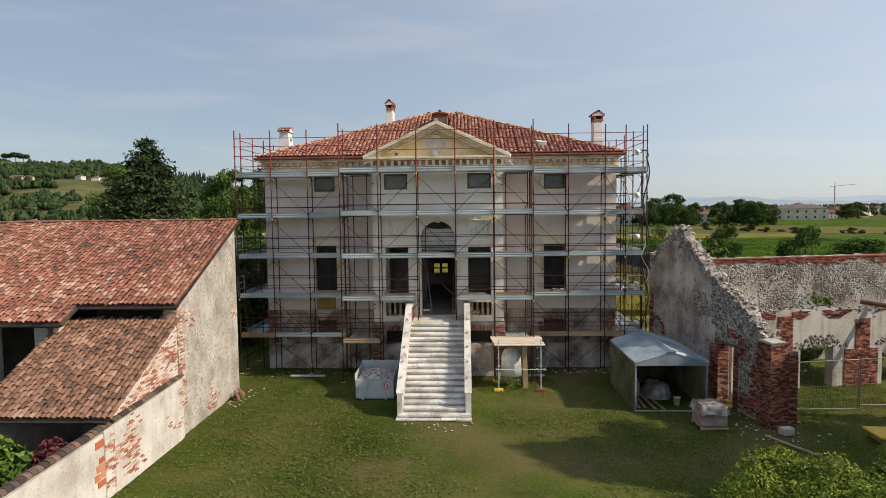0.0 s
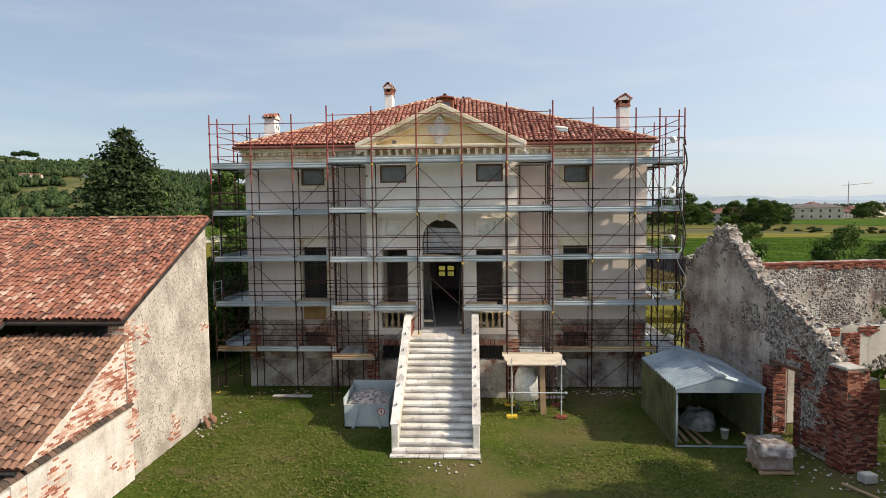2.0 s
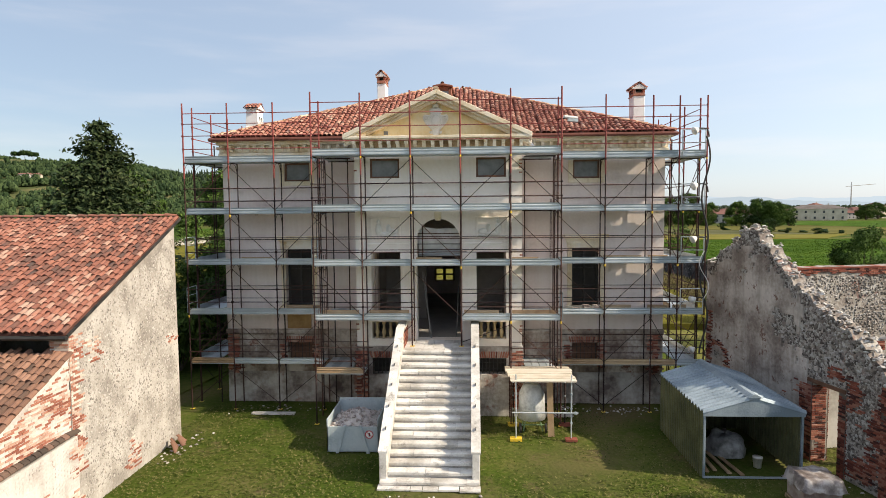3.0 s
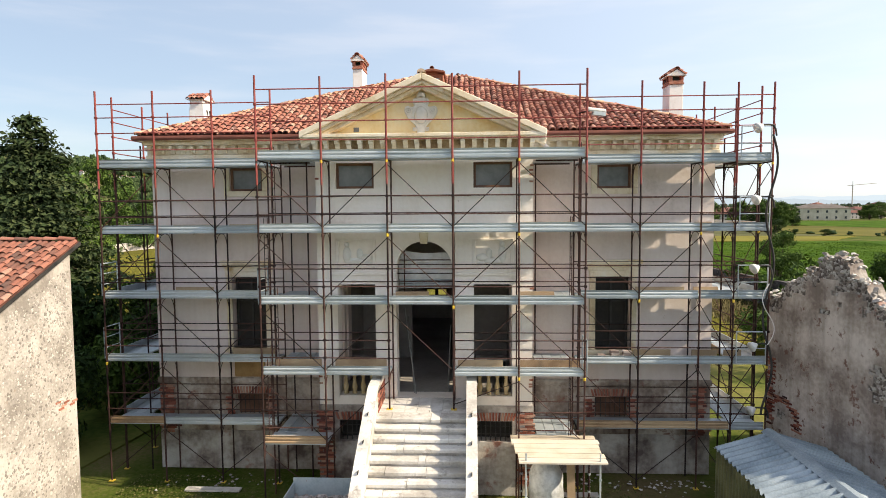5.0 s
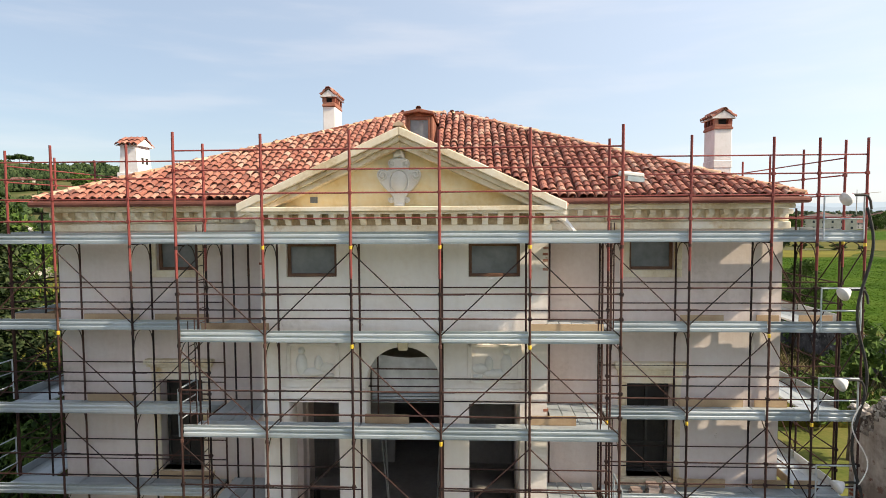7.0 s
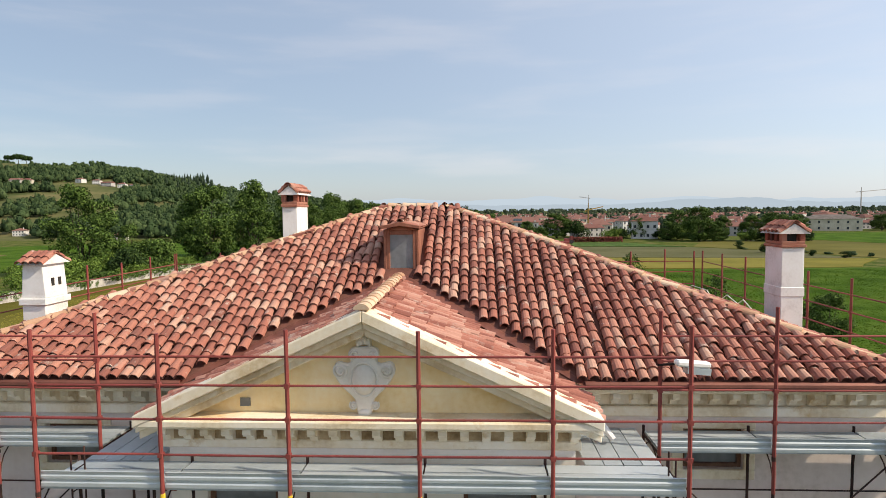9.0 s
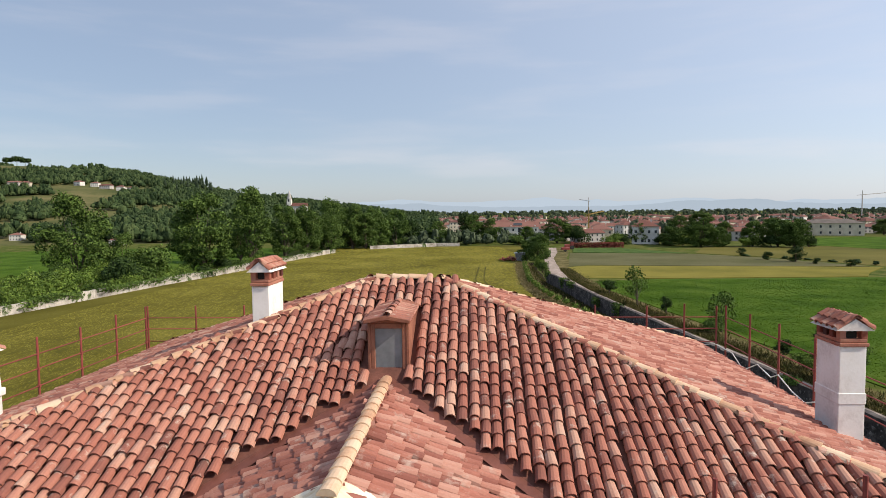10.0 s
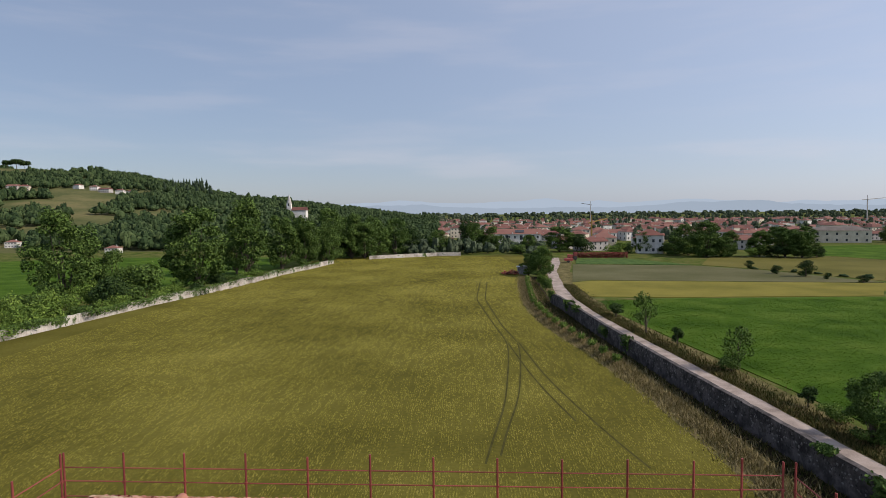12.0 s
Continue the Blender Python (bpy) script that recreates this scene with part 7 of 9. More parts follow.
for x in (3.05, 3.95):
    part("wheel", Build().tube((x - 0.03, -3.38, 0.17), (x + 0.03, -3.38, 0.17), 0.17, 14), IRON, mixer_)

# ---------------- pallet of wrapped bricks, block, pole, yellow board ----------------
pal = thing("pallet_load", (10.25, -8.2, 0), "pallet of bricks wrapped in torn grey plastic", "pallet")
PXc, PYc = 10.42, -8.42
for k in range(6):
    part("slat", Build().box(PXc - 0.5 + k * 0.18, PXc - 0.4 + k * 0.18, PYc - 0.5, PYc + 0.5, 0.08, 0.1), WOOD, pal)
for k in (-0.45, 0, 0.45):
    part("bearer", Build().box(PXc - 0.5, PXc + 0.5, PYc + k - 0.05, PYc + k + 0.05, 0, 0.08), WOOD, pal)
part("load", Build().box(PXc - 0.48, PXc + 0.48, PYc - 0.48, PYc + 0.48, 0.1, 0.78), surface("wrapped_brick", [(0.22, 0.15, 0.13), (0.34, 0.26, 0.23), (0.44, 0.38, 0.35)], 3, 0.5, 0.6, 9), pal, bevel=0.05)
n = 14
cv = []
for j in range(n + 1):
    for i in range(n + 1):
        x, y = (i / n - 0.5) * 1.3, (j / n - 0.5) * 1.3
        d = max(abs(x), abs(y)) - 0.5
        cv.append((PXc + x * (1 - 0.12 * (d > 0.02)), PYc + y * (1 - 0.12 * (d > 0.02)), 0.86 - max(0, d) * 1.9 * (1 + 0.5 * noise.noise((x * 4, y * 4, 1))) + 0.05 * noise.noise((x * 5, y * 5, 2)) + 0.05 * abs(noise.noise((x * 3, y * 9, 7)))))
part("cover", Build().add(cv, [(j * (n + 1) + i, j * (n + 1) + i + 1, (j + 1) * (n + 1) + i + 1, (j + 1) * (n + 1) + i) for j in range(n) for i in range(n)]), surface("dusty_film", [(0.11, 0.085, 0.075), (0.23, 0.19, 0.17), (0.42, 0.38, 0.355)], 4, 0.35, 0.7, 12, spec=0.5), pal, "torn grey plastic cover", smooth=True)
blk = solid("stone_block", Build().box(-0.22, 0.22, -0.16, 0.16, 0, 0.27, m=pose(12.75, -9.35, 0, 0, 0, 12)), RUIN_STONE, "squared grey stone block by the brick pier", "stone block", kind="", bevel=0.03)
solid("timber_pole", Build().tube((11.9, -9.6, 0.06), (13.4, -12.6, 0.06), 0.045, 8, r2=0.03), WOOD, "long peeled timber pole lying on the grass", "pole", kind="")
yb = thing("yellow_panel", (16.2, -10.2, 0), "yellow shuttering panel lying on bearers", "panel")
part("board", Build().box(-1.1, 1.1, -0.55, 0.55, 0.30, 0.36, m=pose(16.35, -10.1, 0, 0, 0, -4)), YELLOW_PAINT, yb)
for x in (-0.8, 0.8):
    part("bearer", Build().box(x - 0.06, x + 0.06, -0.5, 0.5, 0, 0.3, m=pose(16.35, -10.1, 0, 0, 0, -4)), WOOD, yb)
kerb = Build()
for x0, x1 in ((-7.3, -5.6), (3.5, 5.2)):
    kerb.box(x0, x1, -1.75, -1.5, 0, 0.05)
solid("stone_kerb", kerb, COBBLE, "low pale stone edging along the villa base", "kerb")

# floodlights, cable and camera housing on the scaffolding
for z in (10.78, 8.72, 6.72, 4.42, 2.5):
    fl = thing("floodlight", (9.9, -1.3, z), "white cone work light on a black gooseneck at the scaffold corner", "work light", "work lights on the scaffold")
    tilt = pose(9.66, -1.3, z, 0, 66, 12)
    cone = Build().lathe([(0.15, -0.02), (0.155, 0.01), (0.11, 0.10), (0.05, 0.18), (0.03, 0.2)], 18)
    cone.v = [np.array([tilt @ Vector(p) for p in q]) for q in cone.v]
    part("reflector", cone, WHITEWASH, fl, smooth=True)
    part("gooseneck", Build().pipe([(9.84, -1.28, z + 0.1), (10.02, -1.27, z + 0.1), (10.14, -1.26, z + 0.08), (10.2, -1.26, z - 0.04), (10.22, -1.27, z - 0.22)], 0.026, 7), IRON, fl)
hose = []
for i in range(60):
    q = i / 59
    hose.append((10.12 + 0.14 * math.sin(q * 17), -1.28 - 0.03 * math.sin(q * 9), 10.6 - q * 8.2))
solid("hanging_cable", Build().pipe(hose, 0.032, 7), IRON, "thick black cable bundle hanging down the scaffold", "cable", kind="")
loop = [(10.1 - 0.18 * math.sin(q * 2 * math.pi), -1.35, 6.3 - 0.9 * q * 2) for q in np.linspace(0, 1, 18)]
solid("white_cable", Build().pipe(loop, 0.014, 6), WHITEWASH, "loose white cable on the scaffold corner", "cable", kind="")
wl = thing("security_unit", (5.35, -1.05, 11.2), "white boxed sensor unit mounted on a scaffold pole", "sensor")
part("housing", Build().box(-0.28, 0.28, -0.08, 0.08, -0.05, 0.05, m=pose(5.1, -1.25, 11.36, 0, 6, 8)), WHITEWASH, wl, bevel=0.03)
part("lens_box", Build().box(-0.1, 0.28, -0.08, 0.08, -0.15, -0.05, m=pose(5.1, -1.25, 11.36, 0, 6, 8)), ZINC, wl)
part("bracket", Build().tube((4.62, -1.1, 11.3), (4.95, -1.22, 11.36), 0.02, 7), RUST, wl)
PAVER = surface("old_paver", [(0.22, 0.165, 0.145), (0.33, 0.265, 0.24), (0.42, 0.355, 0.325)], 3, 0.9, 0.5, 20, vary="object", amount=0.6)
bs = thing("brick_stack", (5.9, -0.6, 3.9), "small stacks of old bricks on a scaffold deck", "bricks")
for i in range(3):
    for j in range(2 + (i > 0) + (i > 0)):
        for k in range(2):
            part("brick", Build().box(-0.12, 0.12, -0.055, 0.055, 0, 0.06, m=pose(5.45 + i * 0.38 + rng.uniform(-0.02, 0.02), -0.72 + k * 0.13, 3.9 + j * 0.065, 0, 0, rng.uniform(-6, 6))), PAVER, bs)
solid("downpipe_wrap", Build().tube((3.5, -0.75, 10.62), (3.95, -1.0, 10.05), 0.08, 8, r2=0.05), WHITEWASH, "white plastic wrapped pipe end at the eave", "pipe", kind="")

# white cable sagging along the side scaffold's rail
sag = [(9.95, 13.3, 10.6), (9.95, 12.4, 10.84), (9.95, 11.0, 10.85), (9.95, 10.4, 10.6), (9.95, 10.0, 10.6), (9.95, 9.3, 10.92), (9.95, 8.5, 10.76), (9.95, 8.1, 10.94), (9.95, 7.35, 10.69), (9.95, 6.75, 10.6), (9.95, 6.1, 10.84), (9.95, 5.4, 10.7)]
solid("power_cable", Build().pipe(sag, 0.016, 6), WHITEWASH, "white power cable sagging along the scaffold rail", "cable", kind="")

# steel props leaning in the doorway
for k, (x0, x1) in enumerate(((-0.72, -0.30), (-0.60, -0.36), (0.72, 0.66))):
    solid("steel_prop", Build().tube((CX + x1, -1.35 + 0.1 * k, FLOOR + 0.012), (CX + x0, -0.5 + 0.1 * k, FLOOR + 2.5 - 0.3 * k), 0.02, 7), DULL_STEEL, "thin steel prop leaning in the villa doorway", "prop", kind="", group="props in the doorway")

# ---------------- plants ----------------
LEAF = surface("leaf", [(0.030, 0.056, 0.012), (0.060, 0.108, 0.021), (0.11, 0.17, 0.037)], 0.5, 0.7, 0.0, 6, vary="island", amount=0.55, spec=0.12)
LIGHT_LEAF = surface("light_leaf", [(0.05, 0.09, 0.015), (0.09, 0.15, 0.025), (0.15, 0.22, 0.04)], 0.5, 0.7, 0.0, 6, vary="island", amount=0.6, spec=0.12)
DARK_LEAF = surface("dark_leaf", [(0.014, 0.03, 0.009), (0.026, 0.052, 0.013), (0.05, 0.085, 0.02)], 0.5, 0.7, 0.0, 6, vary="island", amount=0.55, spec=0.12)
NEEDLE = surface("needle", [(0.018, 0.032, 0.013), (0.036, 0.056, 0.021), (0.07, 0.09, 0.036)], 0.8, 0.75, 0.0, 8, vary="island", amount=0.55, spec=0.12)
FAR_LEAF = surface("far_leaf", [(0.020, 0.036, 0.016), (0.038, 0.062, 0.025), (0.066, 0.094, 0.038)], 0.05, 0.85, 0.0, 0.7, vary="island", amount=0.6, spec=0.05)
BARK = surface("bark", [(0.05, 0.04, 0.03), (0.12, 0.095, 0.07)], 4, 0.95, 0.5, 20)


def leaf_quads(points, normals, size, rng, droop=0.0):
    """Leaf faces, one at each point, turned about their normals."""
    n = len(points)
    nn = normals + rng.normal(0, 0.55, (n, 3))
    nn /= np.linalg.norm(nn, axis=1, keepdims=True)
    a = np.cross(nn, rng.normal(0, 1, (n, 3)))
    a /= np.linalg.norm(a, axis=1, keepdims=True)
    c = np.cross(nn, a)
    s = size * rng.uniform(0.55, 1.3, (n, 1))
    bend = nn * s * 0.25
    v = np.stack([points - a * s, points - c * s * 0.55 + bend, points + a * s, points + c * s * 0.55 + bend], 1).reshape(-1, 3)
    f = [(4 * i, 4 * i + 1, 4 * i + 2, 4 * i + 3) for i in range(n)]
    return v, f


def crown(lobes, count, size, seed, hollow=0.72):
    """Leaves over a cluster of lobes (x, y, z, rx, rz)."""
    rng = np.random.default_rng(seed)
    lobes = np.array(lobes, float)
    w = lobes[:, 3] ** 2
    pick = rng.choice(len(lobes), count, p=w / w.sum())
    d = rng.normal(0, 1, (count, 3))
    d /= np.linalg.norm(d, axis=1, keepdims=True)
    r = rng.uniform(hollow, 1.04, (count, 1))
    clump = np.array([0.82 + 0.42 * noise.noise((q[0] * 2.3 + k * 3.1, q[1] * 2.3, q[2] * 2.3)) for q, k in zip(d, pick)])[:, None]
    radii = np.column_stack([lobes[pick, 3], lobes[pick, 3], lobes[pick, 4]])
    p = lobes[pick, :3] + d * radii * r * clump
    up = d + np.array([0, 0, 0.35])
    return leaf_quads(p, up, size, rng)


def tree(name, h, w, count, leaf, mat, label, seed, trunk=0.25, squat=0.62, lobes_n=13, category="tree", group=""):
    """A broad-leaved tree at the origin: trunk, limbs, and a crown of leaves in lobes."""
    rng = np.random.default_rng(seed)
    t = thing(name, (0, 0, 0), label, category, group)
    z0 = h * trunk
    lobes = [(0, 0, z0 + (h - z0) * 0.55, w * 0.30, (h - z0) * 0.42)]
    for i in range(lobes_n):
        an, q = rng.uniform(0, 6.28), rng.uniform(0.08, 0.95)
        rad = w * 0.5 * math.sin(math.pi * (0.16 + 0.74 * q)) * rng.uniform(0.45, 0.8 if lobes_n < 40 else 0.92)
        k = rng.uniform(0.16, 0.27) * w * min(1.0, 1.35 * math.sqrt(13 / lobes_n))
        lobes.append((rad * math.cos(an), rad * math.sin(an), z0 + (h - z0) * q, k, k * rng.uniform(squat, squat + 0.4)))
    b = Build()
    r0 = h * 0.022 + 0.03
    b.tube((0, 0, -0.1), (0.02 * h, 0.01 * h, z0 + (h - z0) * 0.5), r0, 8, r2=r0 * 0.5)
    for lb in lobes[1:8]:
        b.tube((0, 0, z0 * rng.uniform(0.7, 1.1)), (lb[0] * 0.8, lb[1] * 0.8, lb[2]), r0 * 0.45, 5, r2=r0 * 0.12)
    part("trunk", b, BARK, t)
    v, f = crown(lobes, count, leaf, seed)
    part("crown", Build().add(v, f).mesh("crown", mat, fix=False), None, t)
    return t


def bush(name, h, w, count, leaf, mat, label, seed):
    rng = np.random.default_rng(seed)
    t = thing(name, (0, 0, 0), label, "bush", "")
    lobes = [(rng.normal(0, w * 0.16), rng.normal(0, w * 0.16), h * rng.uniform(0.25, 0.68), w * rng.uniform(0.2, 0.34), h * rng.uniform(0.22, 0.34)) for _ in range(9)]
    b = Build()
    for lb in lobes[:5]:
        b.tube((0, 0, 0), (lb[0], lb[1], lb[2]), 0.012 * h + 0.01, 5, r2=0.005)
    part("stem", b, BARK, t)
    v, f = crown(lobes, count, leaf, seed)
    part("crown", Build().add(v, f).mesh("crown", mat, fix=False), None, t)
    return t


def conifer(h, w, seed, count=11, whorls=46):
    """A spruce with drooping layered boughs."""
    rng = np.random.default_rng(seed)
    t = thing("spruce", (0, 0, 0), "tall dark spruce with drooping layered boughs", "tree")
    b = Build().tube((0, 0, -0.1), (0, 0, h), h * 0.018, 8, r2=0.02)
    pts, nrm = [], []
    for k in range(whorls):
        q = k / whorls
        z = h * (0.06 + 0.93 * q)
        reach = w / 2 * (1 - q) ** 0.62 * rng.uniform(0.72, 1.12) + 0.2
        for i in range(count if q < 0.9 else 8):
            an = rng.uniform(0, 6.28)
            rr_ = reach * rng.uniform(0.6, 1.15)
            tip = Vector((rr_ * math.cos(an), rr_ * math.sin(an), z - rr_ * rng.uniform(0.12, 0.38) + 0.12 * rr_))
            if i < 3:
                b.tube((0, 0, z), tip, 0.03 * (1 - q) + 0.008, 4, r2=0.005)
            m = int(20 + 56 * (1 - q))
            for s in rng.uniform(0.25, 1.05, m):
                p = Vector((0, 0, z)).lerp(tip, s)
                p += Vector((rng.normal(0, 0.10 + 0.08 * reach), rng.normal(0, 0.10 + 0.08 * reach), rng.normal(-0.05, 0.09)))
                pts.append(p)
                nrm.append((0.4 * math.cos(an), 0.4 * math.sin(an), 0.9))
    part("trunk", b, BARK, t)
    v, f = leaf_quads(np.array(pts), np.array(nrm), 0.145, rng)
    part("crown", Build().add(v, f).mesh("crown", NEEDLE, fix=False), None, t)
    return t


def put(ob, x, y, h, w, h0, w0, turn=0, z=0.0):
    return Matrix.Translation((x, y, z)) @ Matrix.Rotation(turn, 4, "Z") @ Matrix.Diagonal((w / w0, w / w0, h / h0, 1))


def copy_at(ob, m):
    """A copy at the pose m, whatever the size of the first one."""
    return copy_thing(ob, m @ Matrix.Diagonal((1 / ob.scale.x, 1 / ob.scale.y, 1 / ob.scale.z, 1)))


KINDS = {
    "d": [(tree("broadleaf_tree", 10, 7.5, 13000, 0.17, LEAF, "full-crowned green broadleaf tree by the field", s, trunk=0.03, lobes_n=64), 10, 7.5) for s in (1, 2, 3)],
    "p": [(tree("poplar_tree", 12, 6, 10000, 0.18, LEAF, "tall slender green tree behind the field wall", 5, trunk=0.05, squat=0.9, lobes_n=60), 12, 6)],
    "r": [(tree("round_tree", 6, 6, 2600, 0.22, DARK_LEAF, "dark rounded tree at the field edge", 6, trunk=0.1), 6, 6)],
    "b": [(bush("bush", 4, 5, 2600, 0.17, m, "dense green bush by the wall", s), 4, 5) for s, m in ((7, LEAF), (8, LIGHT_LEAF), (9, DARK_LEAF))],
    "l": [(bush("light_bush", 4, 5, 3000, 0.16, LIGHT_LEAF, "bright leafy bush behind the barn", 13), 4, 5)],
    "f": [(tree("feathery_tree", 5, 4, 900, 0.17, LEAF, "thin young tree with feathery crown by the track", 10, trunk=0.2), 5, 4)],
    "s": [(tree("small_tree", 3, 2, 1300, 0.12, DARK_LEAF, "small clipped tree on a short trunk by the track", 11, trunk=0.22), 3, 2)],
    "c": [(tree("cypress", 12, 5, 3000, 0.24, DARK_LEAF, "dark conical evergreen among the houses", 12, trunk=0.04, squat=1.0, lobes_n=16), 12, 5)],
}
used = {k: 0 for k in KINDS}
first = set()


def plant(kind, x, y, h, w, z=0.0):
    lst = KINDS[kind]
    ob, h0, w0 = lst[used[kind] % len(lst)]
    used[kind] += 1
    m = put(ob, x, y, h, w, h0, w0, used[kind] * 1.7, z)
    if ob.name in first:
        return copy_at(ob, m)
    first.add(ob.name)
    ob.matrix_basis = m
    return ob


TREES = """d -85 119 19.8 14.5;b -76.7 95 6.3 7.4;b -77.4 105 6.1 7.1;b -71.5 113 7.2 8.7;b -73 129 9 11.8;b -76.8 115 6 7;d -66.5 141 20.6 15.5;p -66.3 173 23.4 13;p -62.3 194 18 12;d -57 202 17.6 13
d -53.5 225 20.5 13.5;d -47.5 236 18.6 14;d -40.2 247 17 14.5;d -32.8 259 16 13.5;r -26.9 269 11 12.5;d -42.2 236 14.8 13;c -2.9 278 15.6 6.5;d 1.3 278 13.6 10.5;d 9.7 277 11.6 10.5
d 40.4 273 11.6 14.3;b 48 272 8.8 12.9;d 20.4 166 8.5 8.2;f 27.9 89 6.3 3.9;s 26.6 103 2.7 2.8;s 29.8 80.6 2.9 1.8;f 32.6 67.8 5.2 3.8;b 31.6 67.2 2 3.2;s 33.4 54.4 2.2 1.7;d 33.6 45.3 5.8 4.7;b 33.4 50.5 1.7 2.5
b 19.2 107 2.8 3;b 21 83 2.6 2.6;r 92.5 166 4.2 5.1;r 88.6 174 2.3 3.4;r 87.2 188 2.6 3.3;d 121.8 236 11.4 13.5;d 112.6 237 10.3 10.4;d 92.8 238 13.8 13.8;d 89.5 254 12.6 12.2;d 125 230 10 11;d 84 248 7.8 9.5;b 62 257 6.2 9.8
b -15.5 0 4.2 4.2;l -17 11 5.2 5.5;l -14.8 14 3.6 4.5;d -13.8 9 5.6 4.4;r -12.6 13.5 5 4;r -12.4 6 4.2 3.4;d -15.5 17 6.5 6;r -13 1.5 3.4 3;r -16.5 6.5 5.2 4.6;b -13.2 4.5 4 4;b -18.5 3.5 4.6 5;l -29 8 7 5;l -23.5 8 6.4 5;d -22.5 13.5 11.4 6.8;b -31 4 7.2 5.4;b -27 6 6.9 4.4;b -38 10 8 6.5;b -33 16 8 7;d -73 182 14 10;d -52 214 15 10;b -68 100 3.4 7;l -72 96 6 8;l -70.5 84 5 7;b -74 90 7 8;d -79 126 11 9;l -66 128 4 6;b -64 146 4 7;l -61 160 4 6;b -69 118 5 7;b -66.5 122 3.4 7;b -63 133 3.2 6;b -60.5 152 3.2 7
b -69 110 4 6;d -60 208 14 10;d 43 34 4.6 6.8;b 40.5 35 2.8 4;f 17.5 11 5.8 4;b 18.5 15 3 4;b 25.5 24 2.4 3;d 30.4 22 6.3 4.4;b 24.6 14 2.2 4;r 99 152 1.8 3;r 95 160 1.6 2.6;r 112 146 1.7 3;d 17.5 172 6.5 5.5;b 18.6 140 3.2 3.4;b 19 150 3.6 3.6
b 118 233 5 9;b 126 232 6 10;b 110 235 5 8;b 131 231 5 8;b 96 240 5 8;b 88 245 5 8;d 103 242 10 9;d 99 236 8 8;b 82 256 4 7;d -14 262 11 11;b 22 262 5 8;b 30 258 5 8;d 75 262 9 9;b 68 262 5 8;d 100 262 10 11;d 140 262 9 10;d 150 300 10 12;d 180 330 9 12;d 224 330 9 12;d 240 345 10 12;d 26 268 8 8"""
for row in TREES.replace("\n", ";").split(";"):
    k, *q = row.split()
    plant(k, *[float(c) for c in q])
spruce = conifer(13.4, 10.2, 3, count=14, whorls=50)
spruce.matrix_basis = Matrix.Translation((-20.0, 9.6, 0))
copy_at(spruce, Matrix.Translation((-36.5, 8.0, 0)) @ Matrix.Diagonal((0.72, 0.72, 0.76, 1)))

# hedge at the lawn's corner, and the tall tree beside it whose shade falls on the grass
hd = thing("shrub_hedge", (10.5, -16.6, 0), "loose light green shrub hedge with fine leaves", "hedge")
lobes = []
rng = np.random.default_rng(33)
for i in range(54):
    x = rng.uniform(6.9, 14.6)
    lobes.append((x, -16.1 + rng.uniform(-2.0, 1.4) - 0.5 * (x < 8.6), rng.uniform(0.5, 1.62) * (0.75 if x < 7.6 else 1), rng.uniform(0.55, 0.9), rng.uniform(0.5, 0.75)))
v, f = crown(lobes, 95000, 0.044, 34, 0.85)
HEDGE_LEAF = surface("hedge_leaf", [(0.085, 0.125, 0.014), (0.155, 0.205, 0.028), (0.24, 0.285, 0.05)], 0.9, 0.7, 0.0, 6, vary="island", amount=0.6, spec=0.12)
part("foliage", Build().add(v, f).mesh("foliage", HEDGE_LEAF, fix=False), None, hd)
b = Build()
for lb in lobes[:16]:
    b.tube((lb[0], lb[1], 0), (lb[0] + 0.1, lb[1], lb[2]), 0.03, 5, r2=0.01)
part("stem", b, BARK, hd)
plant("d", 19.4, -13.0, 10.4, 6.2)
plant("d", 19.4, -15.0, 12.2, 6.0)
plant("d", 20.6, -10.8, 8.5, 5.0)

# garden shrubs in front of the lean-to
lb = thing("loquat_shrub", (-11.0, -15.6, 0), "broad-leaved green garden shrub by the wall", "bush")
v, f = crown([(-11.1, -15.7, 1.5, 0.8, 0.7), (-11.7, -15.3, 1.7, 0.7, 0.6), (-10.7, -16.6, 1.2, 0.7, 0.6), (-11.5, -16.6, 1.5, 0.9, 0.7)], 1500, 0.17, 36, 0.7)
part("foliage", Build().add(v, f).mesh("foliage", LIGHT_LEAF, fix=False), None, lb)
part("stem", Build().tube((-11.1, -15.8, 0), (-11.1, -15.7, 1.5), 0.04, 6).tube((-11.1, -15.8, 0), (-11.6, -16.4, 1.5), 0.03, 6), BARK, lb)
rb_ = thing("red_leaved_shrub", (-10.1, -14.9, 0), "red-leaved shrub behind the garden wall", "bush")
v, f = crown([(-10.1, -14.9, 1.5, 0.5, 0.5), (-9.8, -15.2, 1.2, 0.5, 0.4)], 700, 0.1, 37, 0.6)
part("stem", Build().tube((-10.1, -14.9, 0), (-10.1, -14.9, 1.4), 0.03, 6), BARK, rb_)
part("foliage", Build().add(v, f).mesh("foliage", surface("red_leaf", [(0.06, 0.01, 0.015), (0.14, 0.02, 0.03)], 2, 0.7, 0, 8, vary="island", amount=0.5), fix=False), None, rb_)
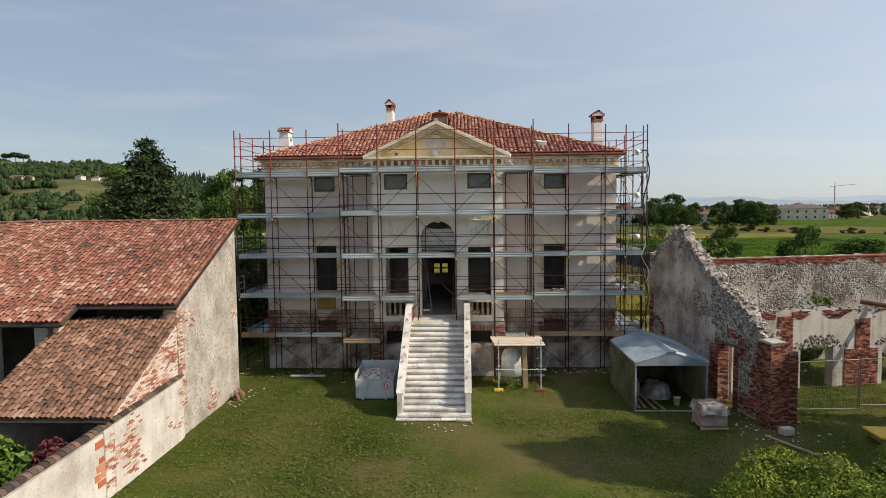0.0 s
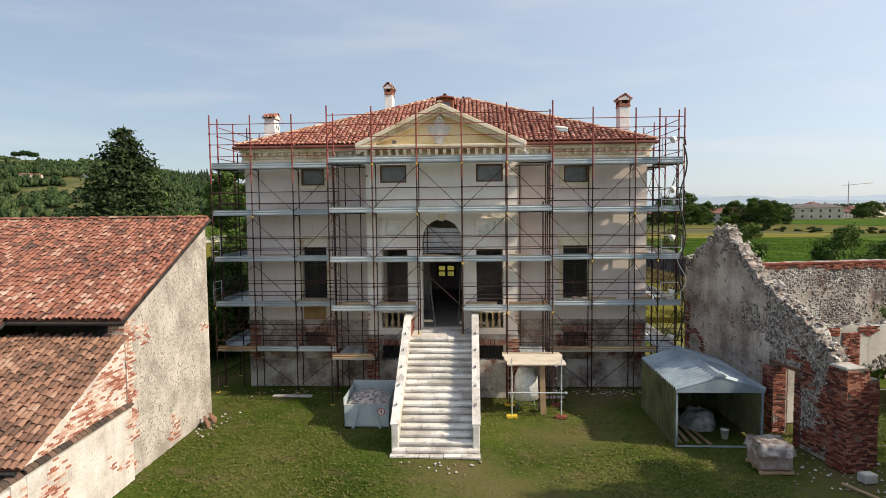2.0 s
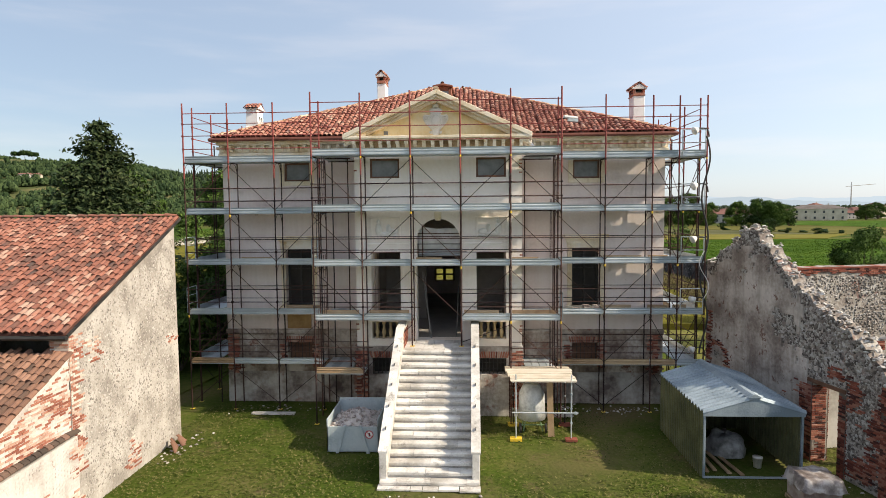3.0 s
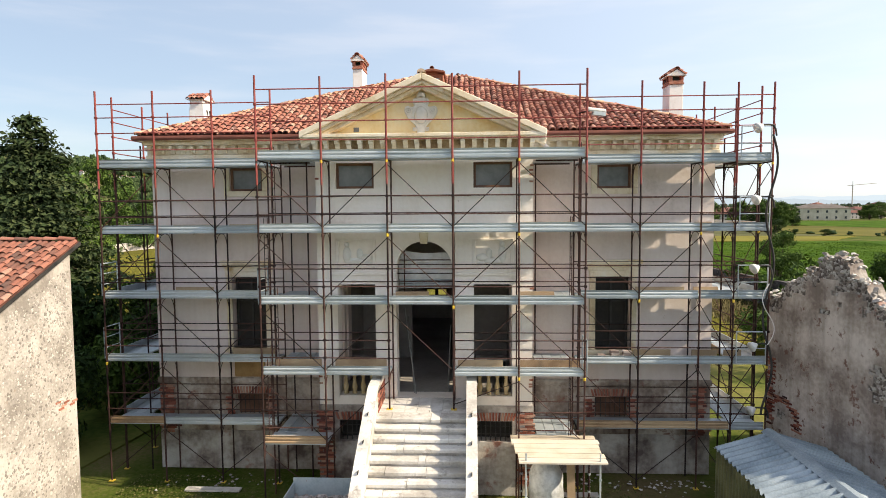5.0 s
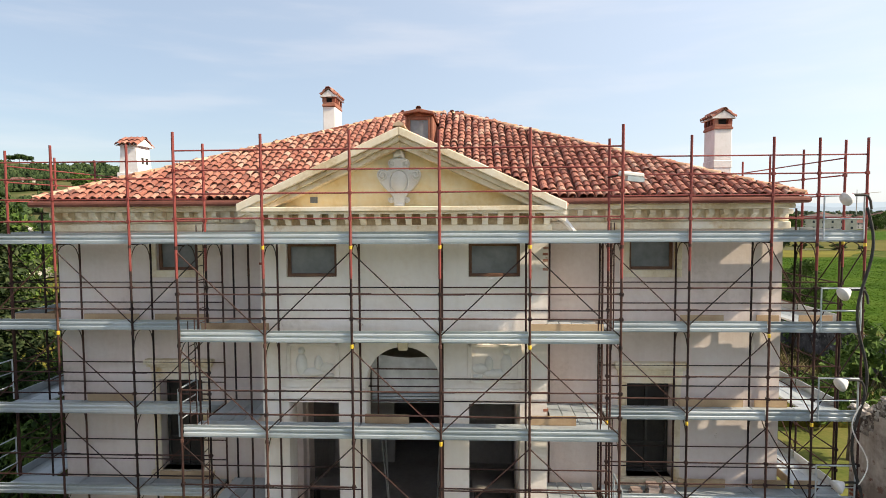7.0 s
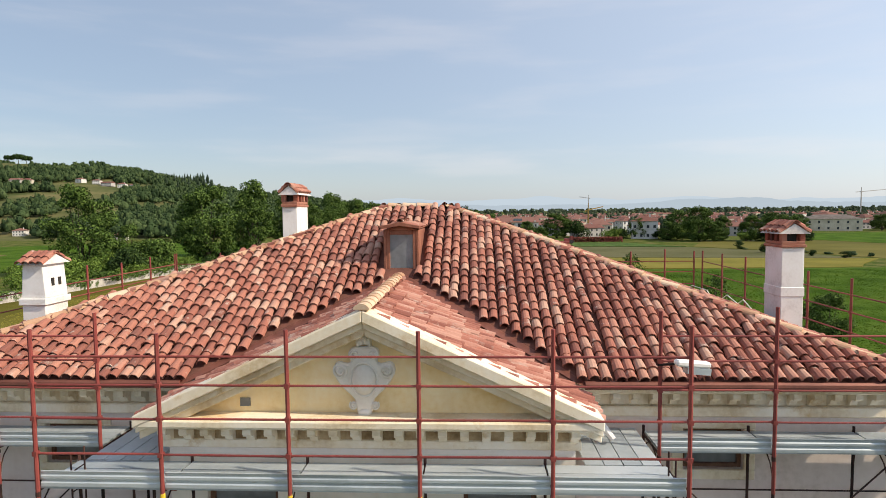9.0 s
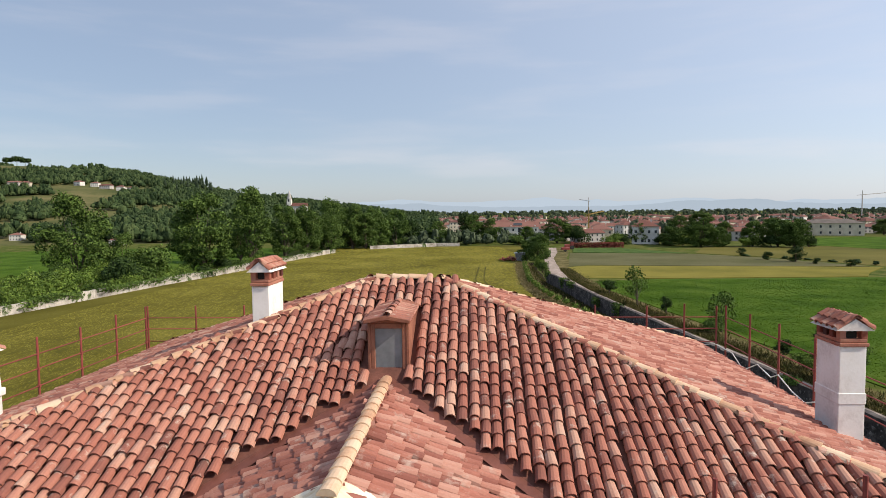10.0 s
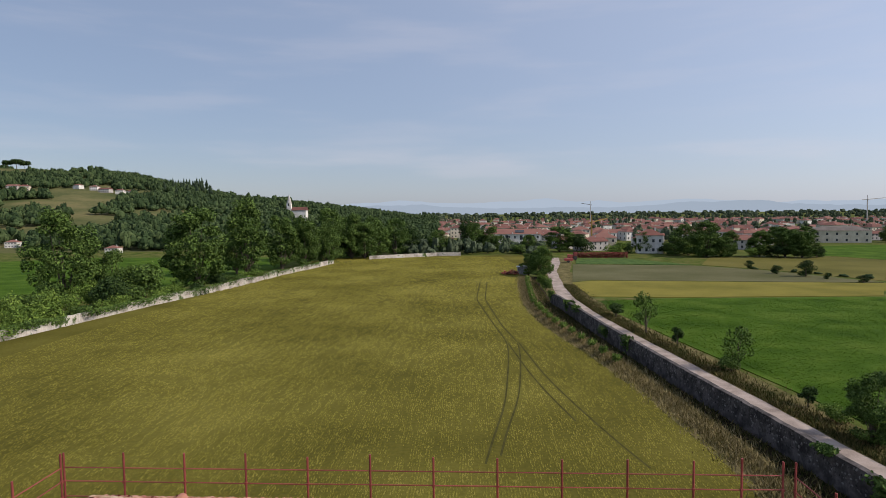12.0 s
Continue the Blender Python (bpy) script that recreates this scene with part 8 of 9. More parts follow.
for x, y, z, r in ((RM @ Vector((1.0, AV - 0.2, 3.5))).to_tuple() + (0.35,), (RM @ Vector((5.4, AV - 0.2, 3.7))).to_tuple() + (0.5,), (RM @ Vector((6.0, AV - 0.2, 3.6))).to_tuple() + (0.4,), (RM @ Vector((0.9, -6.2, 0.3))).to_tuple() + (0.4,)):
    wd = thing("wall_weed", (x, y, z), "tuft of green weeds growing on the ruin", "weed", "weeds on the ruin")
    v, f = crown([(x, y, z + r * 0.6, r * 0.8, r), (x + 0.2, y, z + r * 0.4, r * 0.5, r * 0.6)], 170, 0.055, int(x * 10), 0.2)
    part("foliage", Build().add(v, f).mesh("foliage", LIGHT_LEAF, fix=False), None, wd)

# brambles in the ruin's yard behind the arcade
for u, v_, h, w_ in ((5.1, 3.2, 1.9, 1.9), (6.3, 2.6, 2.1, 2.2), (9.6, 3.0, 1.8, 2.2)):
    q = RM @ Vector((u, -v_, 0))
    plant("b", q.x, q.y, h, w_)

# grass tufts on the lawn
rng = np.random.default_rng(40)
n = 190000
gx, gy_ = rng.uniform(-9.3, 20, n), rng.uniform(-27, -0.6, n)
ok = ~((abs(gx) < 1.7) & (gy_ > -8.1)) & ~((gx > 8) & (gx < 11.1) & (gy_ > -7) & (gy_ < -2.7))
gx, gy_ = gx[ok], gy_[ok]
dens = np.array([noise.noise((a * 0.16, c * 0.16, 0)) + 0.5 * noise.noise((a * 0.7, c * 0.7, 4)) for a, c in zip(gx, gy_)])
bare = np.max([1 - np.hypot(gx - x, gy_ - y) / r for x, y, r in WORN], axis=0)
keep = dens - 0.8 * np.clip(bare + 0.1, 0, 1) > rng.uniform(-0.7, 0.35, len(gx))
gx, gy_ = gx[keep], gy_[keep]
m = len(gx)
an = rng.uniform(0, 6.28, m)
ww = rng.uniform(0.012, 0.035, m)
base_ = np.column_stack([gx, gy_, np.full(m, 0.012)])
side = np.column_stack([np.cos(an) * ww, np.sin(an) * ww, np.zeros(m)])
rl = rng.uniform(0.03, 0.1, m)
lean = np.column_stack([-np.sin(an) * rl, np.cos(an) * rl, rng.uniform(0.015, 0.045, m)])
v = np.stack([base_ - side, base_ + side, base_ + lean], 1).reshape(-1, 3)
solid("grass_tufts", Build().add(v, [(3 * i, 3 * i + 1, 3 * i + 2) for i in range(m)]), surface("grass_blade", [(0.04, 0.058, 0.011), (0.085, 0.102, 0.022), (0.155, 0.14, 0.055)], 0.3, 0.8, 0, 6, vary="island", amount=0.6, spec=0.05), "short uneven grass tufts on the lawn", "grass", kind="stuff")

# ---------------- fields, walls and track behind the villa ----------------
def sheet(name, outline, z, mat, label, category="field"):
    b = Build()
    n = len(outline)
    v = [(x, y, z) for x, y in outline] + [(x, y, -0.05) for x, y in outline]
    b.add(v, [tuple(range(n))] + [(i, n + i, n + (i + 1) % n, (i + 1) % n) for i in range(n)])
    return solid(name, b, mat, label, category)


WHEAT = surface("wheat", [(0.068, 0.062, 0.012), (0.100, 0.091, 0.017), (0.138, 0.125, 0.026)], 0.05, 0.9, 1.0, 3.0, bump_size=0.2, detail=12, spec=0.03)
GREEN_CROP = surface("green_crop", [(0.030, 0.066, 0.006), (0.048, 0.096, 0.009), (0.074, 0.122, 0.016)], 0.12, 0.9, 1.0, 5, bump_size=0.2, detail=12, spec=0.03)
STRAW = surface("dry_grass", [(0.06, 0.06, 0.02), (0.11, 0.095, 0.038), (0.17, 0.14, 0.065)], 0.4, 0.95, 0.9, 4, bump_size=0.15, detail=10, spec=0.04)
OLIVE = surface("olive_crop", [(0.085, 0.082, 0.02), (0.115, 0.106, 0.028), (0.14, 0.125, 0.036)], 0.03, 0.9, 0.9, 3, bump_size=0.12, detail=10, spec=0.04)
FALLOW = surface("fallow_grass", [(0.078, 0.082, 0.034), (0.102, 0.10, 0.048), (0.125, 0.12, 0.062)], 0.05, 0.95, 0.9, 2, bump_size=0.12, detail=10, spec=0.04)
GOLD = surface("ripening_crop", [(0.13, 0.12, 0.024), (0.20, 0.175, 0.038)], 0.08, 0.9, 0.9, 4, bump_size=0.12, detail=10, spec=0.04)
GARDEN = surface("vegetable_rows", [(0.04, 0.075, 0.02), (0.08, 0.13, 0.035)], 0.4, 0.9, 0.9, 4, bump_size=0.2, spec=0.04)
GRAVEL = surface("gravel_track", [(0.21, 0.17, 0.145), (0.31, 0.255, 0.22), (0.40, 0.335, 0.295)], 0.5, 0.95, 0.5, 10, spec=0.04)
SOIL = surface("bare_soil", [(0.045, 0.043, 0.012), (0.07, 0.065, 0.02)], 0.8, 0.95, 0.6, 6, spec=0.04)


def wall_x(y):
    """The track-side wall's line."""
    return float(np.interp(y, [-10, 0, 33, 38, 42, 50, 60, 77, 86, 99, 108, 119, 150, 190], [32.4, 30.9, 26.6, 26.0, 25.7, 24.7, 23.4, 21.5, 20.5, 19.4, 18.7, 17.5, 18.0, 23.0]))


FIELD_Z = 0.42
field = [(-70, 70), (-60, 15), (21, 15), (20.6, 37), (20.2, 47), (19.4, 58), (17, 70), (12.4, 96), (11.3, 115), (13, 150), (15.4, 168), (20, 205), (24, 248), (-12, 248), (-39, 230), (-48.6, 212), (-55, 174), (-58.7, 141), (-63.5, 116), (-65, 104), (-67.8, 82)]
sheet("wheat_field", field, FIELD_Z, WHEAT, "large ripening wheat field behind the villa")
RUTS = ([(3.2, 153), (2.1, 122.5), (4.6, 96.5), (6.4, 80), (5.9, 69.8), (4.6, 52.6), (3.1, 44.1), (2.3, 38)], [(5.0, 153), (3.9, 122.5), (6.2, 92), (7.9, 80.5), (7.4, 69.9), (6.1, 55), (4.2, 45.3), (3.5, 39.6)],
        [(7.9, 80.5), (9.4, 64.7), (10.7, 56.2), (12.1, 48.9), (13.2, 43.1), (14.4, 38.5)], [(6.4, 80), (8.0, 64), (9.3, 55.2), (10.7, 48)])
rng = np.random.default_rng(50)
n = 420000                                              # ears standing in drills along the field
yy = 15.5 + 225 * rng.uniform(0, 1, n) ** 2.3
xx = np.round(rng.uniform(-300, 130, n)) * 0.2 + rng.normal(0, 0.035, n)
bend = -0.0011 * (yy - 15) ** 2 * 0.25
xx = xx + bend
lim = np.interp(yy, [15, 37, 47, 58, 70, 96, 115, 130, 150, 168, 205, 245], [20.8, 20.3, 19.9, 19.0, 16.6, 12.1, 11.0, 11.5, 12.7, 15, 19.6, 23])
ok = (xx < lim) & (xx > -0.72 * (yy + 10) - 6) & (xx > -60)
for pts in RUTS:                                        # no ears stand in the wheel ruts
    line = np.array(pts[::-1])
    ok &= ~((abs(xx - np.interp(yy, line[:, 1], line[:, 0])) < 0.24) & (yy > line[0, 1]) & (yy < line[-1, 1]))
xx, yy = xx[ok], yy[ok]
clump = np.array([noise.noise((a * 1.9, c * 0.30, 1.0)) + 0.4 * noise.noise((a * 0.25, c * 0.08, 6.0)) for a, c in zip(xx, yy)])
ok = clump > rng.uniform(-0.45, 0.05, len(xx))
xx, yy = xx[ok], yy[ok]
m = len(xx)
an = rng.normal(0, 0.35, m)
w_ = rng.uniform(0.03, 0.06, m) * (0.6 + yy / 42)
h_ = rng.uniform(0.04, 0.11, m)
p = np.column_stack([xx, yy, np.full(m, FIELD_Z - 0.02)])
s_ = np.column_stack([np.cos(an) * w_, np.sin(an) * w_, np.zeros(m)])
l_ = np.column_stack([rng.normal(0, 0.03, m), rng.uniform(0.1, 0.4, m), h_])
v = np.stack([p - s_, p + s_, p + l_], 1).reshape(-1, 3)
solid("wheat_ears", Build().add(v, [(3 * i, 3 * i + 1, 3 * i + 2) for i in range(m)]), surface("wheat_ear", [(0.098, 0.090, 0.016), (0.160, 0.145, 0.026), (0.228, 0.20, 0.046)], 0.05, 0.9, 0, 0.6, vary="island", amount=0.42, spec=0.03), "standing ears of yellow-green wheat in drills", "wheat", kind="stuff")


def blades(name, x, y, z, size, tall, mat, label, seed, category="grass", lean=0.45):
    """Loose blades and tufts standing at the given places."""
    r_ = np.random.default_rng(seed)
    k = len(x)
    a_, w_ = r_.uniform(0, 3.14, k), size * r_.uniform(0.6, 1.4, k)
    p_ = np.column_stack([x, y, np.full(k, z)])
    s_ = np.column_stack([np.cos(a_) * w_, np.sin(a_) * w_, np.zeros(k)])
    l_ = np.column_stack([r_.normal(0, tall * lean, k), r_.normal(0, tall * lean, k), tall * r_.uniform(0.4, 1.2, k)])
    v_ = np.stack([p_ - s_, p_ + s_, p_ + l_], 1).reshape(-1, 3)
    return solid(name, Build().add(v_, [(3 * i, 3 * i + 1, 3 * i + 2) for i in range(k)]), mat, label, category, kind="stuff")


def strip(name, pts, width, z, mat, label, category, kind="structure"):
    """A band along a smooth line of (x, y) points."""
    pts = np.array(pts, float)
    t = np.concatenate([[0], np.cumsum(np.linalg.norm(np.diff(pts, axis=0), axis=1))])
    s = np.arange(0, t[-1], 1.5)
    k = np.linspace(0, 1, 9)
    q = np.column_stack([np.interp(s, t, pts[:, i]) for i in (0, 1)])
    for _ in range(10):
        q[1:-1] = (q[:-2] + q[1:-1] * 2 + q[2:]) / 4
    d = np.gradient(q, axis=0)
    d /= np.linalg.norm(d, axis=1, keepdims=True)
    nrm = np.column_stack([-d[:, 1], d[:, 0]])
    wv = width / 2 * (1 + 0.05 * np.sin(s * 0.31) + 0.03 * np.sin(s * 0.87 + 1))[:, None]
    a, b = q + nrm * wv, q - nrm * wv
    v = [(x, y, z) for x, y in a] + [(x, y, z) for x, y in b]
    n = len(a)
    return solid(name, Build().add(v, [(i, n + i, n + i + 1, i + 1) for i in range(n - 1)]), mat, label, category, kind=kind)


for pts in RUTS:
    strip("wheel_track", pts, 0.17, FIELD_Z + 0.012, SOIL, "tractor wheel rut pressed into the wheat", "track", kind="stuff")
edge = [(20.8, 20), (21.7, 37), (21.3, 45), (20.1, 57), (18.4, 71), (14.6, 92), (13.0, 115), (14.2, 150), (16, 170)]
strip("field_margin", edge, 3.4, FIELD_Z + 0.006, STRAW, "strip of dry grass along the field edge", "grass")
# weed colour taken near black to paint in the wall's shadow
strip("wall_foot", [(wall_x(y) - 1.9, y) for y in np.linspace(-8, 170, 40)], 4.4, 0.03, surface("shadow_painted_weeds", [(0.012, 0.011, 0.006), (0.028, 0.022, 0.012), (0.05, 0.038, 0.02)], 0.6, 0.95, 0.9, 5, bump_size=0.15, spec=0.03), "weeds at the foot of the wall, coloured dark as its shadow", "grass")
track = [(36.6, -10), (33.4, 15), (30.6, 35), (29.7, 44.6), (28.9, 51.5), (27.9, 61), (26.2, 74), (23.8, 94), (22.4, 108), (21.6, 126), (22.3, 145), (25.7, 185), (30.7, 212), (34, 240)]
strip("gravel_track", track, 3.0, 0.025, GRAVEL, "pale gravel farm track beside the wall", "road")
strip("track_verge", [(x + 3.4, y) for x, y in track], 4.4, 0.012, STRAW, "rough dry grass verge of the track", "grass")
strip("track_verge", [(x - 2.3, y) for x, y in track[:-2]], 2.4, 0.012, STRAW, "rough dry grass verge of the track", "grass")


DARK_COBBLE = surface("dark_cobble", [(0.03, 0.026, 0.024), (0.07, 0.062, 0.058), (0.12, 0.108, 0.10), (0.19, 0.175, 0.165)], 3, 0.9, 0.4, 20, vary="island", amount=0.6)


BLADE_STRAW = surface("straw_blade", [(0.10, 0.085, 0.03), (0.19, 0.155, 0.07), (0.28, 0.23, 0.12)], 0.4, 0.9, 0, 5, vary="island", amount=0.6, spec=0.03)
BLADE_WEED = surface("weed_blade", [(0.03, 0.04, 0.012), (0.07, 0.07, 0.022), (0.14, 0.11, 0.05)], 0.4, 0.9, 0, 5, vary="island", amount=0.6, spec=0.03)
rb2 = np.random.default_rng(52)
yy = 15 + 150 * rb2.uniform(0, 1, 44000) ** 1.4
line = np.array(edge)
blades("dry_grass", np.interp(yy, line[:, 1], line[:, 0]) + rb2.normal(0.1, 0.85, 44000), yy, FIELD_Z - 0.05, 0.05, 0.45, BLADE_STRAW, "tall dry grass along the wheat's edge", 53)
yy = rb2.uniform(15, 160, 16000)
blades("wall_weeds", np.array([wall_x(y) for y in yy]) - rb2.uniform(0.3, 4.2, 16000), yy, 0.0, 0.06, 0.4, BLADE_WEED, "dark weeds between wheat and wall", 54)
yy = rb2.uniform(10, 150, 26000)
line = np.array(track)
blades("verge_weeds", np.interp(yy, line[:, 1], line[:, 0]) + 1.6 + abs(rb2.normal(0, 1.5, 26000)), yy, 0.0, 0.05, 0.4, BLADE_WEED, "weeds and dry grass on the track's verge", 55)
yy = 20 + 104 * rb2.uniform(0, 1, 90000) ** 1.3
xx = np.interp(yy, [-10, 35, 57, 83, 112, 124], [43, 39, 36, 32, 28, 29]) + 62 * rb2.uniform(0, 1, 90000) ** 1.2
blades("crop_blades", xx, yy, 0.045, 0.08, 0.09, GREEN_CROP, "dense green crop blades", 56, "crop", lean=2.4)


def long_wall(name, line, h, thick, mat, label, seed, stones):
    """A field wall with a broken top; stones pale or dark set in its near face."""
    w = thing(name, (*line[0], 0), label, "wall", kind="structure")
    b, rr = Build(), np.random.default_rng(seed)
    pts = []
    for (x0, y0), (x1, y1) in zip(line, line[1:]):
        d = Vector((x1 - x0, y1 - y0, 0))
        k = max(1, int(d.length / 0.9))
        nrm = Vector((-d.y, d.x, 0)).normalized() * thick / 2
        hs = [h(y0 + (y1 - y0) * i / k) for i in range(k + 1)]
        for i in range(k):
            a, c = Vector((x0, y0, 0)) + d * (i / k), Vector((x0, y0, 0)) + d * ((i + 1) / k)
            z0, z1 = hs[i], hs[i + 1]
            b.add([a - nrm, a + nrm, c + nrm, c - nrm] + [q + Vector((0, 0, z)) for q, z in ((a - nrm, z0), (a + nrm, z0), (c + nrm, z1), (c - nrm, z1))],
                  [(0, 1, 5, 4), (1, 2, 6, 5), (2, 3, 7, 6), (3, 0, 4, 7), (4, 5, 6, 7)])
            if stones:
                for _ in range(int(16 * d.length / k)):
                    q = rr.uniform(0, 1)
                    side = nrm if nrm.x < 0 else -nrm
                    pts.append((a.lerp(c, q) + side * 1.0 + Vector((0, 0, rr.uniform(0.3, 1.0) * (z0 + (z1 - z0) * q))), side))
    part("wall_body", b, mat, w)
    if stones:
        part("stone_facing", lumps(Build(), pts, 0.10, seed, 0.35), DARK_COBBLE, w, kind="stuff")
    return w


long_wall("track_wall", [(wall_x(y), y) for y in np.linspace(-9, 121, 58)], lambda y: 2.33 + 0.07 * noise.noise((y * 0.7, 0, 0)) - 0.9 * max(0, (y - 116) / 5), 0.5,
          surface("dark_rubble", [(0.026, 0.022, 0.021), (0.06, 0.052, 0.049), (0.115, 0.10, 0.095)], 0.9, 0.95, 1.0, 5, bump_size=0.06, streak=0.3), "long grey rubble wall beside the farm track", 61, True)
left_line = [(-71, 66), (-68.6, 82), (-67.9, 88), (-65.7, 104), (-64.3, 116), (-59.5, 141), (-55.8, 174), (-49.4, 212)]
PALE_WALL = surface("pale_wall", [(0.20, 0.18, 0.15), (0.44, 0.40, 0.36), (0.60, 0.56, 0.51)], 0.25, 0.95, 0.6, 4, streak=0.4, spots=(0.06, 0.09, 0.025), spot_scale=0.25, spot_edge=(0.55, 0.6))
long_wall("field_wall", left_line, lambda y: 1.9 + 0.5 * noise.noise((y * 0.11, 5, 0)) + 0.2 * noise.noise((y * 0.8, 9, 0)), 0.45, PALE_WALL, "pale crumbling plastered wall along the wheat field", 62, False)
long_wall("field_wall", [(-39.5, 231), (-28, 239), (-14, 248.4), (-4, 249)], lambda y: 1.8, 0.4, PALE_WALL, "pale plastered wall at the far field end", 63, False)
iv = Build()
rng = np.random.default_rng(64)
pts, nr = [], []
for (x0, y0), (x1, y1) in zip(left_line, left_line[1:]):
    for i in range(1700):
        q = rng.uniform()
        y = y0 + (y1 - y0) * q
        if noise.noise((y * 0.13, 3, 3)) + rng.normal(0, 0.15) > -0.08:
            pts.append((x0 + (x1 - x0) * q + rng.normal(0.22, 0.3), y, 1.9 + 0.5 * noise.noise((y * 0.11, 5, 0)) - abs(rng.normal(-0.1, 0.55)) + 0.25))
            nr.append((0.5, -0.2, 0.8))
for y0, wide, low in ((32.8, 1.0, 1.2), (38.0, 0.7, 0.3), (75.0, 1.1, 1.3), (100.0, 1.8, 0.7), (106.5, 1.3, 1.5), (119.5, 1.6, 1.2)):
    for y in rng.normal(y0, wide * 0.5, 420):
        pts.append((wall_x(y) - 0.25 + rng.normal(0, 0.25), y, 2.5 - abs(rng.normal(0, low * 0.55))))
        nr.append((-0.5, -0.2, 0.8))
v, f = leaf_quads(np.array(pts), np.array(nr), 0.2, rng)
solid("wall_ivy", Build().add(v, f), LEAF, "ivy and creepers over the field walls", "ivy", kind="stuff")
# vines on stakes between wheat and wall
for i in range(22):
    y = 68 + i * 4.2
    x = float(np.interp(y, [58, 70, 96, 115, 150, 170], [20.0, 18.2, 14.2, 13.2, 15.0, 17.0]))
    vn = thing("vine", (x, y, 0.4), "grape vine trained on a leaning wooden stake", "vine", "vines along the field edge")
    part("stake", Build().tube((x, y, 0.3), (x + 0.1, y + 0.05, 2.0), 0.035, 6), WOOD, vn)
    v, f = crown([(x, y, 1.4, 0.7, 0.55), (x + 0.3, y + 1.2, 1.2, 0.7, 0.5)], 240, 0.17, 700 + i, 0.5)
    part("foliage", Build().add(v, f).mesh("foliage", LIGHT_LEAF, fix=False), None, vn)

sheet("green_field", [(44, -40), (150, -40), (150, 124), (88.6, 127), (42.6, 125.5), (28, 122), (27, 112), (31, 83), (35, 57), (38, 35)], 0.05, GREEN_CROP, "bright green crop field beyond the track")
sheet("gold_strip", [(27, 128.5), (42.6, 127), (88.6, 128.5), (94, 136.5), (106, 150), (33, 158.5), (27, 154)], 0.10, GOLD, "yellow ripening crop strip")
sheet("fallow_strip", [(27.5, 156), (33, 160), (104, 152), (90, 184), (75, 201), (36, 208)], 0.06, FALLOW, "greyish fallow strip")
sheet("vegetable_plot", [(37.5, 210), (75.5, 203), (60, 231), (41, 233)], 0.12, GARDEN, "dark green vegetable rows")
sheet("far_field", [(78, 203), (92, 186), (108, 152), (150, 126), (420, 150), (420, 250), (172, 246), (128, 232), (93, 236)], 0.05, OLIVE, "olive-yellow field in front of the town")
sheet("far_field", [(160, 190), (420, 160), (420, 318), (175, 304), (130, 262)], 0.10, GREEN_CROP, "flat green field in front of the houses")
sheet("left_field", [(-120, 125), (-78, 135), (-66, 196), (-72, 250), (-165, 255), (-240, 205)], 0.05, GREEN_CROP, "green meadow beyond the field wall")
sheet("left_field", [(-270, 122), (-126, 112), (-155, 185), (-300, 205)], 0.06, STRAW, "tawny hay field below the hill")
sheet("side_meadow", [(-60, 15), (-60, -4), (-12, -4), (-9.5, 14.9)], 0.04, surface("rough_meadow", [(0.04, 0.065, 0.014), (0.085, 0.11, 0.024), (0.14, 0.14, 0.04)], 0.2, 0.95, 0.7, 5, spec=0.03), "rough meadow beside the villa")
sheet("side_meadow", [(12, 2.6), (28.6, 5.4), (22.0, 37), (20.4, 14.9), (12, 14.9)], 0.04, surface("mown_meadow", [(0.07, 0.095, 0.02), (0.13, 0.135, 0.038), (0.18, 0.16, 0.055)], 0.25, 0.95, 0.7, 5, spec=0.03), "dry mown meadow between villa and track wall")

# tumbledown hut in the wheat
hut = thing("field_hut", (15.8, 173, 0.4), "grey sheet-metal hut with a pile of scrap beside it", "hut")
part("walls", Build().box(14.3, 17.3, 172, 175, 0.3, 2.6), SHEETING, hut)
part("roof", Build().prism([(14.0, 2.55), (17.6, 2.75), (17.6, 2.85), (14.0, 2.65)], "y", 171.7, 175.3), ROOF_SHEET, hut)
part("scrap", lumps(Build(), [((12.4 + rng.normal(0, 1.3), 172 + rng.normal(0, 0.8), 0.6 + abs(rng.normal(0, 0.4))), (rng.normal(0, 0.5), rng.normal(0, 0.5), 1)) for _ in range(60)], 0.5, 70, 0.6), BRICK, hut, "rusty scrap", kind="stuff")
trac = thing("red_trailer", (35.5, 216, 0), "small red farm trailer by the track", "trailer")
part("bed", Build().box(34.2, 37.2, 215, 217, 0.7, 1.6), RED_PAINT, trac, bevel=0.05)
for y in (215, 217):
    part("wheel", Build().tube((35.6, y - 0.1, 0.45), (35.6, y + 0.1, 0.45), 0.45, 14), IRON, trac)
trac2 = thing("red_tractor", (38.5, 228, 0), "red farm machine parked by the track", "tractor")
part("hood", Build().box(37.2, 39.4, 227.5, 229, 0.8, 2.0), RED_PAINT, trac2, bevel=0.08)
part("cab", Build().box(39.4, 40.6, 227.4, 229.1, 0.8, 3.0), RED_PAINT, trac2, bevel=0.08)
for x, r in ((37.7, 0.5), (40.0, 0.8)):
    for y in (227.3, 229.2):
        part("wheel", Build().tube((x, y - 0.15, r), (x, y + 0.15, r), r, 14), IRON, trac2)
hg = thing("red_hedge", (50, 237, 0), "clipped red-leaved garden hedge", "hedge")
v, f = leaf_quads(np.column_stack([rng.uniform(41, 62, 2600), 237 + rng.normal(0, 0.5, 2600), rng.uniform(0.2, 2.1, 2600)]), np.tile((0, -0.6, 0.6), (2600, 1)), 0.3, rng)
